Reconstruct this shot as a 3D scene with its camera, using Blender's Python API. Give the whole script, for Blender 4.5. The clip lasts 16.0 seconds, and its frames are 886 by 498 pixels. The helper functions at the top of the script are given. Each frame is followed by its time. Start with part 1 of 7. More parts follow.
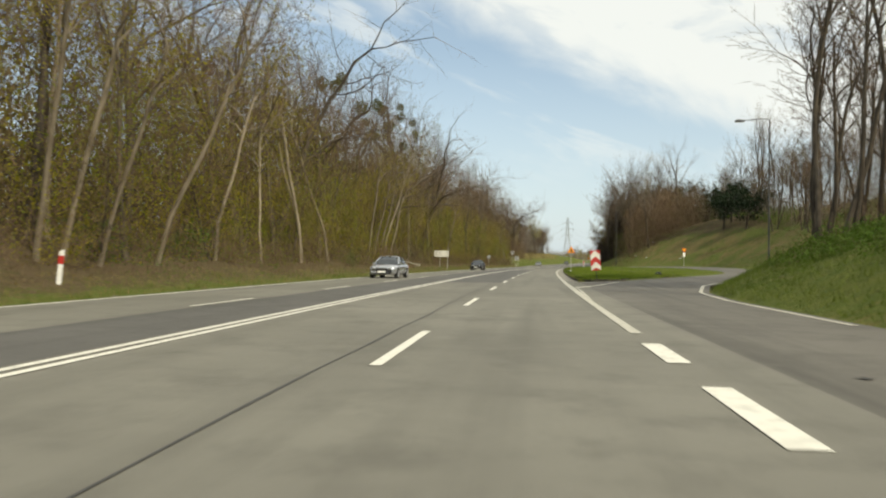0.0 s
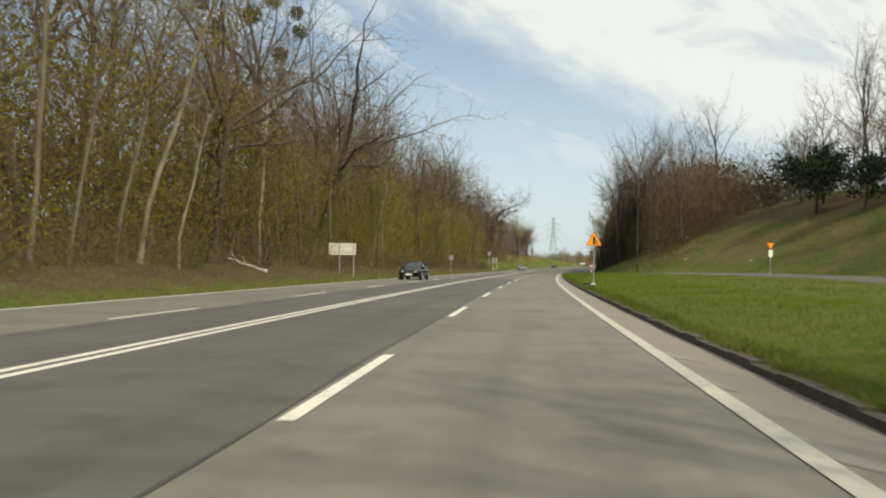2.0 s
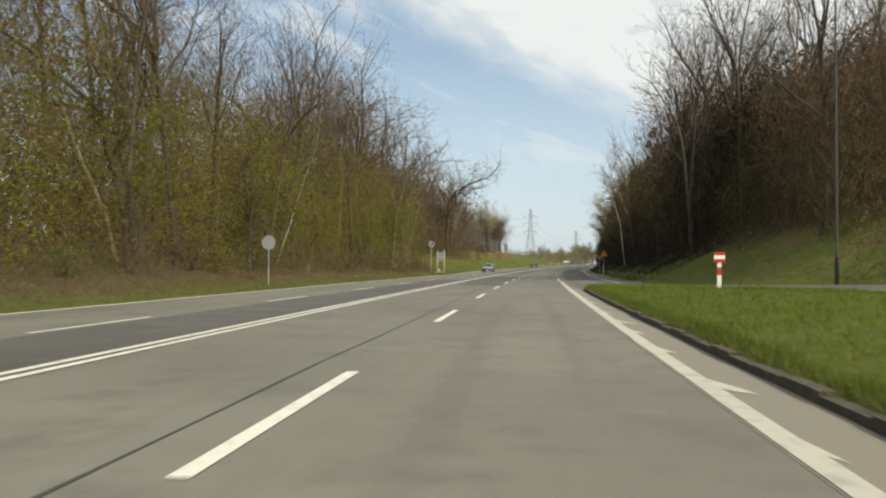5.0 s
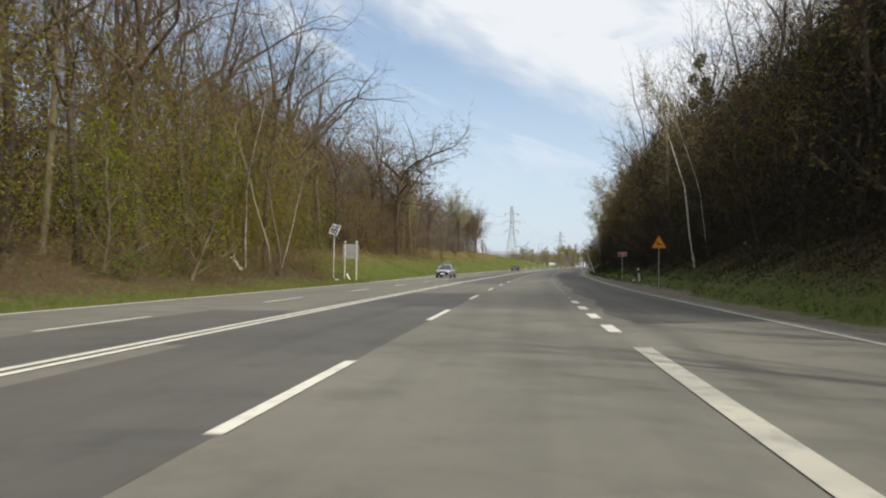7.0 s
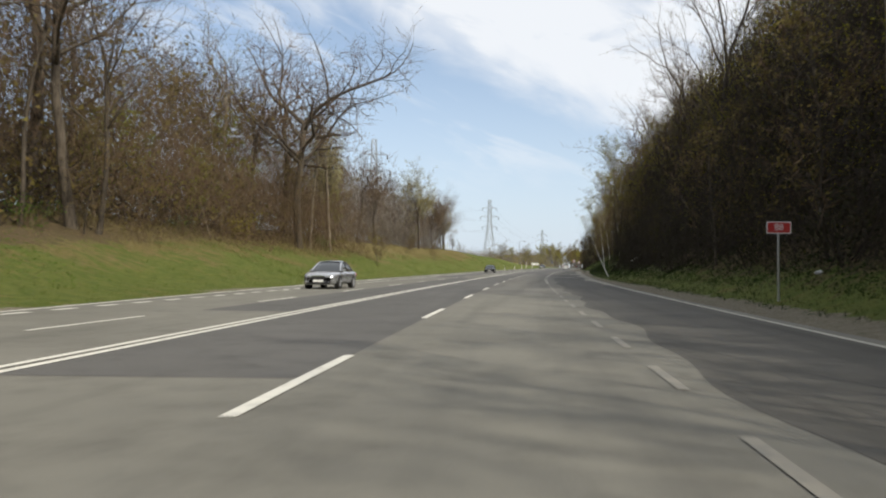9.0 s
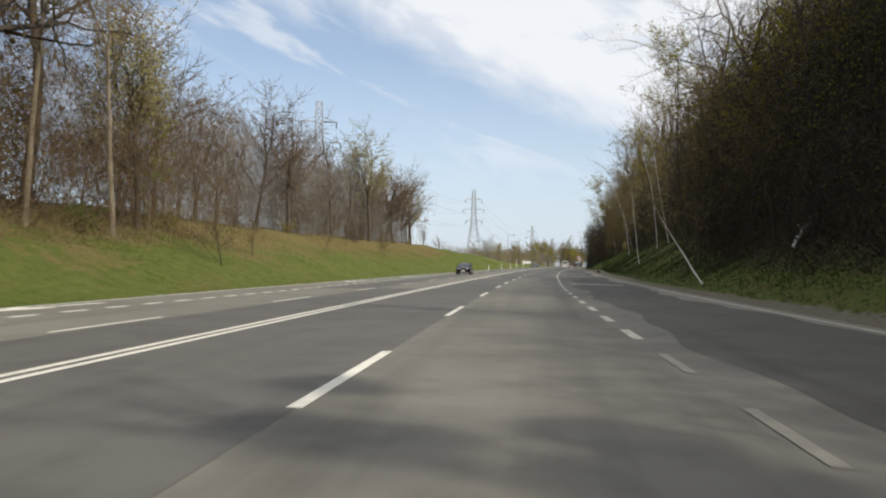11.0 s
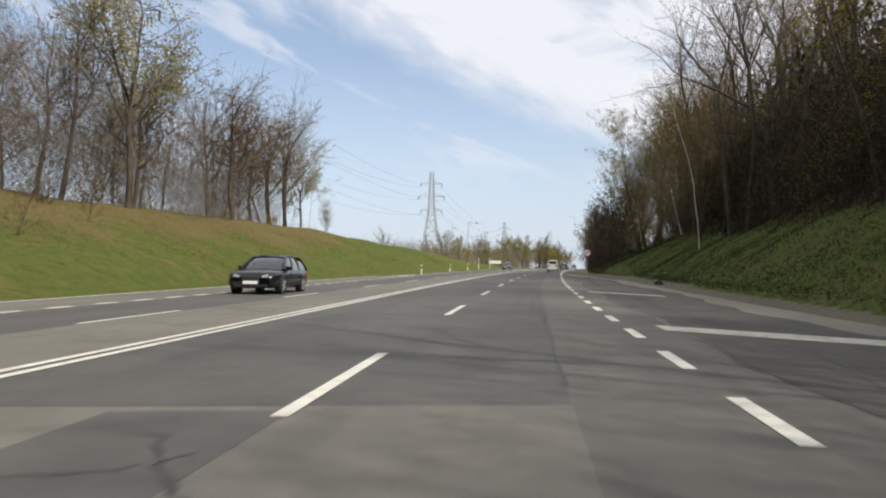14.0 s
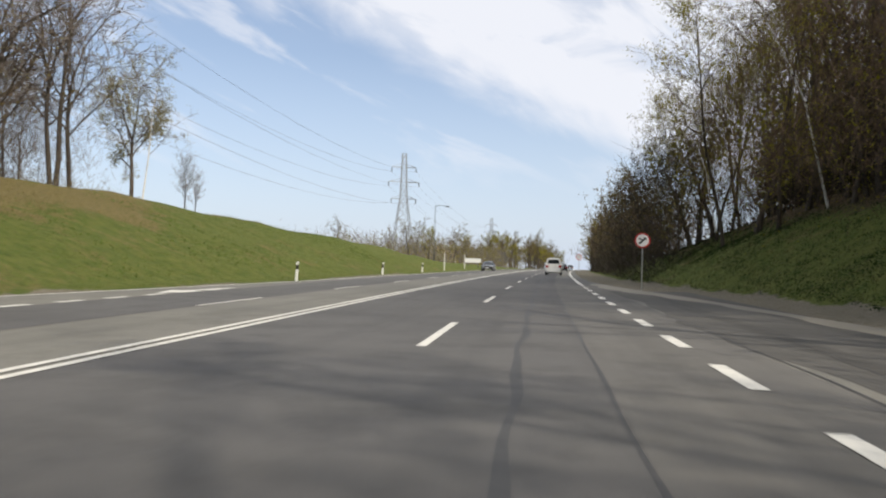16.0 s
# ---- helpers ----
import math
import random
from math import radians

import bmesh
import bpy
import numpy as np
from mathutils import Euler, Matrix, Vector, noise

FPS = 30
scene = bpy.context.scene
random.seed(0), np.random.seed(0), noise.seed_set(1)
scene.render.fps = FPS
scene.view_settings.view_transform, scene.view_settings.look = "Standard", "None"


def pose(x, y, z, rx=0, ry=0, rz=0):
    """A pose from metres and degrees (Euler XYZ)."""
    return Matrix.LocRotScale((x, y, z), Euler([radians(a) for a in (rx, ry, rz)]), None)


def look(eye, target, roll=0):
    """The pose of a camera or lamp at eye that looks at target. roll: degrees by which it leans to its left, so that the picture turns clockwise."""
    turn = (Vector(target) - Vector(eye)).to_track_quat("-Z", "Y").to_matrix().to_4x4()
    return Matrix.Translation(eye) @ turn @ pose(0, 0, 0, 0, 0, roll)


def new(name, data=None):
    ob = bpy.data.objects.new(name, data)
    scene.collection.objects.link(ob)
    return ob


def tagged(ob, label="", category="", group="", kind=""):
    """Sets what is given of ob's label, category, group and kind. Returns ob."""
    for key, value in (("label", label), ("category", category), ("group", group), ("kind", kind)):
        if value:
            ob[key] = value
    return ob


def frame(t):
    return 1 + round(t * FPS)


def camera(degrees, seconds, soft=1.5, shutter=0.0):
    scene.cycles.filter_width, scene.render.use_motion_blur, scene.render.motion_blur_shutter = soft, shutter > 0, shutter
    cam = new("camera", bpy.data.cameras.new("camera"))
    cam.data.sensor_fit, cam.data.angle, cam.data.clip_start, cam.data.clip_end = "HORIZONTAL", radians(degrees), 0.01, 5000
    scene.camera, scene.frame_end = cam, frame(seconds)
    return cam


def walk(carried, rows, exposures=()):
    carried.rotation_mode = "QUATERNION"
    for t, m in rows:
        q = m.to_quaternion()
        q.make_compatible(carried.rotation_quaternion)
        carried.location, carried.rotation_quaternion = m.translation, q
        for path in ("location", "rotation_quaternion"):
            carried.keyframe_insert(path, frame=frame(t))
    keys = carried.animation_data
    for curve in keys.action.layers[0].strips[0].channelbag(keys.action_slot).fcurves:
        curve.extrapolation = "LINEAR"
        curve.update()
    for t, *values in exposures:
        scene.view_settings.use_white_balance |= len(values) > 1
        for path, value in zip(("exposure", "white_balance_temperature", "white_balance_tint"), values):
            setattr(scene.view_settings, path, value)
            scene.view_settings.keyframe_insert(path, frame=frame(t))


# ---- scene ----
cam = camera(58.0, 16.0, soft=2.1, shutter=0.15)

# The main road: distance s along it, l metres to the right of the driven lane's middle, h above the road.
EYE = 1.14
BEND = (7.29152, 7.20562, -10.79585, 6.29135)  # heading in degrees to the right, by powers of s / 400
RISE = (2.36272, -2.26261, 2.43955)            # height in metres, by powers of s / 400
SG = np.arange(-160.0, 3401.0, 2.0)


def heading_table():
    u = np.clip(SG, -160, 420) / 400
    more = np.clip(SG - 420, 0, 280)
    th = np.radians(BEND[0] * u + BEND[1] * u ** 2 + BEND[2] * u ** 3 + BEND[3] * u ** 4 + 0.026 * (more - more ** 2 / 560))
    mid = (th[1:] + th[:-1]) / 2
    x = np.concatenate([[0], np.cumsum(np.sin(mid)) * 2.0])
    y = np.concatenate([[0], np.cumsum(np.cos(mid)) * 2.0])
    x, y = x - np.interp(0, SG, x), y - np.interp(0, SG, y)
    v = np.clip(SG, -60, 420) / 400
    z = RISE[0] * v + RISE[1] * v ** 2 + RISE[2] * v ** 3
    slope = (RISE[0] + 2 * RISE[1] * 1.05 + 3 * RISE[2] * 1.05 ** 2) / 400
    over = np.clip(SG - 420, 0, 600)
    z = z + slope * (over - over ** 2 / 1200)
    return th, x, y, z


TH, RX, RY, RZ = heading_table()


def place(s, l, h=0.0):
    """World place of road coordinates (numbers or arrays)."""
    th = np.interp(s, SG, TH)
    return (np.interp(s, SG, RX) + l * np.cos(th), np.interp(s, SG, RY) - l * np.sin(th), np.interp(s, SG, RZ) + h)


def at(s, l, h=0.0, turn=0.0):
    """Pose in road coordinates: y along the road, x to its right, turned by degrees to the left."""
    x, y, z = place(s, l, h)
    return pose(float(x), float(y), float(z), 0, 0, -math.degrees(float(np.interp(s, SG, TH))) + turn)


# t, s, l, degrees to the left of the road, up, roll
ROWS = [
    (0.0, 23.648, -0.149, 5.989, 0.853, -0.871), (0.5, 36.029, -0.021, 5.937, 0.863, -0.881),
    (1.0, 48.804, -0.009, 5.861, 1.117, -0.699), (1.5, 61.307, -0.126, 5.748, 1.053, -0.806),
    (2.0, 74.538, -0.073, 5.881, 1.161, -1.015), (2.5, 86.862, -0.153, 5.795, 0.98, -0.624),
    (3.0, 99.692, -0.1, 5.619, 0.93, -1.009), (3.5, 111.324, -0.119, 5.668, 1.053, -0.989),
    (4.0, 123.991, -0.029, 5.824, 1.159, -0.851), (6.5, 182.814, 0.2, 5.637, 1.226, -0.238),
    (7.0, 194.912, 0.301, 5.677, 1.365, -0.511), (7.5, 206.319, 0.305, 5.584, 1.201, -0.367),
    (8.0, 218.58, 0.284, 5.73, 1.377, -0.71), (8.5, 230.069, 0.13, 5.47, 1.445, -0.71),
    (9.0, 242.287, 0.406, 5.39, 1.376, -0.596), (11.5, 302.003, -0.063, 5.867, 1.236, -0.351),
    (12.0, 314.251, -0.056, 5.813, 1.171, -0.764), (12.5, 325.777, -0.044, 5.89, 1.08, -0.965),
    (13.0, 337.542, -0.093, 5.65, 0.962, -0.986), (13.5, 348.826, 0.037, 5.55, 1.236, -0.614),
    (14.0, 360.323, 0.025, 5.784, 1.138, -0.734), (14.5, 371.466, -0.062, 6.19, 0.531, -1.379),
    (15.0, 382.372, -0.123, 6.453, 1.171, -1.055), (15.5, 393.079, -0.25, 6.36, 0.635, -2.114),
    (16.0, 403.925, -0.271, 6.461, 0.92, -1.431),
]


def eye_pose(s, l, left, up, roll):
    x, y, z = (float(v) for v in place(s, l, EYE))
    yaw = -float(np.interp(s, SG, TH)) + radians(left)
    grade = float(np.interp(s + 1, SG, RZ) - np.interp(s - 1, SG, RZ)) / 2
    pitch = math.atan(grade) + radians(up)
    way = Vector((-math.sin(yaw) * math.cos(pitch), math.cos(yaw) * math.cos(pitch), math.sin(pitch)))
    return look((x, y, z), Vector((x, y, z)) + way * 10, -roll)


walk(cam, [(t, eye_pose(*row)) for t, *row in ROWS],
     [(0.0, 0.03, 7150, 3), (1.5, -0.04, 7150, 3), (4.0, -0.05, 7100, 3), (6.5, -0.04, 6650, 8), (9.0, 0.0, 6550, 9), (11.5, -0.02, 6650, 10), (16.0, -0.03, 6500, 12)])

# ---- light ----
SUN_SIDE, SUN_BACK, SUN_UP = 0.75, 0.66, 41.5
sun_xy = Vector((SUN_SIDE * math.cos(radians(8)) - SUN_BACK * math.sin(radians(8)), -SUN_SIDE * math.sin(radians(8)) - SUN_BACK * math.cos(radians(8)))).normalized()
sun_way = Vector((sun_xy.x * math.cos(radians(SUN_UP)), sun_xy.y * math.cos(radians(SUN_UP)), math.sin(radians(SUN_UP))))


def make_world():
    w = bpy.data.worlds.new("sky")
    scene.world = w
    w.use_nodes = True
    nt = w.node_tree
    n, k = nt.nodes, nt.links.new
    n.clear()
    out, bg = n.new("ShaderNodeOutputWorld"), n.new("ShaderNodeBackground")
    sky = n.new("ShaderNodeTexSky")
    sky.sky_type, sky.sun_disc = "NISHITA", False
    sky.sun_elevation, sky.sun_rotation = radians(SUN_UP), math.atan2(sun_xy.x, sun_xy.y)
    sky.air_density, sky.dust_density, sky.ozone_density = 1.0, 1.6, 1.2
    bg.inputs["Strength"].default_value = 0.145
    def math_node(op, a, b=0.0):
        x = n.new("ShaderNodeMath")
        x.operation = op
        for i, v in enumerate((a, b)):
            if isinstance(v, (int, float)):
                x.inputs[i].default_value = v
            else:
                k(v, x.inputs[i])
        return x.outputs[0]

    def step(value, lo, hi, a=0.0, b=1.0):
        r = n.new("ShaderNodeMapRange")
        r.interpolation_type = "SMOOTHSTEP"
        for key, v in (("From Min", lo), ("From Max", hi), ("To Min", a), ("To Max", b)):
            r.inputs[key].default_value = v
        k(value, r.inputs["Value"])
        return r.outputs[0]

    tc, sep = n.new("ShaderNodeTexCoord"), n.new("ShaderNodeSeparateXYZ")
    k(tc.outputs["Generated"], sep.inputs[0])
    turn = math_node("MULTIPLY", math_node("ARCTAN2", sep.outputs["X"], sep.outputs["Y"]), 57.3)
    height = math_node("MULTIPLY", math_node("ARCSINE", sep.outputs["Z"]), 57.3)
    # spring clouds in long bands that fall to the east: degrees above the lower edge of the bank
    near = math_node("MINIMUM", math_node("MAXIMUM", turn, -40.0), 40.0)
    above = math_node("SUBTRACT", math_node("ADD", height, math_node("MULTIPLY", near, CLOUD_FALL)), CLOUD_EDGE)

    def bands(across, along, detail, seed):
        c = n.new("ShaderNodeCombineXYZ")
        k(math_node("MULTIPLY", turn, along), c.inputs[0]); k(math_node("MULTIPLY", above, across), c.inputs[1])
        c.inputs[2].default_value = seed
        x = n.new("ShaderNodeTexNoise")
        x.inputs["Scale"].default_value, x.inputs["Detail"].default_value, x.inputs["Roughness"].default_value = 1.0, detail, 0.55
        x.inputs["Distortion"].default_value = 0.4
        k(c.outputs[0], x.inputs["Vector"])
        return x.outputs["Fac"]

    soft, wisps, gaps = bands(0.13, 0.075, 6, 3.1), bands(0.34, 0.10, 6, 9.7), bands(0.24, 0.10, 5, CLOUD_GAPS)
    bank = step(math_node("ADD", above, math_node("MULTIPLY", math_node("SUBTRACT", soft, 0.5), 9.0)), -1.6, 2.0)
    bank = math_node("MULTIPLY", bank, step(gaps, 0.33, 0.46, 0.62, 1.0))
    thin = math_node("MULTIPLY", step(wisps, 0.53, 0.70), step(height, 5.0, 10.0, 0.0, 0.55))
    cloud = math_node("MULTIPLY", math_node("MAXIMUM", bank, thin), 0.95)
    haze = n.new("ShaderNodeMapRange")
    for key, v in (("From Min", 0.0), ("From Max", 0.26), ("To Min", 0.78), ("To Max", 0.22)):
        haze.inputs[key].default_value = v
    k(sep.outputs["Z"], haze.inputs["Value"])
    veil, mix = n.new("ShaderNodeMix"), n.new("ShaderNodeMix")
    veil.data_type = mix.data_type = "RGBA"
    veil.inputs["B"].default_value = (5.0, 5.75, 6.9, 1)
    mix.inputs["B"].default_value = (6.25, 6.45, 6.8, 1)
    k(haze.outputs[0], veil.inputs["Factor"]); k(sky.outputs[0], veil.inputs["A"])
    k(cloud, mix.inputs["Factor"]); k(veil.outputs["Result"], mix.inputs["A"])
    k(mix.outputs["Result"], bg.inputs["Color"]); k(bg.outputs[0], out.inputs["Surface"])


CLOUD_FALL, CLOUD_EDGE, CLOUD_GAPS = 0.39, 15.6, 5.3
make_world()
lamp = bpy.data.lights.new("sun", "SUN")
lamp.energy, lamp.angle, lamp.color = 4.3, radians(0.6), (1.0, 0.93, 0.80)
sun = new("sun", lamp)
sun.matrix_world = look(sun_way * 100, (0, 0, 0))
scene.view_settings.exposure = 0.0


# ---- materials ----
class Nodes:
    """A small helper to wire one material."""

    def __init__(self, name, rough=0.8, metal=0.0, spec=0.4):
        self.m = bpy.data.materials.new(name)
        self.m.use_nodes = True
        self.n, self.k = self.m.node_tree.nodes, self.m.node_tree.links.new
        self.b = self.n["Principled BSDF"]
        self.b.inputs["Roughness"].default_value, self.b.inputs["Metallic"].default_value = rough, metal
        self.b.inputs["Specular IOR Level"].default_value = spec
        self.tc = self.n.new("ShaderNodeTexCoord")

    def noise(self, scale, detail=4, coord="Object", stretch=(1, 1, 1), rough=0.55):
        mp, t = self.n.new("ShaderNodeMapping"), self.n.new("ShaderNodeTexNoise")
        mp.inputs["Scale"].default_value = stretch
        self.k(self.tc.outputs[coord], mp.inputs["Vector"]); self.k(mp.outputs[0], t.inputs["Vector"])
        t.inputs["Scale"].default_value, t.inputs["Detail"].default_value, t.inputs["Roughness"].default_value = scale, detail, rough
        return t.outputs["Fac"]

    def ramp(self, fac, lo, hi, a=0.0, b=1.0):
        r = self.n.new("ShaderNodeMapRange")
        for key, v in (("From Min", lo), ("From Max", hi), ("To Min", a), ("To Max", b)):
            r.inputs[key].default_value = v
        self.k(fac, r.inputs["Value"])
        return r.outputs[0]

    def mix(self, fac, a, b, mode="MIX"):
        x = self.n.new("ShaderNodeMix")
        x.data_type, x.blend_type = "RGBA", mode
        for key, v in (("Factor", fac), ("A", a), ("B", b)):
            if isinstance(v, (int, float)):
                x.inputs[key].default_value = v
            elif isinstance(v, tuple):
                x.inputs[key].default_value = (*v, 1) if key != "Factor" else v
            else:
                self.k(v, x.inputs[key])
        return x.outputs["Result"]

    def math(self, op, a, b):
        x = self.n.new("ShaderNodeMath")
        x.operation = op
        for i, v in enumerate((a, b)):
            if isinstance(v, (int, float)):
                x.inputs[i].default_value = v
            else:
                self.k(v, x.inputs[i])
        return x.outputs[0]

    def attr(self, name):
        a = self.n.new("ShaderNodeAttribute")
        a.attribute_name = name
        return a.outputs["Fac"]

    def random(self):
        return self.n.new("ShaderNodeObjectInfo").outputs["Random"]

    def island(self):
        return self.n.new("ShaderNodeNewGeometry").outputs["Random Per Island"]

    def color(self, c):
        if isinstance(c, tuple):
            self.b.inputs["Base Color"].default_value = (*c, 1)
        else:
            self.k(c, self.b.inputs["Base Color"])
        return self

    def bump(self, fac, strength, distance=0.02):
        x = self.n.new("ShaderNodeBump")
        x.inputs["Strength"].default_value, x.inputs["Distance"].default_value = strength, distance
        self.k(fac, x.inputs["Height"]); self.k(x.outputs[0], self.b.inputs["Normal"])
        return self


def mat_asphalt(name, base, streak=0.25):
    q = Nodes(name, 0.82, spec=0.35)
    fine, mid, big = q.noise(90, 3), q.noise(2.2, 5), q.noise(0.16, 4)
    # wheel tracks and drips run along the road: coordinates stored as s and l
    cmb = q.n.new("ShaderNodeCombineXYZ")
    q.k(q.math("MULTIPLY", q.attr("along"), 0.035), cmb.inputs[0]); q.k(q.attr("across"), cmb.inputs[1])
    t = q.n.new("ShaderNodeTexNoise")
    t.inputs["Scale"].default_value, t.inputs["Detail"].default_value = 1.15, 4
    q.k(cmb.outputs[0], t.inputs["Vector"])
    light = tuple(v * 1.32 for v in base)
    dark = tuple(v * 0.62 for v in base)
    c = q.mix(q.ramp(big, 0.35, 0.68), base, light)
    c = q.mix(q.math("MULTIPLY", q.ramp(t.outputs["Fac"], 0.5, 0.72), streak * 2.2), c, dark)
    c = q.mix(q.math("MULTIPLY", q.ramp(mid, 0.52, 0.74), 0.4), c, light)
    c = q.mix(q.math("MULTIPLY", q.ramp(q.noise(0.8, 7, rough=0.72), 0.50, 0.66), 0.6), c, dark)
    # darker streaks across the lanes
    cross = q.n.new("ShaderNodeCombineXYZ")
    q.k(q.math("MULTIPLY", q.attr("along"), 0.9), cross.inputs[0]); q.k(q.math("MULTIPLY", q.attr("across"), 0.28), cross.inputs[1])
    u = q.n.new("ShaderNodeTexNoise")
    u.inputs["Scale"].default_value, u.inputs["Detail"].default_value, u.inputs["Roughness"].default_value = 1.0, 6, 0.62
    q.k(cross.outputs[0], u.inputs["Vector"])
    c = q.mix(q.math("MULTIPLY", q.ramp(u.outputs["Fac"], 0.48, 0.70), streak * 0.75), c, dark)
    c = q.mix(q.ramp(fine, 0.3, 0.75, 0.0, 0.42), c, dark)
    q.color(c)
    q.bump(q.noise(140, 2), 0.25, 0.006)
    return q.m


def mat_paint(name, c, worn=0.35):
    q = Nodes(name, 0.7, spec=0.4)
    wear, fine = q.noise(5, 6), q.noise(60, 2)
    f = q.math("MULTIPLY", q.ramp(wear, 0.50, 0.70), worn)
    q.color(q.mix(f, q.mix(q.ramp(fine, 0.3, 0.8, 0, 0.25), c, tuple(v * 0.75 for v in c)), (0.17, 0.165, 0.15)))
    q.bump(q.noise(140, 2), 0.2, 0.004)
    return q.m


def mat_plain(name, c, rough=0.5, metal=0.0, spec=0.5, vary=0.15, scale=8.0):
    q = Nodes(name, rough, metal, spec)
    a = q.noise(scale, 5)
    q.color(q.mix(q.ramp(a, 0.35, 0.75), c, tuple(v * (1 - vary) for v in c)))
    return q.m


def mat_bark(name, a, b, scale=7.0):
    q = Nodes(name, 0.92, spec=0.15)
    f = q.noise(scale, 5, stretch=(1, 1, 0.22))
    c = q.mix(q.ramp(f, 0.35, 0.68), a, b)
    c = q.mix(q.math("MULTIPLY", q.random(), 0.45), c, tuple(v * 0.55 for v in a))
    q.color(c)
    q.bump(f, 0.6, 0.03)
    return q.m


def mat_birch():
    q = Nodes("birch_bark", 0.7, spec=0.25)
    f = q.noise(3.0, 4, stretch=(1.2, 1.2, 4.0))
    g = q.noise(1.1, 3)
    c = q.mix(q.ramp(f, 0.58, 0.66), (0.62, 0.60, 0.54), (0.06, 0.05, 0.045))
    q.color(q.mix(q.ramp(g, 0.6, 0.8, 0, 0.7), c, (0.30, 0.25, 0.20)))
    return q.m


def mat_leaf(name, a, b, through_light=0.35):
    q = Nodes(name, 0.7, spec=0.12)
    drift = q.noise(0.32, 4)
    c = q.mix(q.math("ADD", q.ramp(drift, 0.36, 0.64, 0.0, 0.66), q.math("MULTIPLY", q.island(), 0.34)), a, b)
    c = q.mix(q.math("MULTIPLY", q.random(), 0.5), c, tuple((x * 0.7 + y * 0.3) * 0.8 for x, y in zip(a, b)))
    q.color(c)
    tr, ms = q.n.new("ShaderNodeBsdfTranslucent"), q.n.new("ShaderNodeMixShader")
    q.k(c, tr.inputs["Color"])
    ms.inputs["Fac"].default_value = through_light
    q.k(q.b.outputs[0], ms.inputs[1]); q.k(tr.outputs[0], ms.inputs[2])
    q.k(ms.outputs[0], q.n["Material Output"].inputs["Surface"])
    return q.m


def mat_ground():
    q = Nodes("ground_cover", 0.95, spec=0.1)
    n1, n2, n3, n4 = q.noise(0.22, 5), q.noise(1.6, 6), q.noise(9, 5), q.noise(55, 3)
    grass = q.mix(q.ramp(n2, 0.32, 0.70), (0.088, 0.124, 0.024), (0.155, 0.165, 0.042))
    straw = q.mix(q.ramp(n3, 0.3, 0.7), (0.150, 0.118, 0.046), (0.235, 0.178, 0.080))
    dry = q.math("ADD", q.math("ADD", q.attr("dry"), q.ramp(n1, 0.36, 0.64, -0.42, 0.45)), q.ramp(n2, 0.35, 0.65, -0.22, 0.30))
    grass = q.mix(q.ramp(dry, 0.30, 0.80, 0, 0.9), grass, straw)
    litter = q.mix(q.ramp(n3, 0.35, 0.65), (0.085, 0.058, 0.032), (0.165, 0.118, 0.070))
    litter = q.mix(q.ramp(n2, 0.52, 0.70, 0, 0.7), litter, (0.08, 0.085, 0.025))
    dirt = q.mix(q.ramp(n3, 0.35, 0.7), (0.19, 0.165, 0.125), (0.30, 0.27, 0.21))
    edge = q.math("ADD", q.attr("litter"), q.ramp(n2, 0.3, 0.7, -0.35, 0.35))
    c = q.mix(q.ramp(edge, 0.35, 0.65), grass, litter)
    edge2 = q.math("ADD", q.attr("dirt"), q.ramp(n2, 0.3, 0.7, -0.3, 0.3))
    c = q.mix(q.ramp(edge2, 0.4, 0.6), c, dirt)
    tuft = q.noise(3.4, 6, rough=0.68)
    c = q.mix(q.ramp(tuft, 0.52, 0.72, 0, 0.55), c, (0.040, 0.058, 0.014))
    c = q.mix(q.ramp(tuft, 0.28, 0.44, 0.35, 0.0), c, (0.225, 0.190, 0.085))
    c = q.mix(q.ramp(n4, 0.35, 0.7, 0, 0.45), c, (0.035, 0.035, 0.018))
    q.color(c)
    q.bump(q.math("ADD", n3, q.math("MULTIPLY", tuft, 1.5)), 0.8, 0.16)
    return q.m


def mat_glass(name, c=(0.02, 0.025, 0.03)):
    q = Nodes(name, 0.04, spec=0.6)
    q.color(c)
    q.b.inputs["Coat Weight"].default_value = 0.5
    return q.m


def mat_carpaint(name, c, metal=0.3):
    q = Nodes(name, 0.25, metal, 0.35)
    d = q.noise(3, 5)
    q.color(q.mix(q.ramp(d, 0.5, 0.8, 0, 0.3), c, tuple(v * 0.7 + 0.03 for v in c)))
    q.b.inputs["Coat Weight"].default_value, q.b.inputs["Coat Roughness"].default_value = 0.22, 0.06
    return q.m


ASPHALT_OLD = mat_asphalt("old_grey_asphalt", (0.152, 0.145, 0.122))
ASPHALT_DARK = mat_asphalt("dark_newer_asphalt", (0.090, 0.086, 0.080), 0.22)
ASPHALT_RAMP = mat_asphalt("worn_ramp_asphalt", (0.112, 0.104, 0.090), 0.45)
# worn asphalt, darkened to hold tree shade in its colour
ASPHALT_SHADED = mat_asphalt("blackened_worn_asphalt", (0.082, 0.077, 0.067), 0.5)
ASPHALT_MID = mat_asphalt("mid_grey_asphalt", (0.112, 0.106, 0.094), 0.3)
ASPHALT_LATE = mat_asphalt("worn_brown_grey_asphalt", (0.140, 0.133, 0.115), 0.4)
TAR = mat_plain("tar_seam", (0.052, 0.050, 0.047), 0.7, vary=0.3)
PAINT = mat_paint("white_road_paint", (0.66, 0.64, 0.57), 0.35)
PAINT_EDGE = mat_paint("dusty_edge_line_paint", (0.45, 0.43, 0.365), 0.5)
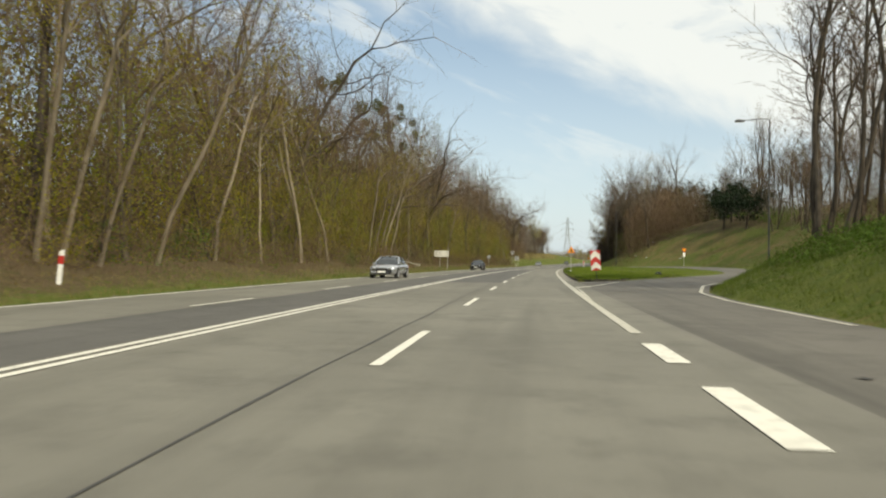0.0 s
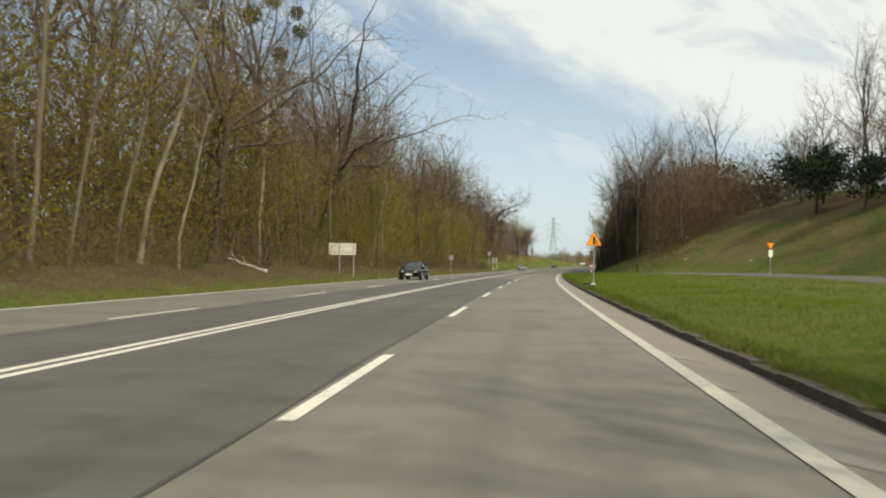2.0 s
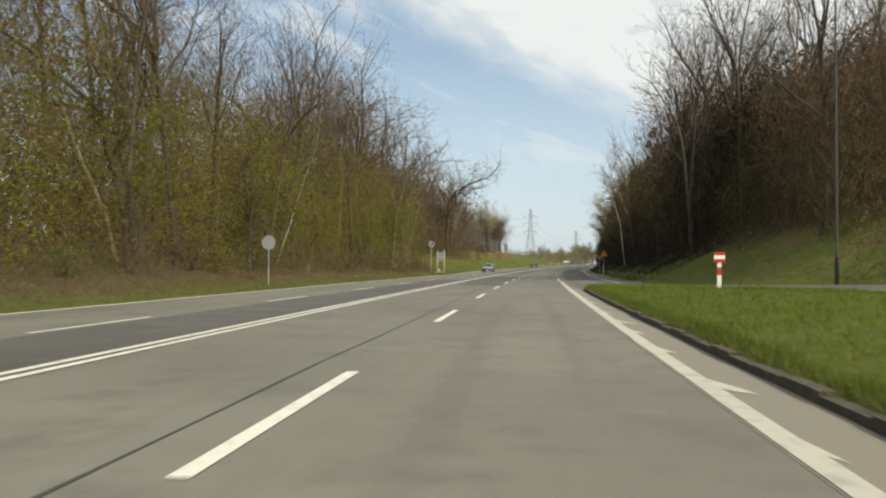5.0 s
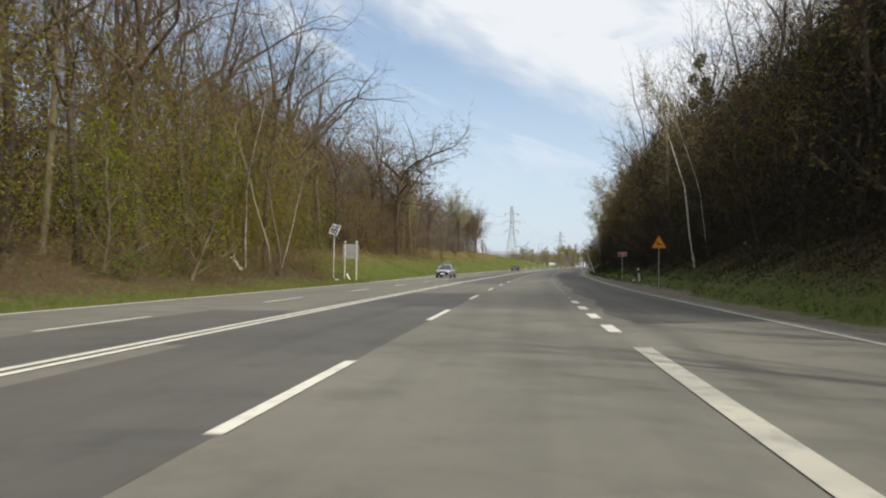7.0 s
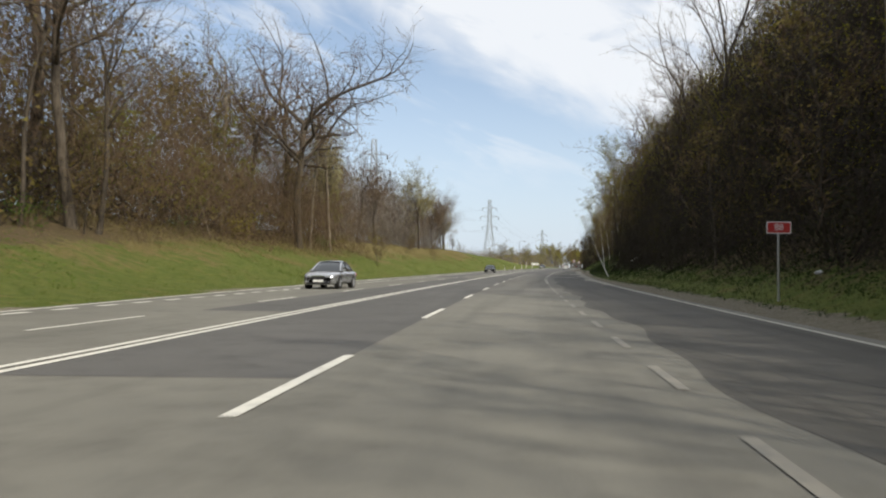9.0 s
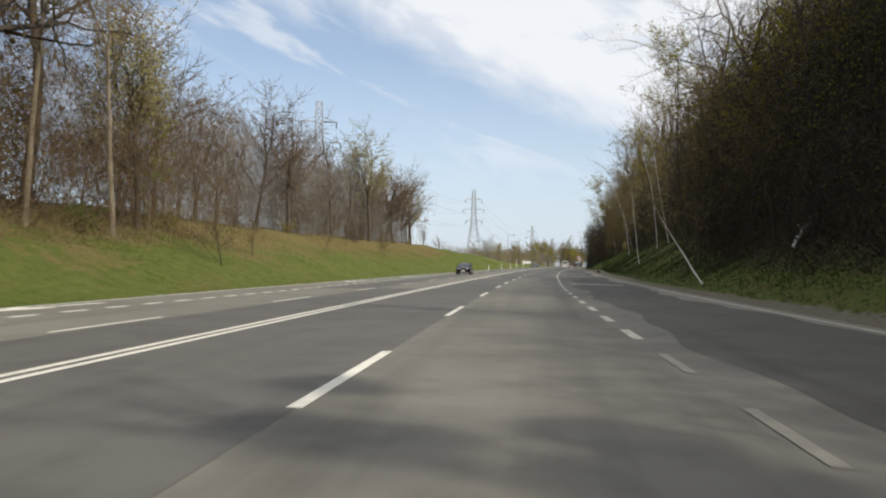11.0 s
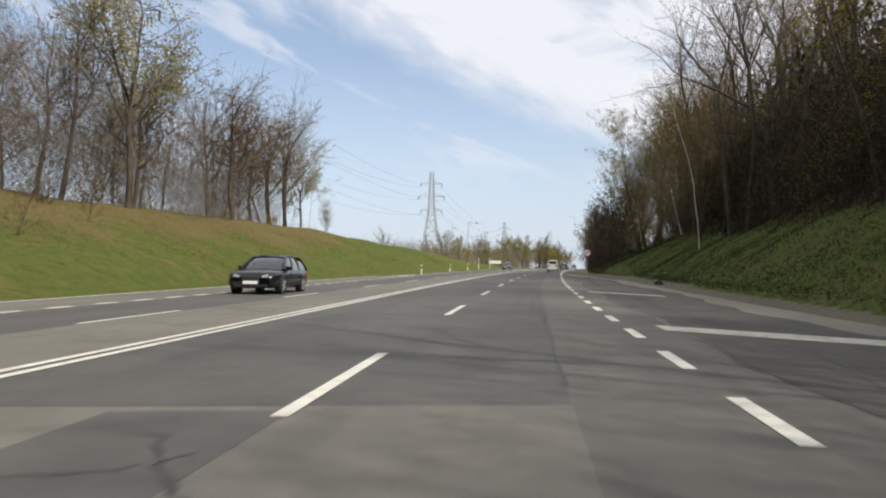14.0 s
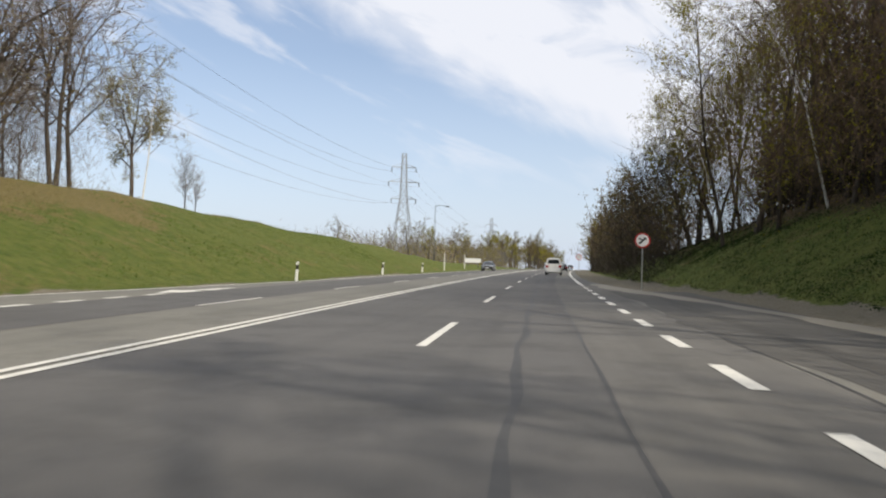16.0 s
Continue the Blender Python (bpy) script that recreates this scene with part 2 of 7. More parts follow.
PAINT_WORN = mat_paint("worn_white_road_paint", (0.47, 0.45, 0.38), 0.95)
PAINT_FAINT = mat_paint("almost_gone_road_paint", (0.235, 0.22, 0.185), 0.9)
GROUND = mat_ground()
BARK = mat_bark("grey_brown_bark", (0.055, 0.045, 0.035), (0.135, 0.112, 0.086))
BARK_PALE = mat_bark("pale_bark", (0.17, 0.138, 0.098), (0.31, 0.262, 0.195), 4.0)
TWIG = mat_bark("brown_twigs", (0.105, 0.070, 0.045), (0.195, 0.135, 0.086), 2.0)
TWIG_GREY = mat_bark("grey_twigs", (0.145, 0.122, 0.104), (0.235, 0.20, 0.17), 2.0)
BIRCH = mat_birch()
LEAF = mat_leaf("young_green_leaves", (0.115, 0.168, 0.010), (0.262, 0.262, 0.026), 0.5)
LEAF_YELLOW = mat_leaf("yellow_green_buds", (0.27, 0.25, 0.105), (0.39, 0.345, 0.175))
LEAF_BROWN = mat_leaf("brown_green_buds", (0.170, 0.115, 0.048), (0.168, 0.155, 0.040), 0.35)
LEAF_OLIVE = mat_leaf("olive_spring_leaves", (0.190, 0.195, 0.012), (0.350, 0.285, 0.030), 0.5)
# twigs and leaves coloured near black to carry the wood's shade
LEAF_SHADE = mat_leaf("dark_ivy_leaves", (0.028, 0.034, 0.012), (0.058, 0.052, 0.020), 0.1)
SHADE_TWIG = mat_bark("dark_blackthorn_twigs", (0.034, 0.027, 0.022), (0.072, 0.057, 0.044), 2.0)
# bank greenery darkened further: the bank's shade is put into its colour
BANK_SHADE = mat_leaf("dark_green_nettles", (0.012, 0.028, 0.005), (0.030, 0.050, 0.010), 0.1)
LEAF_BUSH = mat_leaf("fresh_bush_leaves", (0.055, 0.110, 0.014), (0.13, 0.185, 0.032))
NEEDLE = mat_leaf("dark_pine_needles", (0.012, 0.022, 0.010), (0.024, 0.036, 0.015), 0.05)
MISTLE = mat_leaf("mistletoe_leaves", (0.055, 0.065, 0.020), (0.10, 0.105, 0.035), 0.15)
GRASS = mat_leaf("grass_blades", (0.074, 0.120, 0.016), (0.158, 0.184, 0.040), 0.35)
GRASS_FRESH = mat_leaf("fresh_grass_blades", (0.110, 0.180, 0.016), (0.235, 0.270, 0.046), 0.45)
GRASS_DRY = mat_leaf("dry_grass_blades", (0.19, 0.155, 0.060), (0.29, 0.24, 0.115), 0.3)
LAMP_STEEL = mat_plain("dull_lamp_steel", (0.085, 0.085, 0.083), 0.6, 0.2, vary=0.25)
STEEL = mat_plain("galvanised_steel", (0.50, 0.50, 0.48), 0.45, 0.6, vary=0.25)
PYLON_STEEL = mat_plain("pylon_steel", (0.34, 0.36, 0.38), 0.6, 0.3, vary=0.2)
PLATE_BACK = mat_plain("sign_back_sheet", (0.33, 0.34, 0.35), 0.5, 0.2, vary=0.15, scale=3)
SIGN_WHITE = mat_plain("white_sign_sheet", (0.82, 0.81, 0.78), 0.45, vary=0.1, scale=3)
SIGN_CREAM = mat_plain("weathered_white_board", (0.72, 0.70, 0.63), 0.55, vary=0.2, scale=2)
SIGN_RED = mat_plain("red_sign_sheet", (0.50, 0.035, 0.030), 0.45, vary=0.25, scale=5)
SIGN_ORANGE = mat_plain("orange_yellow_sign_sheet", (0.90, 0.36, 0.012), 0.4, vary=0.08, scale=3)
SIGN_EDGE = mat_plain("red_orange_sign_rim", (0.62, 0.085, 0.03), 0.45, vary=0.1)
SIGN_BLACK = mat_plain("black_sign_film", (0.025, 0.024, 0.022), 0.5, vary=0.2)
SIGN_BLUE = mat_plain("blue_sign_sheet", (0.02, 0.07, 0.30), 0.45, vary=0.15)
SOLAR = mat_plain("solar_cells", (0.05, 0.055, 0.075), 0.2, 0.1, vary=0.3, scale=20)
BLACK_BAG = mat_plain("black_plastic_film", (0.015, 0.015, 0.016), 0.25, vary=0.3)
WHITE_BAG = mat_plain("white_plastic_film", (0.6, 0.6, 0.58), 0.35, vary=0.2)
RUBBER = mat_plain("tyre_rubber", (0.018, 0.018, 0.018), 0.85, vary=0.3)
ALLOY = mat_plain("wheel_alloy", (0.52, 0.52, 0.53), 0.3, 0.8, vary=0.15)
CHROME = mat_plain("chrome_trim", (0.7, 0.7, 0.7), 0.12, 1.0, vary=0.05)
TRIM = mat_plain("black_trim", (0.02, 0.02, 0.021), 0.55, vary=0.2)
HEADLAMP = mat_plain("clear_headlamp", (0.40, 0.42, 0.44), 0.1, 0.3, vary=0.1)
TAIL = mat_plain("red_lamp_glass", (0.35, 0.012, 0.012), 0.15, vary=0.1)
PLATE = mat_plain("number_plate_white", (0.8, 0.8, 0.78), 0.4, vary=0.05)
GLASS = mat_glass("tinted_car_glass")
KERB = mat_plain("mossy_dark_kerb_concrete", (0.085, 0.075, 0.055), 0.95, vary=0.55, scale=5)
DUST = mat_paint("dusty_asphalt_edge", (0.205, 0.185, 0.145), 0.75)
STONE = mat_plain("broken_concrete", (0.36, 0.34, 0.30), 0.9, vary=0.3, scale=6)
CABLE = mat_plain("steel_cable", (0.05, 0.05, 0.055), 0.6, vary=0.1)
PLASTER = mat_plain("pale_render", (0.55, 0.52, 0.46), 0.9, vary=0.15, scale=1)
ROOFING = mat_plain("red_brown_roofing", (0.24, 0.11, 0.07), 0.85, vary=0.3, scale=2)


# ---- mesh helpers ----
class Geo:
    """Collects vertices and faces of one mesh."""

    def __init__(self):
        self.v, self.f = [], []

    def add(self, verts, faces):
        o = len(self.v)
        self.v.extend(verts)
        self.f.extend(tuple(i + o for i in f) for f in faces)

    def box(self, x0, y0, z0, x1, y1, z1):
        self.add([(x, y, z) for z in (z0, z1) for y in (y0, y1) for x in (x0, x1)],
                 [(0, 2, 3, 1), (4, 5, 7, 6), (0, 1, 5, 4), (2, 6, 7, 3), (0, 4, 6, 2), (1, 3, 7, 5)])

    def tube(self, pts, radii, n=5, cap=False):
        pts = [Vector(p) for p in pts]
        o, rings = len(self.v), len(pts)
        ref = Vector((0.31, 0.17, 0.93))
        for i, p in enumerate(pts):
            d = (pts[min(i + 1, rings - 1)] - pts[max(i - 1, 0)]).normalized()
            a = d.cross(ref)
            a = a.normalized() if a.length > 1e-4 else Vector((1, 0, 0))
            b = d.cross(a)
            for j in range(n):
                w = 2 * math.pi * j / n
                q = p + (a * math.cos(w) + b * math.sin(w)) * radii[i]
                self.v.append((q.x, q.y, q.z))
        for i in range(rings - 1):
            for j in range(n):
                k = (j + 1) % n
                self.f.append((o + i * n + j, o + i * n + k, o + (i + 1) * n + k, o + (i + 1) * n + j))
        if cap:
            self.f.append(tuple(o + j for j in reversed(range(n))))
            self.f.append(tuple(o + (rings - 1) * n + j for j in range(n)))

    def prism(self, outline, y0, y1):
        """An outline in x and z, thick from y0 to y1."""
        n = len(outline)
        self.add([(x, y0, z) for x, z in outline] + [(x, y1, z) for x, z in outline],
                 [tuple(range(n)), tuple(range(2 * n - 1, n - 1, -1))] + [(i, n + i, n + (i + 1) % n, (i + 1) % n) for i in range(n)])

    def sheet(self, rows):
        """A grid of points, row by row."""
        m = len(rows[0])
        o = len(self.v)
        for r in rows:
            self.v.extend(r)
        self.f.extend((o + i * m + j, o + i * m + j + 1, o + (i + 1) * m + j + 1, o + (i + 1) * m + j)
                      for i in range(len(rows) - 1) for j in range(m - 1))

    def mesh(self, name, material, smooth=False):
        me = bpy.data.meshes.new(name)
        me.from_pydata(self.v, [], self.f)
        me.materials.append(material)
        if smooth:
            me.polygons.foreach_set("use_smooth", [True] * len(me.polygons))
        me.update()
        return me


def part(name, geo, material, parent, label="", smooth=False):
    ob = new(name, geo if isinstance(geo, bpy.types.Mesh) else geo.mesh(name, material, smooth))
    ob.parent = parent
    if label:
        ob["label"] = label
    return ob


def thing(name, m, label, category, group="", kind=""):
    ob = new(name)
    ob.empty_display_size = 0.3
    ob.matrix_basis = m
    return tagged(ob, label, category, group, kind)


def rounded(outline, r, n=4):
    """Rounds the corners of an outline in two axes."""
    out, c = [], len(outline)
    for i in range(c):
        p, a, b = Vector(outline[i]), Vector(outline[i - 1]), Vector(outline[(i + 1) % c])
        u, w = (a - p).normalized() * r, (b - p).normalized() * r
        for k in range(n + 1):
            t = k / n
            q = (p + u) * (1 - t) ** 2 + p * 2 * t * (1 - t) + (p + w) * t ** 2
            out.append((q.x, q.y))
    return out


# ---- lie of the land ----
def lut(s, xs, ys):
    return np.interp(s, xs, ys)


L_S = (-160, 200, 255, 290, 350, 450, 490, 530, 650)
L_E = np.array([0, 1, 3.5, 8, 14, 22, 40, 120.0])
L_H = np.array([[0, .12, .8, 1.5, 2.2, 3, 4, 4], [0, .1, .7, 1.4, 2.0, 2.8, 4, 4], [0, .05, .3, 1.5, 2.6, 3.2, 4, 4],
                [0, .1, .8, 2.5, 4, 4.6, 5, 5], [0, .1, 1.2, 2.7, 4.6, 6, 7, 7], [0, .1, 1.2, 2.9, 4.8, 5.6, 6, 6],
                [0, .1, 1.2, 2.8, 3.6, 3.8, 3.5, 3], [0, .1, .6, 1.2, 1.4, 1.3, 1, 1], [0, 0, 0, 0, 0, 0, 0, 0]])
R_E = np.array([0, 1, 4, 10, 18, 30, 60.0])
R_S = (-160, 70, 205, 240, 330, 400, 450, 520, 640)
R_H = np.array([[.05, .5, 2.0, 3.8, 5.2, 6.5, 7], [.05, .5, 2.0, 3.8, 5.2, 6.5, 7], [.05, .3, 1.9, 5.4, 9, 10.5, 11],
                [.05, .35, 2.0, 5.4, 9, 10.5, 11], [.05, .35, 2.1, 5.5, 8.7, 9.7, 10], [.05, .4, 2.4, 5.9, 8.4, 9.4, 9.6],
                [.05, .4, 2.3, 5.6, 8.2, 9.2, 9.4], [.02, .1, .8, 2, 3, 3, 3], [0, 0, .2, .4, .5, .5, .5]])
HILL_E = np.array([0, 1, 6, 12, 18, 30, 60.0])
HILL_H = np.array([.05, .25, 3.0, 6.6, 9.2, 10.8, 11.5])


def left_edge(s):
    return lut(s, (-160, 252, 268, 300, 330, 420, 428, 442, 480), (11.8, 11.8, 12.6, 13.9, 14.3, 14.3, 13.6, 12.5, 11.9))


def asphalt_right(s):
    return lut(s, (-160, 27, 30, 200, 208, 300, 365, 420, 435, 447, 460, 900), (6.5, 6.5, 2.55, 2.55, 6.2, 6.6, 7.2, 6.7, 5.2, 3.6, 2.6, 2.6))


def toe_right(s):
    return lut(s, (-160, 50, 57, 65, 72, 78, 88, 98, 105, 128, 146, 160, 172, 184, 196, 208, 300, 360, 425, 435, 447, 470, 900),
               (6.6, 6.6, 7.2, 9.0, 12.0, 16.0, 30, 40, 22.2, 23.8, 22.6, 18.6, 14.8, 11.6, 9.2, 7.2, 7.4, 7.9, 8.7, 8.0, 6.6, 5.2, 4.5))


def ramp_level(s, l):
    inner = np.interp(s, [p[0] for p in ISLAND], [p[1] for p in ISLAND])
    out = np.clip((l - inner) / np.maximum(toe_right(s) - inner, 1.0), 0, 1)
    return ramp_height(s) * np.clip((l - 2.6) / 4, 0, 1) * (0.58 + 0.42 * out)


def ramp_height(s):
    return lut(s, (55, 80, 95, 128, 150, 172, 192, 205), (0, .28, .55, .92, .95, .75, .2, 0))


def table_height(s, e, ss, ee, hh):
    cols = np.array([np.interp(s, ss, hh[:, j]) for j in range(len(ee))]).T
    s1, e1 = np.ravel(s), np.ravel(e)
    j = np.clip(np.searchsorted(ee, e1) - 1, 0, len(ee) - 2)
    f = np.clip((e1 - ee[j]) / (ee[j + 1] - ee[j]), 0, 1)
    i = np.arange(len(s1))
    return cols[i, j] * (1 - f) + cols[i, j + 1] * f


def lump(s, l):
    return 0.10 * np.sin(s * 0.31 + l * 0.7) + 0.08 * np.sin(s * 0.83 - l * 0.41 + 1.0) + 0.05 * np.sin(s * 1.9 + l * 1.3)


def land(s, l):
    """Height of the ground above the road's level."""
    s, l = np.ravel(np.asarray(s, float)), np.ravel(np.asarray(l, float))
    h = np.full(len(s), -0.14)
    eL = -l - left_edge(s)
    m = eL > 0
    h[m] = (table_height(s[m], eL[m], L_S, L_E, L_H) + lump(s[m], l[m]) * np.clip(eL[m] / 3, 0, 1))
    aR, tR = asphalt_right(s), toe_right(s)
    loop = (s > 30) & (s < 205)
    shoulder = ~loop & (l > aR) & (l <= tR)
    h[shoulder] = 0.0
    bank = (l > tR)
    e = l - tR
    normal = table_height(s, np.maximum(e, 0), R_S, R_E, R_H)
    hill = ramp_height(s) + np.interp(np.maximum(e, 0), HILL_E, HILL_H)
    wh = np.clip((s - 100) / 12, 0, 1) * np.clip((212 - s) / 20, 0, 1)
    gap = np.clip((s - 74) / 8, 0, 1) * np.clip((108 - s) / 6, 0, 1)
    both = normal * (1 - wh) + hill * wh
    both = both * (1 - gap) + (ramp_height(s) - 0.12) * gap
    h[bank] = (both + lump(s, l) * np.clip(e / 3, 0, 1) * (1 - gap))[bank]
    # the ground under the ramp, and the raised island between it and the road
    inner = np.interp(s, [p[0] for p in ISLAND], [p[1] for p in ISLAND])
    under = loop & (l > np.where((s > 74.6) & (s < 187), inner - 0.05, 2.5)) & (l <= tR)
    h[under] = (ramp_level(s, l) - 0.14)[under]
    isl = (s > 74.6) & (s < 187) & (l > 2.62) & (l < inner)
    d = np.minimum(np.minimum(l - 2.62, inner - l), np.minimum((s - 74.6) * 0.6, (187 - s) * 0.3))
    top = 0.09 + 0.16 * np.clip(d / 1.6, 0, 1) + ramp_height(s) * np.clip((l - 2.6) / np.maximum(inner - 2.6, 0.5), 0, 1) * 0.50
    h[isl] = (top + 0.22 * lump(s, l))[isl]
    return h


# inner and outer edge of the ramp that leaves and comes back
RAMP = [(28, 2.45, 28, 6.5), (40, 2.45, 40, 6.5), (50, 2.45, 50, 6.5), (58, 2.45, 57, 7.0), (66, 2.45, 65, 8.7), (73, 2.6, 72, 11.6), (75, 5.6, 78, 15.2),
        (85, 10.5, 88, 18.6), (95, 15.0, 99, 21.4), (105, 18.0, 108, 22.1), (128, 19.2, 128, 23.4), (146, 17.8, 146, 22.2), (160, 13.0, 161, 18.2),
        (172, 8.0, 173, 14.4), (182, 4.8, 184, 11.2), (187, 2.6, 196, 8.8), (206, 2.45, 214, 6.9)]
ISLAND = [(74.6, 5.5)] + [(r[0], r[1]) for r in RAMP[6:15]] + [(187, 2.7)]


def dryness(s, l):
    """How far the spring grass gives way to last year's straw."""
    eL, eR = -l - left_edge(s), l - toe_right(s)
    left = np.clip((eL - 3.5) / 8, 0, 1) * np.clip((436 + 1.3 * eL - s) / 4, 0.12, 1)
    hill = np.clip(eR / 5, 0, 1) * np.clip((13 - eR) / 4, 0, 1) * (s > 100) * (s < 200) * 0.6
    return np.where(eL > 0, left, np.where(eR > 0, hill, 0.1))


# ---- ground ----
def build_ground():
    ss = np.concatenate([np.arange(-160, -20, 20), np.arange(-20, 68, 2.0), np.arange(68, 78, 0.5), np.arange(78, 180, 2.0), np.arange(180, 190, 0.5), np.arange(190, 520, 2.0),
                         np.arange(520, 700, 10), np.arange(700, 3401, 150)])
    ll = np.concatenate([[-1600, -800, -400, -220, -130, -90], np.arange(-70, -30, 4), np.arange(-30, -11.4, 0.8), [-10, -5, 0, 2.3, 2.5, 2.61, 2.65],
                         np.arange(3.2, 14, 0.6), np.arange(14, 34, 1.0), np.arange(36, 70, 4), [90, 130, 220, 400, 800, 1600]])
    S, L = np.meshgrid(ss, ll, indexing="ij")
    H = land(S, L).reshape(S.shape)
    far = np.clip((np.abs(L) - 130) / 300, 0, 1)
    H = H * (1 - far) - 2.0 * far
    X, Y, Z = place(S.ravel(), L.ravel(), H.ravel())
    n, m = S.shape
    me = bpy.data.meshes.new("ground")
    idx = np.arange(n * m).reshape(n, m)
    quads = np.stack([idx[:-1, :-1], idx[:-1, 1:], idx[1:, 1:], idx[1:, :-1]], -1).reshape(-1, 4)
    me.from_pydata(np.stack([X, Y, Z], 1).tolist(), [], quads.tolist())
    me.materials.append(GROUND)
    me.polygons.foreach_set("use_smooth", [True] * len(me.polygons))
    s1, l1 = S.ravel(), L.ravel()
    eL, eR = -l1 - left_edge(s1), l1 - toe_right(s1)
    wood_start = lut(s1, (-160, 200, 250, 262, 300, 345, 470, 520), (1.4, 1.0, 2.0, 6.5, 10, 15, 17, 90))
    lit_l = np.clip((eL - wood_start) / 2.5 + 0.5, 0, 1) * (eL > 0)
    # litter starts nearer the road at 212 to 330, darkening the bank as shade
    wr = lut(s1, (-160, 72, 110, 180, 212, 330, 380, 470, 560), (5, 5, 11, 11, 2.0, 2.6, 7, 7, 10))
    lit_r = np.clip((eR - wr) / 4 + 0.5, 0, 1) * (eR > 0)
    a = me.attributes.new("litter", "FLOAT", "POINT")
    a.data.foreach_set("value", np.maximum(lit_l, lit_r).astype(np.float32))
    dirt = ((l1 > asphalt_right(s1) - 0.3) & (l1 < toe_right(s1) + 0.15) & ((s1 > 205) | (s1 < 28))).astype(np.float32)
    dirt = np.maximum(dirt, ((eL > -0.6) & (eL < 0.35)).astype(np.float32) * 0.7)
    d = me.attributes.new("dry", "FLOAT", "POINT")
    d.data.foreach_set("value", dryness(s1, l1).astype(np.float32))
    b = me.attributes.new("dirt", "FLOAT", "POINT")
    b.data.foreach_set("value", dirt.astype(np.float32))
    tagged(new("ground", me), "grassy verges and leaf-covered wooded banks beside the road", "ground", kind="structure")


build_ground()


def strip(name, s0, s1, l0, l1, material, h=0.0, step=2.0, across=4, parent=None, lift=None, twist=0.0):
    """A sheet of road from s0 to s1 between the edges l0 and l1 (numbers or functions of s)."""
    n = max(2, int(round((s1 - s0) / step)) + 1)
    ss = np.linspace(s0, s1, n)
    a = l0(ss) if callable(l0) else np.full(n, float(l0))
    b = l1(ss) if callable(l1) else np.full(n, float(l1))
    f = np.linspace(0, 1, across + 1)
    L = a[:, None] * (1 - f) + b[:, None] * f
    S = np.repeat(ss[:, None], across + 1, 1) + twist * f[None, :]
    return sheet_object(name, S, L, np.full(S.shape, h) if lift is None else lift(S, L), material, parent)


def sheet_object(name, S, L, H, material, parent=None):
    X, Y, Z = place(S.ravel(), L.ravel(), H.ravel())
    n, m = S.shape
    idx = np.arange(n * m).reshape(n, m)
    quads = np.stack([idx[:-1, :-1], idx[:-1, 1:], idx[1:, 1:], idx[1:, :-1]], -1).reshape(-1, 4)
    me = bpy.data.meshes.new(name)
    me.from_pydata(np.stack([X, Y, Z], 1).tolist(), [], quads.tolist())
    me.materials.append(material)
    for key, val in (("along", S), ("across", L)):
        me.attributes.new(key, "FLOAT", "POINT").data.foreach_set("value", val.ravel().astype(np.float32))
    ob = new(name, me)
    ob.parent = parent
    return ob


road = strip("road", -150, 1600, lambda s: -left_edge(s) + 0.15, asphalt_right, ASPHALT_OLD, 0.0, 2.0, 8)
tagged(road, "worn grey asphalt main road with patched lanes", "road", kind="structure")


def ramp_sheet():
    r = np.array(RAMP)
    k = np.linspace(0, len(r) - 1, 120)
    q = np.array([np.interp(k, np.arange(len(r)), r[:, j]) for j in range(4)]).T
    f = np.linspace(0, 1, 7)
    S = q[:, 0:1] * (1 - f) + q[:, 2:3] * f
    L = q[:, 1:2] * (1 - f) + q[:, 3:4] * f
    return tagged(sheet_object("ramp_road", S, L, ramp_level(S, L) - 0.006, ASPHALT_RAMP), "cracked asphalt slip road curving behind a grass island", "road", kind="structure")


ramp_sheet()
k_ = np.linspace(0, 1, 30)[:, None]
w_ = np.linspace(-1, 1, 5)[None, :]
side_s = 80 + 20 * np.sin(k_ * math.pi / 2) - w_ * 3.6 * np.cos(k_ * math.pi / 2) * -0.4 - w_ * 3.6 * np.sin(k_ * math.pi / 2)
side_l = 9.5 + 70 * k_ ** 1.4 + w_ * 3.6 * np.cos(k_ * math.pi / 2)
tagged(sheet_object("side_road", side_s, side_l, ramp_level(side_s, side_l) - 0.012 + 0.5 * k_ ** 2 + 0 * w_, ASPHALT_RAMP), "asphalt side road leading away from the slip road", "road", kind="structure")

# resurfaced lanes, darker than the old road
for s0, s1, l0, l1, slant in ((66.5, 147.5, -5.0, -1.9, 1.2), (194, 206, -4.5, -1.75, 0.3), (206, 230.5, -4.9, -1.75, 0.0), (250, 358.5, -4.95, -1.75, 0.3), (-150, 20, -4.9, -1.9, 0.0),
                              (366, 1200, -4.95, 0.42, 1.0), (358.4, 366.1, -3.1, -1.75, 0.3)):
    tagged(strip("road_patch", s0, s1, l0, l1, ASPHALT_DARK, 0.003, 2.0, 4, twist=slant), "darker resurfaced asphalt lane", "road patch", "resurfaced lanes", "structure")
for s0, s1 in ((-150, 215), (262, 330)):
    tagged(strip("road_patch", s0, s1, -7.75, -5.45, ASPHALT_DARK, 0.003, 2.0, 3), "darker resurfaced asphalt lane beside the double line", "road patch", "resurfaced lanes", "structure")
# right lane overlay: worn surface plus painted shade from the wood
for s0, s1, l0, l1 in ((212, 337.5, 2.55, 6.0), (337.6, 440, 2.75, 6.3)):
    tagged(strip("road_patch", s0, s1, lambda q: l0 + 0.16 * np.sin(q * 0.37) + 0.09 * np.sin(q * 1.1), l1, ASPHALT_SHADED, 0.003, 0.7, 3, twist=1.6), "worn right-lane asphalt with the wood's shade painted in", "road patch", "worn lanes", "structure")
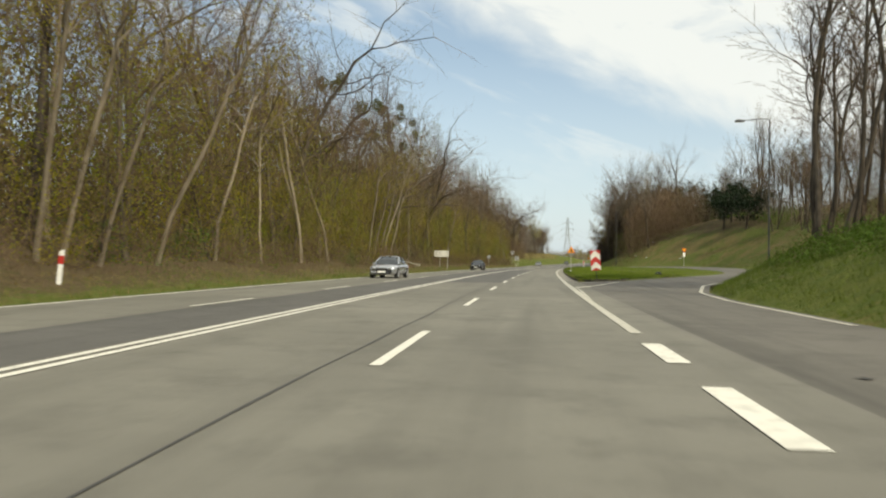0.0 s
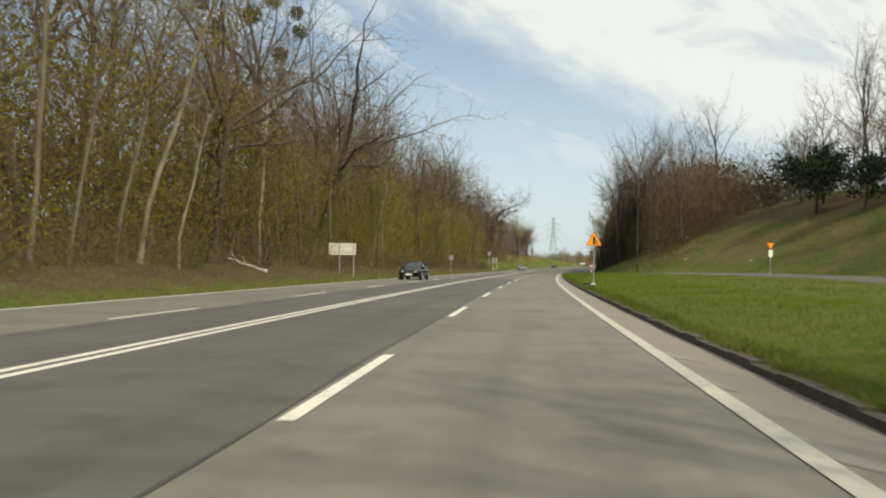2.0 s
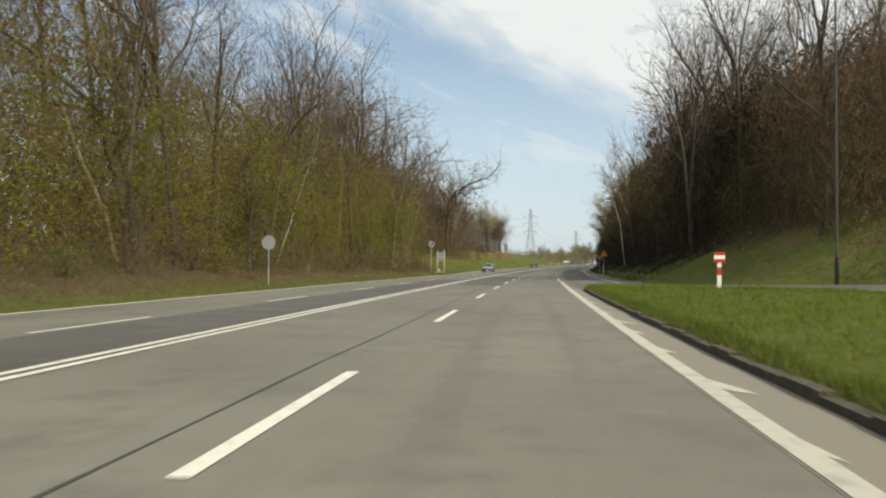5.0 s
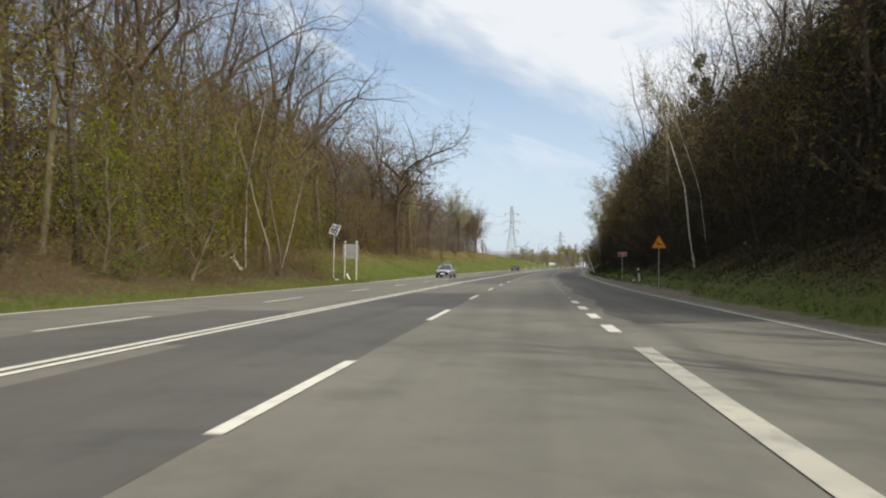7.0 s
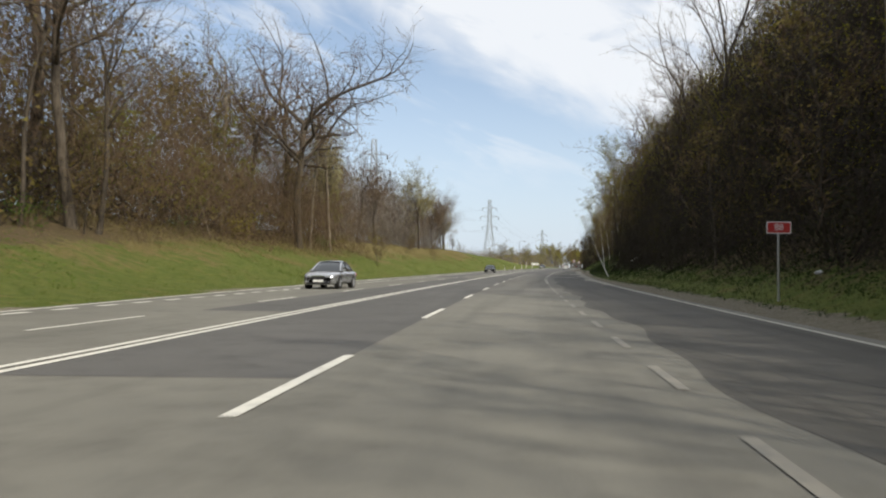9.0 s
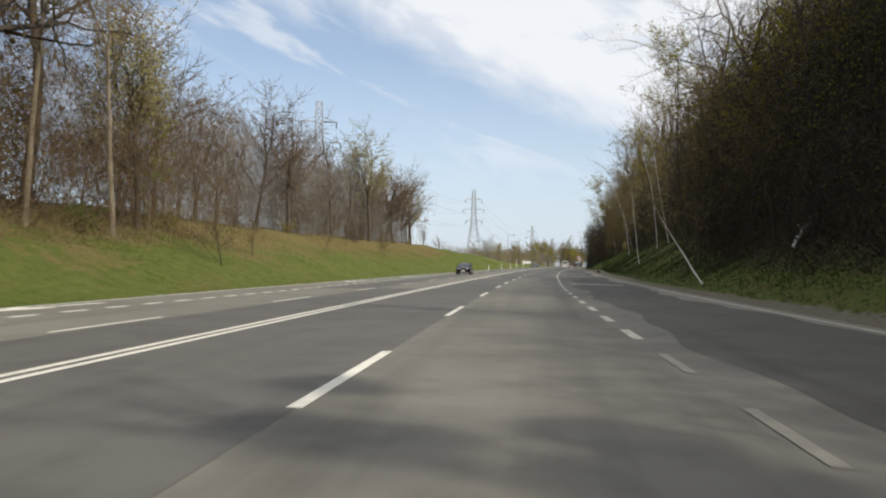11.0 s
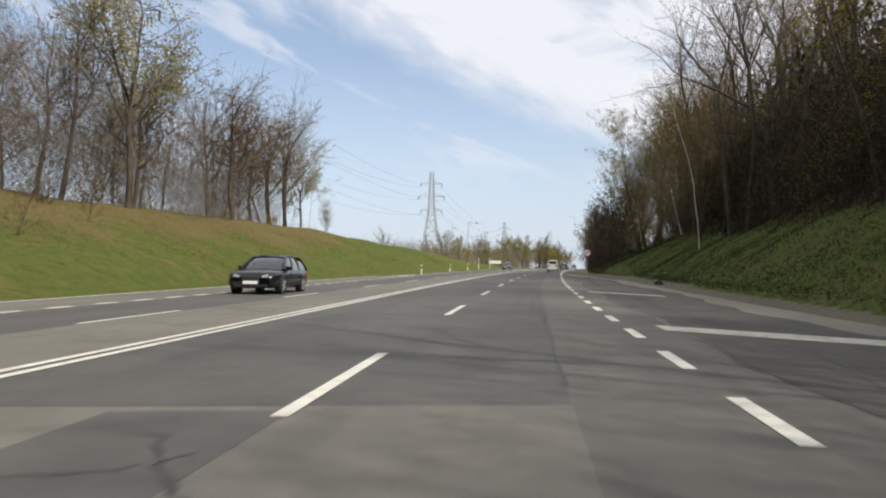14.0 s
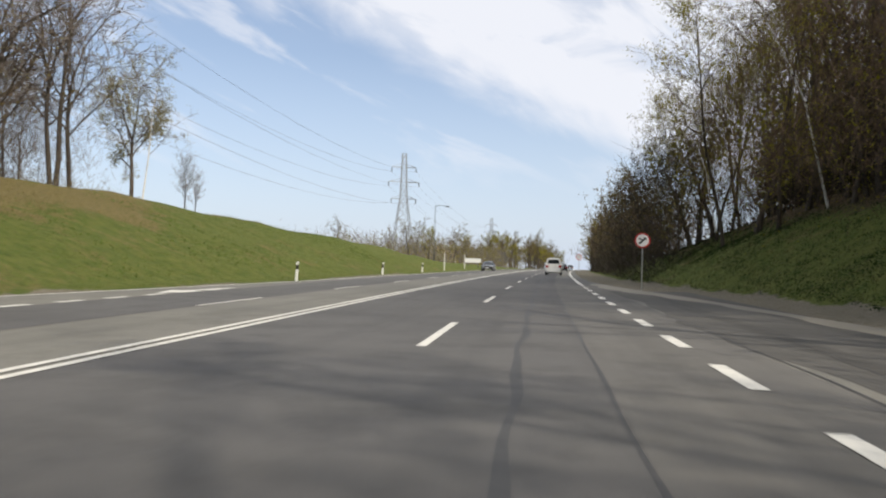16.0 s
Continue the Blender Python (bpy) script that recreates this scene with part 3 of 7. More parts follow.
tagged(strip("road_patch", 276, 366.4, -1.74, 2.45, ASPHALT_LATE, 0.0016, 2.0, 3, twist=2.2), "slightly darker driving lane", "road patch", "worn lanes", "structure")
tagged(strip("road_patch", 352, 470, 0.425, 2.72, ASPHALT_MID, 0.003, 2.0, 3), "grey asphalt strip beside the tarred joint", "road patch", "worn lanes", "structure")
tagged(strip("road_patch", 330, 900, -11.0, -7.9, ASPHALT_DARK, 0.003, 2.0, 3), "darker resurfaced outer lane", "road patch", "resurfaced lanes", "structure")


def wavy(base, amp, k):
    return lambda s: base + amp * np.sin(s * k) + amp * 0.6 * np.sin(s * k * 2.7 + 1)


for s0, s1, base, w, amp in ((66.5, 148, -1.92, 0.02, 0.035), (206, 230, -1.95, 0.02, 0.03), (0, 66, -2.27, 0.022, 0.02), (148, 194, -2.3, 0.022, 0.02), (218, 230, -2.35, 0.022, 0.02), (340, 430, 2.75, 0.025, 0.06), (368, 430, 0.43, 0.025, 0.015)):
    tagged(strip("tar_seam", s0, s1, lambda s: wavy(base, amp, 0.35)(s) - w, lambda s: wavy(base, amp, 0.35)(s) + w * (0.6 + 0.4 * np.sin(s * 1.3)), TAR, 0.006, 0.7, 1),
           "black tar seam along the lane joint", "tar seam", "tar seams", "structure")

def seam_line(s):
    return lut(s, (376, 387, 393.5, 400, 412, 470), (0.40, 0.08, -0.17, -0.40, -0.45, -0.50)) + 0.03 * np.sin(s * 0.8) + 0.02 * np.sin(s * 2.1)


tagged(strip("tar_seam", 376, 470, lambda s: seam_line(s) - 0.045, lambda s: seam_line(s) + 0.05 + 0.03 * np.sin(s * 1.3), TAR, 0.006, 0.5, 1), "broad black tar seam winding along the lane", "tar seam", "tar seams", "structure")


def crack(seed, s0, l0, ds, dl, n, half):
    """A wandering dark crack in the asphalt, from one place over ds and dl."""
    rng = random.Random(seed)
    S, L = [], []
    for i in range(n + 1):
        f = i / n
        s, l = s0 + ds * f + rng.gauss(0, 0.05) + 0.25 * math.sin(f * 5 + seed), l0 + dl * f + rng.gauss(0, 0.04)
        w = half * rng.uniform(0.4, 1.3)
        across = math.hypot(ds, dl)
        S.append([s - w * dl / across, s + w * dl / across])
        L.append([l + w * ds / across, l - w * ds / across])
    tagged(sheet_object("road_crack", np.array(S), np.array(L), np.full((n + 1, 2), 0.0066), TAR), "dark wandering crack in the asphalt", "road crack", "road cracks", "structure")


crack(1, 358.2, -5.2, -3.2, 10.5, 30, 0.035)
for i, (s, l, ds, dl, half) in enumerate(((246, 5.2, 9, -2.4, 0.014), (250, 3.2, 14, 1.2, 0.012), (256, 2.4, 1.5, 3.4, 0.02), (262, 4.6, 12, -1.8, 0.013), (232, 3.0, 11, 1.5, 0.012), (224, 4.5, 8, -1.6, 0.012), (318, 3.2, 10, 1.6, 0.013),
                                         (330, 2.6, 1.2, 3.2, 0.018), (349, 2.9, 9, 1.0, 0.014), (364, 2.9, 12, 1.6, 0.014), (351, 0.6, 9, 0.1, 0.016), (386, 3.0, 14, 1.3, 0.013), (363.5, -3.2, 1.6, 1.3, 0.03), (365.2, -2.4, -1.4, 1.2, 0.03),
                                         (281, 3.4, 13, 1.2, 0.012), (296, 2.6, 1.4, 3.3, 0.018), (404, 3.0, 14, 0.8, 0.012))):
    crack(20 + i, s, l, ds, dl, 18, half)

# ---- road markings ----
double_line = thing("road_marking", Matrix(), "white painted double centre line on the road", "road marking", kind="structure")
for l in (-5.27, -5.01):
    strip("line", -150, 1500, l - 0.065, l + 0.065, PAINT, 0.010, 2.0, 1, double_line)
edge_line = thing("road_marking", Matrix(), "white painted line along the far road edge", "road marking", kind="structure")
strip("line", -150, 258, -11.50, -11.34, PAINT, 0.010, 2.0, 1, edge_line)
strip("line", 258, 1200, lambda s: -left_edge(s) + 0.35, lambda s: -left_edge(s) + 0.51, PAINT, 0.010, 2.0, 1, edge_line)
lane_dashes = thing("road_marking", Matrix(), "white dashed lane line of the driven side", "road marking", kind="structure")
for k in range(-8, 90):
    s = 32.15 + 12.0 * k if k <= 25 else 341.9 + 12.1 * (k - 26)
    strip("dash", s, s + 4.3, -1.84, -1.70, PAINT, 0.010, 2.2, 1, lane_dashes)
far_dashes = thing("road_marking", Matrix(), "white dashed lane line of the oncoming side", "road marking", kind="structure")
for k in range(-8, 90):
    s = 41.5 + 11.87 * k
    strip("dash", s, s + 4.2, -8.02, -7.90, PAINT, 0.010, 2.2, 1, far_dashes)
wide_dashes = thing("road_marking", Matrix(), "short wide white dashes of the oncoming turning lane", "road marking", kind="structure")
for k in range(0, 84):
    s = 259 + 2.05 * k
    strip("dash", s, s + 1.05, -11.25, -11.02, PAINT, 0.010, 1.1, 1, wide_dashes)
near_line = thing("road_marking", Matrix(), "broad white line along the driven lane's right edge", "road marking", kind="structure")
for s0, s1 in ((28.8, 31.3), (33.1, 35.3), (24.6, 26.8), (20.5, 22.7)):
    strip("dash", s0, s1, 1.46, 1.74, PAINT, 0.010, 1.1, 1, near_line)
strip("line", 37.0, 206.8, lambda s: lut(s, (37, 50, 60, 76, 130, 180, 206), (1.52, 1.54, 1.54, 1.60, 1.55, 1.82, 1.88)), lambda s: lut(s, (37, 50, 60, 76, 130, 180, 206), (1.71, 1.74, 1.80, 1.79, 1.73, 2.03, 2.15)), PAINT_EDGE, 0.010, 2.0, 1, near_line)
for k in range(0, 62):
    s = 209.6 + 4.05 * k if k < 29 else 327.3 + 3.838 * (k - 29)
    if s < 448:
        thin = 0.06 if 222 < s < 300 else 0.035 if s > 300 else 0.0
        strip("dash", s, s + 1.9, lut(s, (209, 260, 330, 354, 412), (1.82, 1.86, 1.61, 1.75, 1.72)) + thin, lut(s, (209, 260, 330, 354, 412), (2.06, 2.10, 1.85, 1.98, 1.98)) - thin,
              PAINT if s < 222 or s > 345 else PAINT_FAINT if s < 300 else PAINT_WORN, 0.010, 1.0, 1, near_line)
strip("line", 449, 1500, 1.72, 1.96, PAINT, 0.010, 2.0, 1, near_line)
right_line = thing("road_marking", Matrix(), "white painted line along the right road edge", "road marking", kind="structure")
strip("line", 200, 330, lambda s: lut(s, (200, 232, 240, 295, 330), (5.85, 5.68, 5.72, 6.2, 6.2)), lambda s: lut(s, (200, 232, 240, 295, 330), (6.0, 5.82, 5.86, 6.34, 6.34)), PAINT_WORN, 0.010, 2.0, 1, right_line)
# hatching by the island's kerb and where the right lane ends
tagged(strip("road_edge_dust", 74, 188, lambda q: lut(q, (74, 120, 188), (1.60, 1.56, 1.75)), lambda q: 2.44 + 0.08 * np.sin(q * 0.9), DUST, 0.004, 1.0, 2), "pale sandy dust over the asphalt by the kerb", "road edge", kind="structure")
tagged(strip("road_edge_dust", 300, 452, lambda q: asphalt_right(q) - 1.0 + 0.35 * np.sin(q * 0.21) + 0.15 * np.sin(q * 1.1), lambda q: asphalt_right(q) - 0.02, DUST, 0.005, 1.0, 2), "pale sandy dust along the lane edge below the shaded bank", "road edge", kind="structure")
hatch = thing("road_marking", Matrix(), "worn white hatching beside the island kerb", "road marking", kind="structure")
for k in range(38):
    s = 76.5 + 2.95 * k + (0.25 if k % 3 else -0.2)
    strip("bar", s, s + 1.5, lambda q: 1.70 + 0.12 * (s > 160) + 0 * q, lambda q: 1.76 + 0.12 * (s > 160) + (0.38 - 0.10 * (k % 3)) * np.clip((s + 1.5 - q) / 1.4, 0.05, 1), PAINT_WORN if s > 112 else PAINT_FAINT, 0.009, 0.3, 1, hatch, twist=-0.5)
for s0, w0 in ((63.7, 1.0), (65.6, 1.3), (67.6, 1.6)):
    strip("bar", s0 + 3.0, s0 + 3.35, 1.9, 1.9 + w0, PAINT_FAINT, 0.009, 0.3, 2, hatch, lift=lambda a, b: ramp_level(a, b) + 0.012, twist=0.7)
GORE = ((60.6, 62, 63.1, 66, 69, 72.4), (1.86, 2.12, 2.52, 3.35, 4.1, 4.9))
strip("gore_line", 60.6, 72.4, lambda s: lut(s, *GORE) - lut(s, (60.6, 62.5, 64), (0.09, 0.2, 0.1)), lambda s: lut(s, *GORE) + lut(s, (60.6, 62.5, 64), (0.09, 0.2, 0.1)), PAINT_WORN, 0.0095, 0.4, 2, hatch, lift=lambda a, b: ramp_level(a, b) + 0.013)
strip("gore_line", 49, 56, lambda s: lut(s, (49, 56), (1.74, 1.785)), lambda s: lut(s, (49, 56), (1.78, 1.93)), PAINT_EDGE, 0.0097, 1.0, 1, hatch)
strip("gore_line", 56, 61.0, 1.86, 1.93, PAINT_WORN, 0.0097, 1.0, 1, hatch)
hatch_r = thing("road_marking", Matrix(), "white slanting bars where the right lane ends", "road marking", kind="structure")
for s, s_run in ((341.6, -3.6), (375.2, -2.8), (395.4, -3.9)):
    strip("bar", s - 0.2, s + 1.1, 2.5, lut(s, (340, 376, 398, 420), (5.4, 6.2, 5.0, 4.2)), PAINT_WORN, 0.009, 0.4, 3, hatch_r, twist=s_run)
arrows = thing("road_marking", Matrix(), "white merge arrows on the oncoming turning lane", "road marking", kind="structure")
for s in (346.5, 368.5, 428.5, 310.0):
    mid = -13.0 if s < 400 else -11.5
    strip("arrow", s, s + 3.0, lambda q: mid + 0.3 * (q - s) / 4 - 0.15, lambda q: mid + 0.3 * (q - s) / 4 + 0.15, PAINT, 0.010, 1.0, 1, arrows)
    strip("arrow_head", s - 2.2, s, lambda q: mid - 0.6 * (q - s + 2.2) / 2.2, lambda q: mid + 0.6 * (q - s + 2.2) / 2.2, PAINT, 0.010, 0.7, 1, arrows)
ramp_line = thing("road_marking", Matrix(), "worn white line round the grass corner", "road marking", kind="structure")
r_ = [(r[2], r[3]) for r in RAMP[1:7]]
rk = np.linspace(0, len(r_) - 1, 40)
rs, rl = np.interp(rk, range(len(r_)), [p[0] for p in r_]), np.interp(rk, range(len(r_)), [p[1] for p in r_])
sheet_object("line", np.stack([rs, rs], 1), np.stack([rl - 0.42, rl - 0.26], 1), np.stack([ramp_level(rs, rl) + 0.006] * 2, 1), PAINT_WORN, ramp_line)


# ---- kerbs ----
def kerb_run(name, pts, label, height=0.13, width=0.16, stone=1.0):
    """A row of kerb stones along points in road coordinates."""
    top = thing(name, Matrix(), label, "kerb", kind="structure")
    d = [0.0]
    for a, b in zip(pts, pts[1:]):
        d.append(d[-1] + math.hypot(b[0] - a[0], b[1] - a[1]))
    g = Geo()
    g.box(-width / 2, -stone / 2 + 0.006, -0.2, width / 2, stone / 2 - 0.006, height)
    me = g.mesh("kerb_stone", KERB)
    for i in range(int(d[-1] / stone)):
        m = (i + 0.5) * stone
        s, l = np.interp(m, d, [p[0] for p in pts]), np.interp(m, d, [p[1] for p in pts])
        s2, l2 = np.interp(m + 0.2, d, [p[0] for p in pts]), np.interp(m + 0.2, d, [p[1] for p in pts])
        ob = new("kerb_stone", me)
        ob.parent = top
        ob.matrix_basis = at(s, l, float(ramp_level(s, l)) + 0.02 * math.sin(i * 2.3), -math.degrees(math.atan2(l2 - l, s2 - s)))


kerb_run("kerb", [(187, 2.72), (186, 2.58), (160, 2.56), (120, 2.58), (78, 2.56), (75.2, 2.8), (74.4, 3.4), (74.3, 5.2), (76.5, 5.95), (85, 10.1)], "dirty concrete kerb round the grass island", 0.10)


# ---- trees ----
def wander(rng, p, d, length, n, bend, up):
    """A limb's line: from p along d, wavering, drawn upward (or down)."""
    pts = [p]
    for _ in range(n):
        d = (d + Vector((rng.gauss(0, bend), rng.gauss(0, bend), rng.gauss(0, bend * 0.7) + up))).normalized()
        p = p + d * (length / n)
        pts.append(p)
    return pts, d


def ribbon(geo, pts, w0, w1, side):
    """A thin flat twig."""
    o, n = len(geo.v), len(pts)
    for i, p in enumerate(pts):
        w = side * (w0 + (w1 - w0) * i / (n - 1))
        geo.v.append(tuple(p - w))
        geo.v.append(tuple(p + w))
    geo.f.extend((o + 2 * i, o + 2 * i + 1, o + 2 * i + 3, o + 2 * i + 2) for i in range(n - 1))


def grow_tree(seed, height=18.0, radius=0.20, clear=0.35, spread=5.0, limbs=17, twigs=6, lean=0.04, rise=0.09, fork=0.8, leafy=500, leaf=0.10, droop=0.0, fine=4, thick=1.0, crook=0.17, twiggy_limbs=False, limb_share=0.38):
    """One tree at the origin: meshes for trunk and limbs, twigs, and leaves."""
    rng = random.Random(seed)
    wood, sprays, leaves = Geo(), Geo(), Geo()
    trunk, _ = wander(rng, Vector((0, 0, -0.4)), Vector((rng.gauss(0, lean), rng.gauss(0, lean), 1)).normalized(), height * fork + 0.4, 9, 0.06, 0.02)
    tr = [radius * thick * (1.25 if i == 0 else 1.0) * (1 - 0.86 * i / 9) for i in range(10)]
    wood.tube(trunk, tr, 7)
    tips = []

    def at_run(pts, f):
        k = f * (len(pts) - 1)
        i = min(int(k), len(pts) - 2)
        return pts[i].lerp(pts[i + 1], k - i), (pts[i + 1] - pts[i]).normalized()

    def any_way(up):
        return Vector((rng.gauss(0, 1), rng.gauss(0, 1), rng.gauss(up, 0.7))).normalized()

    for i in range(limbs):
        f = clear + (0.99 - clear) * (i + rng.random() * 0.8) / limbs
        p, d = at_run(trunk, f)
        az = i * 2.4 + rng.uniform(-0.5, 0.5)
        el = rng.uniform(0.20, 0.95) + 0.45 * (f - clear)
        side = Vector((math.cos(az) * math.cos(el), math.sin(az) * math.cos(el), math.sin(el)))
        ln = spread * (1.15 - 0.62 * (f - clear) / (1 - clear)) * rng.uniform(0.65, 1.25)
        limb, d1 = wander(rng, p, side, ln, 5, crook, rise)
        r1 = max(0.022, radius * limb_share * (1.1 - 0.8 * f)) * thick
        (sprays if twiggy_limbs else wood).tube(limb, [r1 * (1 - 0.78 * j / 5) for j in range(6)], 4)
        for j in range(twigs):
            f2 = 0.2 + 0.8 * (j + rng.random()) / twigs
            p2, d2 = at_run(limb, min(f2, 0.99))
            b2, d3 = wander(rng, p2, (d2 + any_way(0.25) * 0.95).normalized(), ln * rng.uniform(0.28, 0.52), 2, 0.19, rise * 0.8 - droop)
            flat = d2.cross(d3)
            ribbon(sprays if twiggy_limbs else wood, b2, r1 * 0.40, r1 * 0.12, flat.normalized() if flat.length > 1e-3 else Vector((1, 0, 0)))
            for _ in range(fine):
                p3, d4 = at_run(b2, rng.uniform(0.1, 0.98))
                off = any_way(0.15)
                b3, d5 = wander(rng, p3, (d4 + off).normalized(), ln * rng.uniform(0.12, 0.27), 1, 0.2, rise - droop * 2)
                w = off.cross(d4)
                ribbon(sprays, b3, 0.013 * thick, 0.005, w.normalized() if w.length > 1e-3 else Vector((1, 0, 0)))
                for _ in range(2):
                    p4, d6 = at_run(b3, rng.uniform(0.1, 0.98))
                    off = any_way(0.1 - droop * 3)
                    e = p4 + (d6 + off * 1.1).normalized() * ln * rng.uniform(0.05, 0.13)
                    w = off.cross(d6)
                    w = (w.normalized() if w.length > 1e-3 else Vector((1, 0, 0))) * 0.014 * thick
                    sprays.add([tuple(p4 - w), tuple(p4 + w), tuple(e)], [(0, 1, 2)])
                    tips.append(e)
    for _ in range(leafy):
        c = rng.choice(tips) + Vector((rng.gauss(0, 0.12), rng.gauss(0, 0.12), rng.gauss(0, 0.12)))
        add_leaf(rng, leaves, c, leaf * rng.uniform(0.6, 1.3))
    return wood, sprays, leaves


def along_run(pts, f):
    k = min(f, 0.999) * (len(pts) - 1)
    i = int(k)
    return pts[i].lerp(pts[i + 1], k - i), (pts[i + 1] - pts[i]).normalized()


def grow_crown(seed, height=20.0, radius=0.3, trunk=0.5, clear=0.5, limbs=5, reach=0.36, angle=0.85, crook=0.17, rise=0.07, lean=0.03, shares=(5, 5, 4), leafy=300, leaf=0.10, droop=0.0, forks=2, stout=1.0, spray=0.012):
    """A broadleaf tree whose limbs fork into boughs, branches, twigs and sprays."""
    rng = random.Random(seed)
    wood, sprays, leaves = Geo(), Geo(), Geo()
    tips = []
    steps, sides = (8, 5, 4, 2, 1), (8, 5, 3)

    def bent(d, a, az):
        side = d.cross(Vector((0.3, 0.2, 0.93)))
        side = side.normalized() if side.length > 1e-3 else Vector((1, 0, 0))
        other = d.cross(side)
        return (d * math.cos(a) + (side * math.cos(az) + other * math.sin(az)) * math.sin(a)).normalized()

    def bough(p, d, length, r, level, joint=None):
        bend = crook * (0.28, 1.0, 1.1, 1.2, 1.3)[level]
        pts, end = wander(rng, p, d, length, steps[level], bend, (0.03, rise, rise, rise * 0.6 - droop, -droop * 2)[level])
        last = 0.62 if level == 0 else 0.45
        if level < 3:
            n = steps[level]
            rr = [r * (1 - (1 - last) * i / n) for i in range(n + 1)]
            if level == 0:
                rr[0] *= 1.3
            mine = len(wood.v)
            wood.tube(pts, rr, sides[level])
            if joint is not None:
                wood.f.append((joint, mine, mine + 1))
        else:
            w = Vector((rng.gauss(0, 1), rng.gauss(0, 1), rng.gauss(0, 0.5))).normalized()
            w = w.cross(d)
            w = w.normalized() if w.length > 1e-3 else Vector((1, 0, 0))
            if level == 3:
                ribbon(sprays, pts, max(r, spray), 0.005, w)
            else:
                w = w * spray
                sprays.add([tuple(p - w), tuple(p + w), tuple(pts[-1])], [(0, 1, 2)])
        if level == 4:
            tips.append(pts[-1])
            return
        grown = height * reach if level == 0 else length
        many = limbs if level == 0 else shares[level - 1]
        az = rng.uniform(0, 6.28)
        for i in range(many):
            az += 2.4 + rng.gauss(0, 0.35)
            f0 = clear / trunk if level == 0 else 0.22
            f = f0 + (1.0 - f0) * (i + rng.random()) / many if f0 < 1 else 1.0
            q, dq = along_run(pts, f)
            ln = grown * (0.60 if level else 1.0) * rng.uniform(0.65, 1.1) * (1.12 - 0.35 * f)
            bough(q, bent(dq, angle * rng.uniform(0.7, 1.25), az), ln, r * (1 - (1 - last) * f) * rng.uniform(0.42, 0.6) * stout, level + 1, mine + int(f * steps[level]) * sides[level] if level < 2 else None)
        for i in range(forks if level < 2 else 1):
            az += 3.14 + rng.gauss(0, 0.4)
            ln = grown * (0.62 if level else 0.95) * rng.uniform(0.8, 1.1)
            bough(pts[-1], bent(end, angle * rng.uniform(0.28, 0.6), az), ln, r * last * rng.uniform(0.72, 0.95), level + 1, mine + steps[level] * sides[level] if level < 2 else None)

    bough(Vector((0, 0, -0.4)), Vector((rng.gauss(0, lean), rng.gauss(0, lean), 1)).normalized(), height * trunk + 0.4, radius, 0)
    for _ in range(leafy):
        c = rng.choice(tips) + Vector((rng.gauss(0, 0.14), rng.gauss(0, 0.14), rng.gauss(0, 0.14)))
        add_leaf(rng, leaves, c, leaf * rng.uniform(0.6, 1.3))
    return wood, sprays, leaves


def crown_kind(name, label, bark, twig, leafmat, **how):
    wood, sprays, leaves = grow_crown(**how)
    meshes = [("trunk", wood.mesh("trunk", bark, True)), ("crown", sprays.mesh("crown", twig))]
    if leaves.f:
        meshes.append(("foliage", leaves.mesh("foliage", leafmat)))
    return name, label, meshes


def add_leaf(rng, geo, c, size):
    a = Vector((rng.gauss(0, 1), rng.gauss(0, 1), rng.gauss(0, 1))).normalized()
    b = a.cross(Vector((rng.gauss(0, 1), rng.gauss(0, 1), rng.gauss(0, 1)))).normalized()
    geo.add([tuple(c - a * size * 0.6), tuple(c + b * size * 0.52), tuple(c + a * size * 0.65 - b * size * 0.1)], [(0, 1, 2)])


def grow_bush(seed, height=3.0, stems=12, leafy=500, leaf=0.08, spread=1.4):
    """A many-stemmed shrub."""
    rng = random.Random(seed)
    wood, leaves, tips = Geo(), Geo(), []
    for i in range(stems):
        az, el = rng.uniform(0, 6.28), rng.uniform(0.55, 1.4)
        d = Vector((math.cos(az) * math.cos(el), math.sin(az) * math.cos(el), math.sin(el)))
        b = Vector((rng.gauss(0, 0.25), rng.gauss(0, 0.25), -0.1))
        pts, _ = wander(rng, b, d, height * rng.uniform(0.6, 1.1), 4, 0.14, 0.03)
        wood.tube(pts, [0.022, 0.018, 0.014, 0.009, 0.004], 3)
        for _ in range(7):
            k = rng.uniform(0.8, 3.99)
            j = int(k)
            p = pts[j].lerp(pts[min(j + 1, 4)], k - j)
            o = Vector((rng.gauss(0, 1), rng.gauss(0, 1), rng.gauss(0.4, 0.7))).normalized()
            tw, _ = wander(rng, p, o, height * rng.uniform(0.14, 0.34), 2, 0.2, 0.05)
            ribbon(wood, tw, 0.009, 0.003, Vector((rng.gauss(0, 1), rng.gauss(0, 1), 0.1)).normalized())
            for q in (0.5, 1.0):
                tips.append(tw[1].lerp(tw[2], q))
            for _ in range(2):
                e = tw[1] + Vector((rng.gauss(0, 1), rng.gauss(0, 1), rng.gauss(0.3, 0.8))).normalized() * height * 0.12
                w = Vector((rng.gauss(0, 1), rng.gauss(0, 1), 0)).normalized() * 0.007
                wood.add([tuple(tw[1] - w), tuple(tw[1] + w), tuple(e)], [(0, 1, 2)])
                tips.append(e)
    for _ in range(leafy):
        c = rng.choice(tips) + Vector((rng.gauss(0, spread * 0.10), rng.gauss(0, spread * 0.10), rng.gauss(0, spread * 0.10)))
        add_leaf(rng, leaves, c, leaf * rng.uniform(0.6, 1.3))
    return wood, leaves


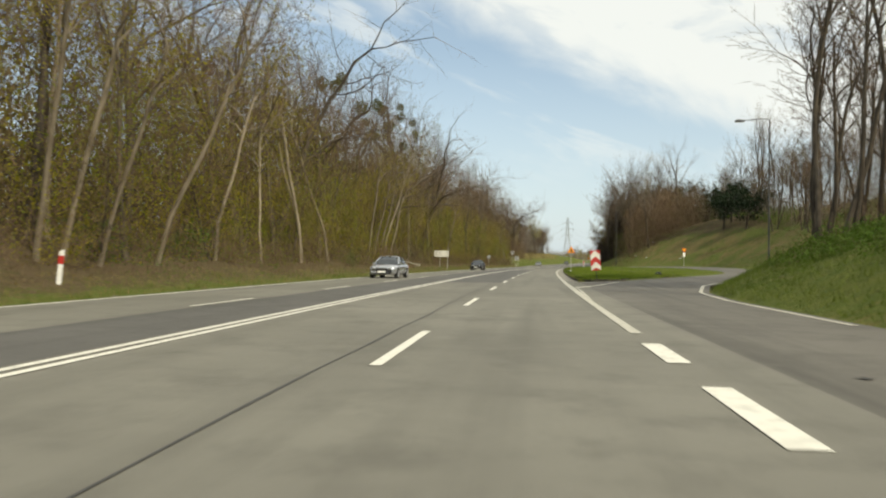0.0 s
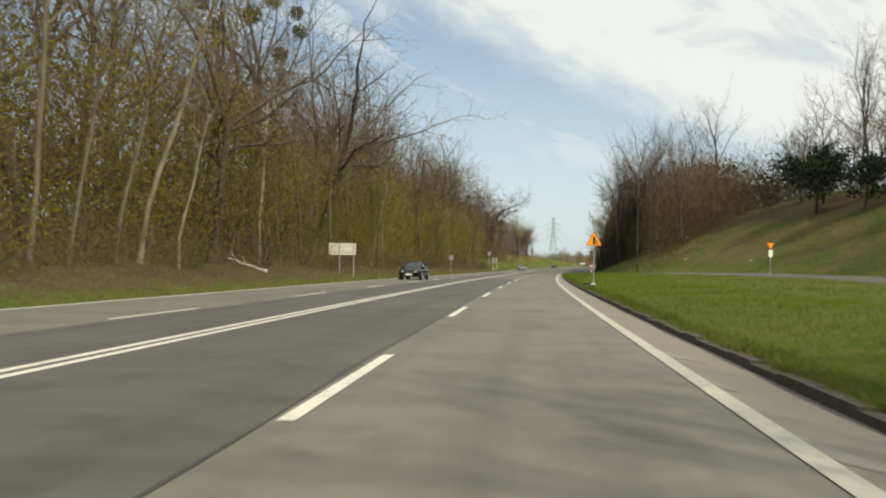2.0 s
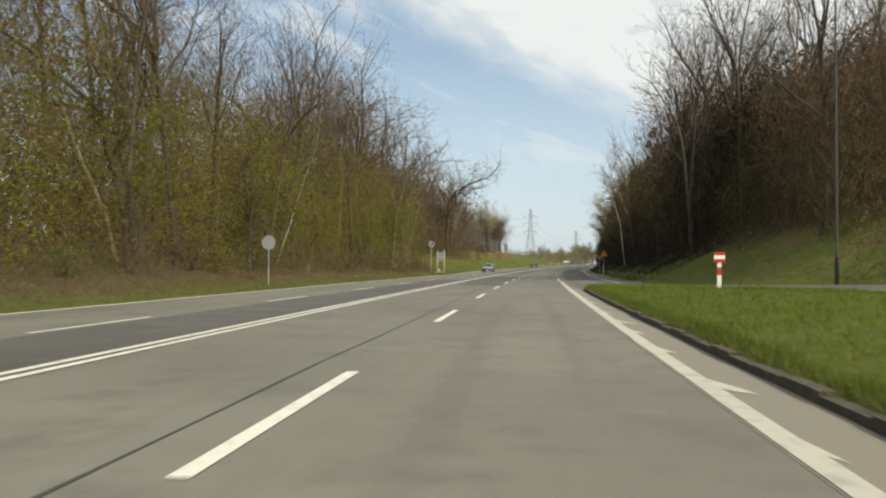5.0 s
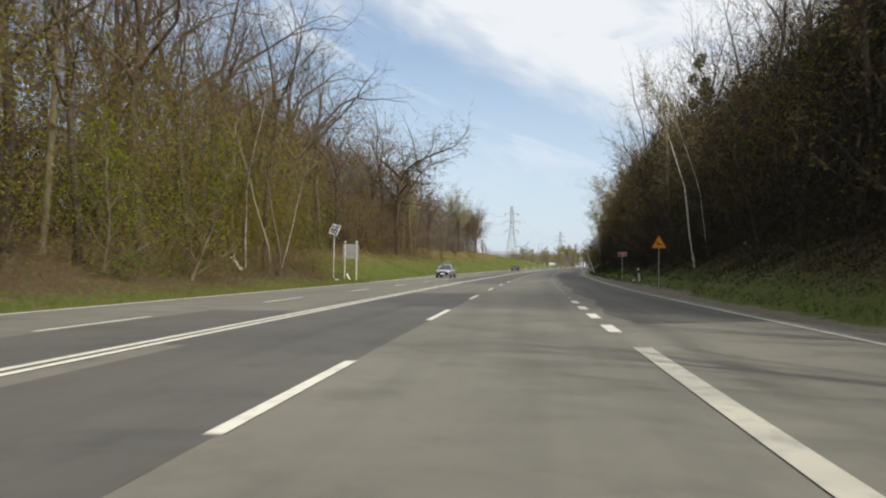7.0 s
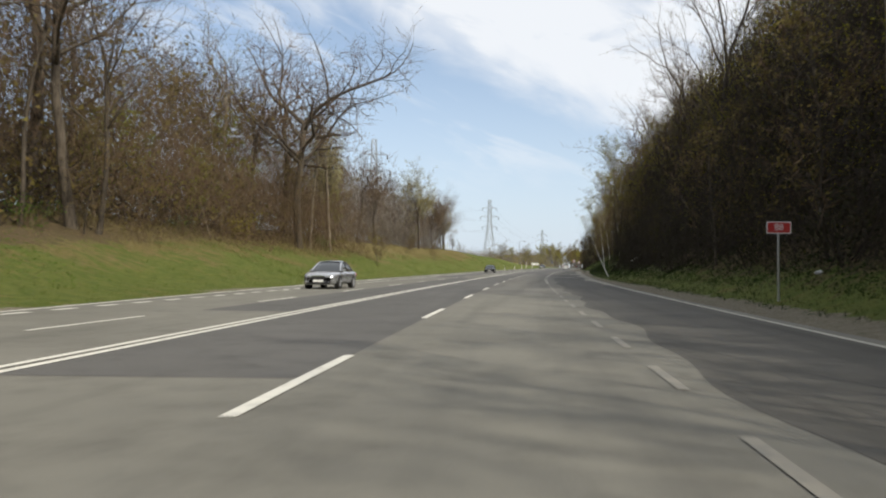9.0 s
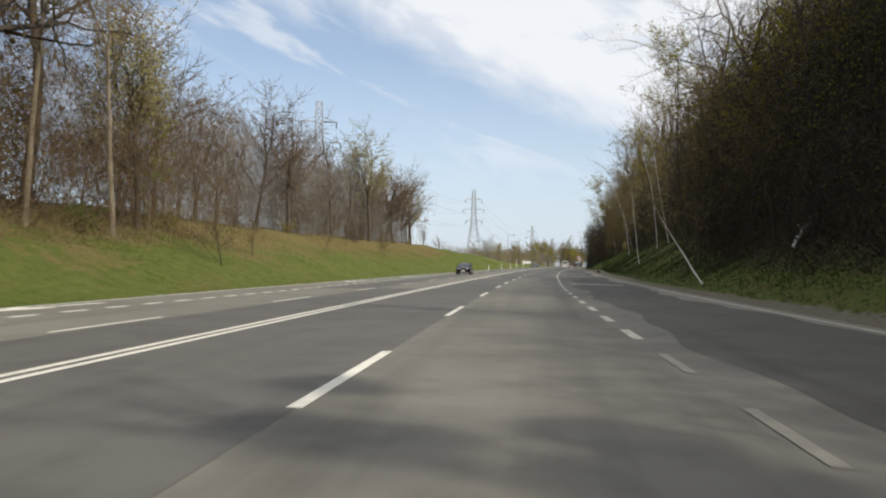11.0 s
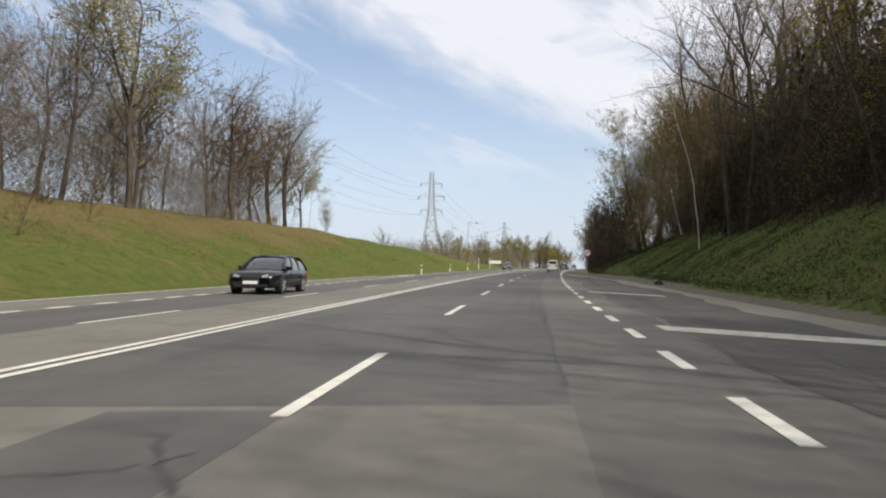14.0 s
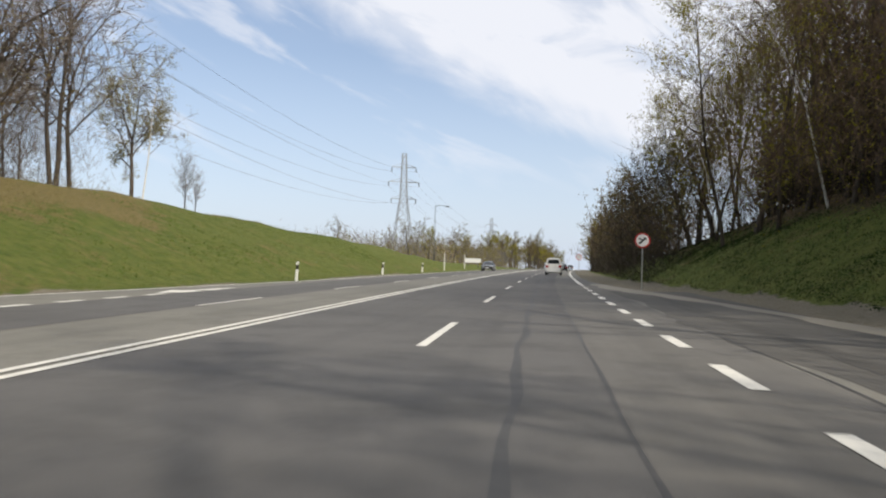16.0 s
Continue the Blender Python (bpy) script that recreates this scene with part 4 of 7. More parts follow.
def tree_kind(name, label, bark, twig, leafmat, **how):
    """A first tree of a kind, standing far behind the woods; the others are copies of it."""
    wood, sprays, leaves = grow_tree(**how)
    meshes = [("trunk", wood.mesh("trunk", bark, True)), ("crown", sprays.mesh("crown", twig))]
    if leaves.f:
        meshes.append(("foliage", leaves.mesh("foliage", leafmat)))
    return name, label, meshes


def plant(kind, s, l, size=1.0, turn=0.0, tilt=(0.0, 0.0), group="trees", label="", sink=0.1, category="tree"):
    name, text, meshes = kind
    h = float(land(s, l)[0]) - sink
    m = at(s, l, h, turn)
    top = thing(name, m @ pose(0, 0, 0, tilt[0], tilt[1], 0) @ Matrix.Scale(size, 4), label or text, category, group)
    for pname, me in meshes:
        ob = new(pname, me)
        ob.parent = top
    return top


TALL = [crown_kind("tree", "tall bare woodland tree with first green buds", BARK, TWIG, LEAF_BROWN, seed=11, height=20, radius=0.21, trunk=0.55, clear=0.36, limbs=4, reach=0.30, angle=0.62, shares=(4, 4, 3), rise=0.06, leafy=300, leaf=0.11),
        crown_kind("tree", "slender bare woodland tree with brown twigs", BARK, TWIG, LEAF_BROWN, seed=12, height=19, radius=0.15, trunk=0.62, clear=0.45, limbs=4, reach=0.24, angle=0.60, shares=(4, 4, 3), rise=0.06, leafy=200, leaf=0.11, lean=0.07),
        crown_kind("tree", "leaning pale-barked woodland tree", BARK_PALE, TWIG, LEAF_OLIVE, seed=13, height=17, radius=0.15, trunk=0.60, clear=0.46, limbs=4, reach=0.26, angle=0.70, shares=(4, 4, 3), rise=0.08, leafy=400, leaf=0.11, lean=0.05),
        crown_kind("tree", "bare grey tree with upright limbs", BARK, TWIG_GREY, LEAF_YELLOW, seed=14, height=20, radius=0.20, trunk=0.50, clear=0.30, limbs=5, reach=0.32, angle=0.52, shares=(4, 4, 3), rise=0.09, leafy=150, leaf=0.10)]
EDGE = crown_kind("tree", "slender pale trunk with a small olive crown", BARK_PALE, TWIG, LEAF_OLIVE, seed=15, height=13.5, radius=0.12, trunk=0.78, clear=0.58, limbs=5, reach=0.22, angle=0.85, shares=(4, 4, 3), leafy=700, leaf=0.12, lean=0.0, crook=0.2)
GREEN = [tree_kind("sapling", "young tree coming into green leaf", BARK, TWIG, LEAF, seed=21, height=11, radius=0.09, clear=0.12, spread=3.6, limbs=15, fine=4, leafy=1300, leaf=0.15, lean=0.1),
         tree_kind("sapling", "young tree with olive spring leaves", BARK_PALE, TWIG, LEAF, seed=22, height=9, radius=0.08, clear=0.1, spread=3.2, limbs=14, fine=4, leafy=1200, leaf=0.15, lean=0.12),
         tree_kind("sapling", "young tree with reddish brown buds", BARK, TWIG, LEAF_BROWN, seed=23, height=10, radius=0.08, clear=0.1, spread=3.4, limbs=15, fine=5, leafy=1000, leaf=0.13, lean=0.12)]
BIRCHES = [tree_kind("birch", "slender white-barked birch with hanging twigs", BIRCH, TWIG, LEAF_YELLOW, seed=31, height=17, radius=0.075, clear=0.4, spread=3.4, limbs=15, leafy=1300, leaf=0.10, droop=0.14, lean=0.05, twiggy_limbs=True),
           tree_kind("birch", "white birch with pale new leaves", BIRCH, TWIG, LEAF_YELLOW, seed=32, height=15, radius=0.07, clear=0.35, spread=3.0, limbs=14, leafy=1300, leaf=0.10, droop=0.12, lean=0.08, twiggy_limbs=True)]
PALE = [crown_kind("tree", "rounded tree with pale yellow-green blossom", BARK, TWIG_GREY, LEAF_YELLOW, seed=41, spray=0.023, height=12, radius=0.17, trunk=0.42, clear=0.22, limbs=5, reach=0.36, angle=0.75, shares=(5, 4, 4), leafy=8500, leaf=0.125),
        crown_kind("tree", "bare spreading tree with fine grey twigs", BARK, TWIG_GREY, LEAF_YELLOW, seed=42, stout=1.1, spray=0.023, height=12, radius=0.14, trunk=0.46, clear=0.24, limbs=5, reach=0.34, angle=0.70, shares=(4, 4, 4), rise=0.06, leafy=450, leaf=0.09)]
OAK = crown_kind("oak", "broad bare oak with wide crooked limbs", BARK, TWIG, LEAF_BROWN, seed=51, height=22, radius=0.40, trunk=0.46, clear=0.30, limbs=5, reach=0.42, angle=1.0, crook=0.25, rise=0.03, shares=(5, 5, 5), leafy=500, leaf=0.11)
OAK_TALL = crown_kind("oak", "tall bare oak with forked crooked limbs", BARK, TWIG, LEAF_BROWN, seed=57, height=24, radius=0.36, trunk=0.52, clear=0.40, limbs=4, reach=0.36, angle=0.78, crook=0.24, rise=0.04, shares=(5, 5, 5), leafy=400, leaf=0.11)
FAN = crown_kind("oak", "bare oak with a fan of fine upright limbs", BARK, TWIG, LEAF_YELLOW, seed=53, height=21, radius=0.34, trunk=0.50, clear=0.30, limbs=9, reach=0.40, angle=1.1, crook=0.2, rise=0.05, stout=1.2, spray=0.02, shares=(6, 6, 5), leafy=150, leaf=0.10)


def clump_kind(name, label, bark, twig, leafmat, seeds, **how):
    """Several stems out of one stool."""
    geos = [Geo(), Geo(), Geo()]
    for i, seed in enumerate(seeds):
        stems = grow_crown(seed=seed, lean=0.15, **how)
        dx, dy = 0.35 * math.cos(i * 2.1), 0.35 * math.sin(i * 2.1)
        for g, one in zip(geos, stems):
            g.add([(x + dx, y + dy, z) for x, y, z in one.v], one.f)
    return name, label, [("trunk", geos[0].mesh("trunk", bark, True)), ("crown", geos[1].mesh("crown", twig)), ("foliage", geos[2].mesh("foliage", leafmat))]


CLUMP = [clump_kind("tree", "bare many-stemmed tree with dark thin trunks", BARK, TWIG, LEAF_BROWN, (71, 72), height=16, radius=0.13, trunk=0.55, clear=0.38, limbs=4, reach=0.25, angle=0.62, shares=(4, 4, 3), leafy=80, leaf=0.10, rise=0.06),
         clump_kind("tree", "bare many-stemmed tree with reddish grey twigs", BARK, TWIG, LEAF_BROWN, (74, 75, 76), height=13, radius=0.09, trunk=0.52, clear=0.32, limbs=4, reach=0.26, angle=0.60, shares=(4, 3, 3), leafy=200, leaf=0.10, rise=0.08)]
CURTAIN = tree_kind("tree", "tall tree with a dense curtain of yellow-green twigs", BARK, TWIG, LEAF_OLIVE, seed=33, height=20, radius=0.14, clear=0.42, spread=5.2, limbs=20, twigs=7, fine=5, leafy=6500, leaf=0.11, droop=0.12, lean=0.05)


def bush_kind(label, leafmat, twigmat=None, **how):
    twigmat = twigmat or TWIG
    wood, leaves = grow_bush(**how)
    return "shrub", label, [("branchwork", wood.mesh("branchwork", twigmat)), ("foliage", leaves.mesh("foliage", leafmat))]


BUSHES = [bush_kind("green leafing shrub on the bank", LEAF_BUSH, seed=61, height=2.6, stems=12, leafy=550, leaf=0.12),
          bush_kind("olive and brown tangled shrub", LEAF_BROWN, seed=62, height=3.2, stems=13, leafy=600, leaf=0.10),
          bush_kind("bare dark blackthorn thicket shrub", LEAF_SHADE, SHADE_TWIG, seed=63, height=3.6, stems=15, leafy=300, leaf=0.09),
          bush_kind("young shrub with yellow-green leaves", LEAF_OLIVE, seed=64, height=3.4, stems=12, leafy=550, leaf=0.13)]


def mistletoe(tree, places):
    """Round mistletoe clumps high in a tree, at places of the tree's own axes."""
    rng = random.Random(len(places) + 7)
    crown = [v.co for ob in tree.children if ob.name.startswith("crown") for v in ob.data.vertices]
    for x, y, z, r in places:
        x, y, z = x * 0.62, y * 0.62, z * 0.93
        x, y, z = min(crown, key=lambda c: (c.x - x) ** 2 + (c.y - y) ** 2 + (c.z - z) ** 2)
        r = r * 1.15
        g = Geo()
        for _ in range(260):
            d = Vector((rng.gauss(0, 1), rng.gauss(0, 1), rng.gauss(0, 1))).normalized() * r * rng.uniform(0.2, 1.0) ** 0.5
            c = Vector((x, y, z)) + d
            add_leaf(rng, g, c, 0.24 * r + 0.06)
        part("mistletoe", g, MISTLE, tree, "dark green mistletoe clump")


rnd = random.Random(5)


def wood_of(name, label, s0, s1, step, l0, l1, kinds, size, tilt=3.0):
    """A far stand of trees too many and too small to tell apart, as one thing."""
    top = thing(name, Matrix(), label, "trees", kind="stuff")
    parts = {}
    s = s0
    while s < s1:
        ss, ll = s + rnd.uniform(-step * 0.45, step * 0.45), rnd.uniform(min(l0, l1), max(l0, l1))
        m = at(ss, ll, float(land(ss, ll)[0]) - 0.1, rnd.uniform(0, 360)) @ pose(0, 0, 0, rnd.gauss(0, tilt), rnd.gauss(0, tilt), 0) @ Matrix.Scale(rnd.uniform(*size), 4)
        m = np.array(m)
        for pname, me in rnd.choice(kinds)[2]:
            co = np.empty(len(me.vertices) * 3, np.float32)
            me.vertices.foreach_get("co", co)
            co = co.reshape(-1, 3) @ m[:3, :3].T + m[:3, 3]
            got = parts.setdefault((pname, me.materials[0].name), [[], [], 0])
            got[0].append(co)
            got[1].extend([tuple(i + got[2] for i in f.vertices) for f in me.polygons])
            got[2] += len(co)
        s += step
    for (pname, matname), (cos, faces, _) in parts.items():
        me = bpy.data.meshes.new(pname)
        me.from_pydata(np.concatenate(cos).tolist(), [], faces)
        me.materials.append(bpy.data.materials[matname])
        part(pname, me, None, top)


def rows_of(s0, s1, step, l0, l1, kinds, size, group, tilt=3.0):
    s = s0
    while s < s1:
        ss, ll = s + rnd.uniform(-step * 0.45, step * 0.45), rnd.uniform(min(l0, l1), max(l0, l1))
        plant(rnd.choice(kinds), ss, ll, rnd.uniform(*size), rnd.uniform(0, 360), (rnd.gauss(0, tilt), rnd.gauss(0, tilt)), group)
        s += step


# left woods, from the road edge inward
rows_of(16, 250, 8.5, -17.0, -20.5, TALL[:2] + TALL[3:], (0.75, 1.0), "trees of the near wood", 5)
rows_of(16, 262, 6.0, -20, -26, TALL, (0.95, 1.2), "trees of the near wood")
rows_of(22, 250, 19.0, -18, -22, [OAK, OAK_TALL], (0.72, 0.9), "trees of the near wood")
wood_of("inner_wood", "bare trees deep inside the near wood", 20, 330, 14.0, -27, -34, TALL + [OAK_TALL], (1.0, 1.2))
rows_of(18, 246, 12.0, -15.6, -18, GREEN, (0.6, 1.0), "saplings at the wood's edge", 6)
rows_of(16, 258, 6.4, -14.8, -17.5, BUSHES, (0.6, 1.1), "shrubs at the wood's edge", 4)
rows_of(262, 345, 6.0, -22.5, -28, TALL + GREEN, (0.8, 1.05), "trees above the grass bank")
rows_of(262, 345, 8.0, -21.5, -26, BUSHES + GREEN[2:], (0.7, 1.2), "shrubs above the grass bank")
CREST = crown_kind("tree", "bare tree with a rounded crown of fine brown twigs", BARK, TWIG, LEAF_BROWN, seed=45, stout=1.1, spray=0.023, height=14, radius=0.17, trunk=0.48, clear=0.22, limbs=6, reach=0.30, angle=0.72, shares=(5, 4, 4), leafy=350, leaf=0.10, rise=0.05, crook=0.2)
rows_of(345, 446, 5.4, -28, -33, PALE[1:] + [CREST, CREST] + GREEN[2:], (0.9, 1.35), "trees along the bank's crest")
wood_of("inner_wood", "bare trees behind the bank's crest", 345, 446, 7.0, -35, -44, [CREST] + PALE[1:] + CLUMP[1:], (0.95, 1.25))
rows_of(348, 440, 9.0, -27, -31, BUSHES, (0.6, 1.1), "shrubs along the bank's crest")
# right woods
rows_of(45, 73, 2.1, 13.0, 18, CLUMP[:1] + TALL[1:2] + CLUMP[:1], (0.85, 1.1), "bare trees on the corner bank")
rows_of(40, 76, 7.0, 20, 28, CLUMP, (0.9, 1.1), "bare trees on the corner bank")
rows_of(116, 200, 7.0, 34, 42, CLUMP[1:] + PALE[1:], (0.75, 1.0), "trees on the hill")
rows_of(118, 192, 4.2, 32, 40, PALE[1:] + CLUMP[1:] + TALL[1:2] + TALL[3:], (0.75, 1.0), "trees on the hill")
wood_of("inner_wood", "bare trees at the back of the hill", 124, 200, 18.0, 46, 58, TALL, (0.7, 0.9))
rows_of(188, 216, 3.6, 15, 26, TALL[:2] + CLUMP[1:] + TALL[3:], (0.75, 1.0), "trees on the hill")
rows_of(206, 345, 6.0, 12.0, 17, TALL + GREEN[2:], (0.85, 1.15), "trees on the shaded bank")
rows_of(206, 470, 11.0, 18, 26, TALL, (0.95, 1.15), "trees on the shaded bank")
rows_of(207, 345, 5.0, 9.6, 12.5, BUSHES[2:3] * 3 + GREEN[2:], (0.7, 1.15), "thicket on the shaded bank", 6)
rows_of(345, 470, 6.0, 14.0, 19.0, TALL[:2] + GREEN[2:] + CLUMP[:1], (0.9, 1.15), "trees on the shaded bank")
rows_of(345, 470, 10.0, 14.5, 18, BUSHES[2:3], (0.9, 1.5), "thicket on the shaded bank", 6)
FAR = [tree_kind("tree", "far roadside tree with brown-green crown", BARK, TWIG, LEAF_BROWN, seed=91, height=14, radius=0.2, clear=0.25, spread=5.0, limbs=11, twigs=4, fine=3, leafy=700, leaf=0.28, thick=1.6),
       tree_kind("tree", "far tree with pale spring leaves", BARK, TWIG_GREY, LEAF_OLIVE, seed=92, height=11, radius=0.18, clear=0.2, spread=4.6, limbs=11, twigs=4, fine=3, leafy=800, leaf=0.28, thick=1.6)]
wood_of("roadside_wood", "brown-green trees beside the road beyond the bend", 456, 640, 10.0, 8, 14, FAR, (0.8, 1.05))
rows_of(466, 580, 6.0, 6.0, 9, BUSHES[2:3] * 2 + GREEN[2:], (0.8, 1.2), "roadside trees beyond the bend")

# single trees that stand out
left_giant = plant(OAK_TALL, 132, -21.5, 1.0, 40, (0, 0), "trees of the near wood", "tall bare tree full of mistletoe clumps")
mistletoe(left_giant, [(1.5, -1, 19, 0.6), (-2.0, 0.5, 22, 0.7), (0.5, 2, 20, 0.6), (5.2, -2, 18.5, 0.5), (-4.6, -1.5, 18, 0.55), (3.4, 1.2, 23, 0.5), (6.0, 0, 20.5, 0.5), (-6, 1, 20, 0.5), (4.5, 2, 17, 0.6), (2.5, 0, 21, 0.6)])
left_giant2 = plant(OAK, 106, -21, 1.0, 200, (0, 0), "trees of the near wood", "tall bare tree with mistletoe clumps")
mistletoe(left_giant2, [(1, 1, 19.5, 0.7), (-2.8, -1, 18.2, 0.7), (3.6, 0.3, 19.6, 0.7), (0, -3.4, 20.2, 0.6), (5.8, -1.6, 17.4, 0.6), (-5, 2, 17.5, 0.6)])
plant(OAK, 82, -20, 0.95, 10, (0, 3), "trees of the near wood")
plant(OAK, 141, -19.3, 1.0, 320, (0, 4), "trees of the near wood", "thick bare oak reaching towards the road")
plant(OAK_TALL, 165, -20, 0.9, 300, (0, 0), "trees of the near wood")
plant(OAK_TALL, 198, -25.5, 1.0, 70, (0, 0), "trees of the near wood", "tall forked bare oak above the wood's edge")
plant(FAN, 321, -23.2, 1.2, 75, (0, 0), "trees above the grass bank", "large bare oak standing alone on the bank")
plant(TALL[3], 247, -17.5, 1.0, 20, (0, 0), "trees of the near wood")
plant(OAK_TALL, 233.5, -19.2, 0.95, 130, (0, 2), "trees of the near wood")
plant(OAK, 214, -19.8, 0.85, 200, (0, 3), "trees of the near wood")
plant(OAK, 262, -21.5, 0.95, 60, (0, 6), "trees of the near wood", "bare oak with long limbs over the grass bank")
plant(OAK_TALL, 283, -24, 0.9, 210, (0, 2), "trees above the grass bank")
right_m = plant(TALL[3], 279, 17, 1.05, 0, (0, 0), "trees on the shaded bank", "tall bare tree hung with mistletoe clumps")
mistletoe(right_m, [(0.4, 0, 15, 0.6), (-1.2, 0.5, 16.2, 0.5), (1.5, -0.8, 14, 0.55), (-0.6, -1.4, 17.5, 0.5), (1.9, 0.9, 16.8, 0.45), (-2.0, 0, 13.5, 0.5), (0.2, 1.2, 18.4, 0.45)])
arm_tree = plant(OAK, 316, 14, 0.85, 250, (0, -9), "trees on the shaded bank", "crooked bare oak leaning over the road with mistletoe")
mistletoe(arm_tree, [(-4, 0, 15, 0.45), (-3, 2, 16, 0.4), (2, 1, 17, 0.45), (-6, 0.5, 12.8, 0.4)])
for s, l, k, turn, lean in ((421, 15, 0.85, 120, -6), (434, 14, 0.95, 200, -5), (450, 12.5, 0.9, 60, -4), (462, 11.5, 0.85, 150, -4), (456, 10.8, 0.95, 15, -5), (470, 10.2, 0.8, 250, -4), (398, 15.5, 0.9, 300, -3), (352, 11.5, 0.95, 30, -4), (338, 12.5, 0.9, 80, -3)):
    plant(CURTAIN, s, l, k, turn, (0, lean), "leafing trees on the shaded bank")
rows_of(414, 478, 3.4, 14.5, 20, CLUMP[:1] + TALL[:2], (0.95, 1.25), "trees on the shaded bank")
rows_of(420, 480, 8.0, 20, 27, CLUMP[:1], (1.0, 1.25), "trees on the shaded bank")
# extra bank trees, placed to throw shade across the road
for s, l, k in ((209, 12, 1.1), (213, 13.5, 1.15), (217, 12, 1.1), (221, 13, 1.15), (226, 12.5, 1.1)):
    plant(CLUMP[0], s, l, k, s * 9, (0, -3), "trees on the shaded bank")
plant(OAK, 345, 16, 0.85, 140, (0, -6), "trees on the shaded bank")
plant(OAK, 418, 16.5, 0.72, 60, (0, -6), "trees on the shaded bank")
plant(OAK, 445, 16.0, 0.8, 10, (0, -4), "trees on the shaded bank", "dark bare oak with long crooked limbs")
for s, l, k, turn, lean in ((242.6, 9.8, 0.85, 0, -6), (246, 11.2, 0.7, 50, -4), (388, 13.6, 1.0, 90, -11), (385, 14.6, 1.0, 10, -8), (448, 14.5, 1.0, 30, -12), (464, 12, 0.9, 30, -8), (377, 10.5, 0.7, 10, -5), (428, 13.0, 0.9, 80, -10)):
    plant(BIRCHES[int(s) % 2], s, l, k, turn, (0, lean), "birches on the shaded bank")
plant(BIRCHES[1], 330, 8.4, 0.72, 0, (-46, -20), "birches on the shaded bank", "birch leaning far out from the bank")
for s, l, k, lean in ((50.8, -17, 1.0, 12), (49.6, -17.2, 0.95, 7), (51.6, -16, 0.8, 13), (56, -16, 0.95, 14), (64, -16.8, 0.9, 9), (70, -16.4, 0.8, 14), (76.7, -16, 1.05, 5), (80.1, -17, 1.1, 6), (83.5, -16, 1.0, 9), (99.3, -16.5, 0.95, 6), (101.5, -16.5, 0.75, 8),
                      (104.7, -16.5, 0.8, 5), (106.8, -16.6, 1.1, 7), (110.3, -16.5, 0.7, 1), (121.2, -16.5, 1.0, 6), (152, -16.5, 0.8, 8), (184, -19.5, 0.95, 13), (242.6, -15.6, 0.75, 11), (245.4, -15.9, 0.7, 12)):
    plant(EDGE, s, l, k, s * 7, (0, lean), "pale trunks at the wood's edge", "pale leaning trunk at the wood's edge")
for s, l, k, lean in ((244.6, -18, 0.85, 16), (251.7, -18, 0.7, 10), (207, -19.5, 0.8, 15), (163, -17.5, 0.65, 4)):
    plant(BIRCHES[int(s) % 2], s, l, k, s * 7, (0, lean), "pale trunks at the wood's edge", "leaning white birch at the wood's edge")
plant(PALE[0], 412, -28.0, 1.5, 0, (0, 0), "trees along the bank's crest")
plant(BIRCHES[1], 461, -31, 0.98, 0, (0, 0), "trees along the bank's crest", "slender pale tree with silvery buds on the crest")
plant(FAN, 432.5, -29, 0.72, 20, (0, 0), "trees along the bank's crest", "tall bare tree with an open fan of limbs on the crest")
for s, l, k in ((468, -31, 0.5), (472, -32, 0.42), (444, -30, 1.0), (455, -38, 0.9), (462, -42, 0.8), (447, -29, 1.15), (452, -31, 1.2), (442, -29, 1.1)):
    plant(PALE[1], s, l, k, s * 5, (0, 0), "trees along the bank's crest")
plant(PALE[0], 338, -25, 1.3, 40, (0, 0), "trees above the grass bank")
plant(PALE[0], 462, -32.5, 1.0, 0, (0, 0), "trees along the bank's crest")
plant(TALL[3], 449, -30, 0.85, 100, (0, 0), "trees along the bank's crest")
plant(FAN, 449, -34, 0.72, 60, (0, 0), "trees along the bank's crest", "large bare tree with level limbs")
for s, l, k in ((335, -18, 0.55), (345, -20, 0.35), (398.7, -22.7, 0.3), (368, -21.5, 0.4), (390, -20.5, 0.35), (385, -24, 0.4)):
    plant(GREEN[2], s, l, k, s * 3, (0, 4), "small trees on the grass bank", "small bare tree growing on the grass slope")
# far trees
wood_of("far_wood", "far brown-green hedgerow trees", 560, 760, 7, -58, -24, FAR, (0.5, 0.85))
wood_of("far_wood", "far olive trees closing the road's end", 690, 1000, 4.5, -34, -14.5, FAR, (0.9, 1.35))
wood_of("far_wood", "far trees along the road ahead", 620, 1000, 6.0, 6.5, 18, FAR, (0.8, 1.15))


def build_pine():
    rng = random.Random(3)
    wood, crown = Geo(), Geo()
    trunk, _ = wander(rng, Vector((0, 0, -0.3)), Vector((0.05, 0, 1)), 6.0, 6, 0.05, 0.02)
    wood.tube(trunk, [0.2, 0.18, 0.16, 0.13, 0.1, 0.07, 0.04], 6)
    for i in range(26):
        p = trunk[2].lerp(trunk[6], rng.random())
        az, ln = i * 2.4, rng.uniform(1.2, 3.0)
        limb, _ = wander(rng, p, Vector((math.cos(az), math.sin(az), 0.25)).normalized(), ln, 3, 0.12, 0.05)
        wood.tube(limb, [0.05, 0.035, 0.02, 0.01], 4)
        for _ in range(55):
            c = limb[rng.randint(1, 3)] + Vector((rng.gauss(0, 0.4), rng.gauss(0, 0.4), rng.gauss(0.1, 0.25)))
            add_leaf(rng, crown, c, rng.uniform(0.22, 0.42))
    return "pine", "dark green pine on the hill", [("trunk", wood.mesh("trunk", BARK, True)), ("crown", crown.mesh("crown", NEEDLE))]


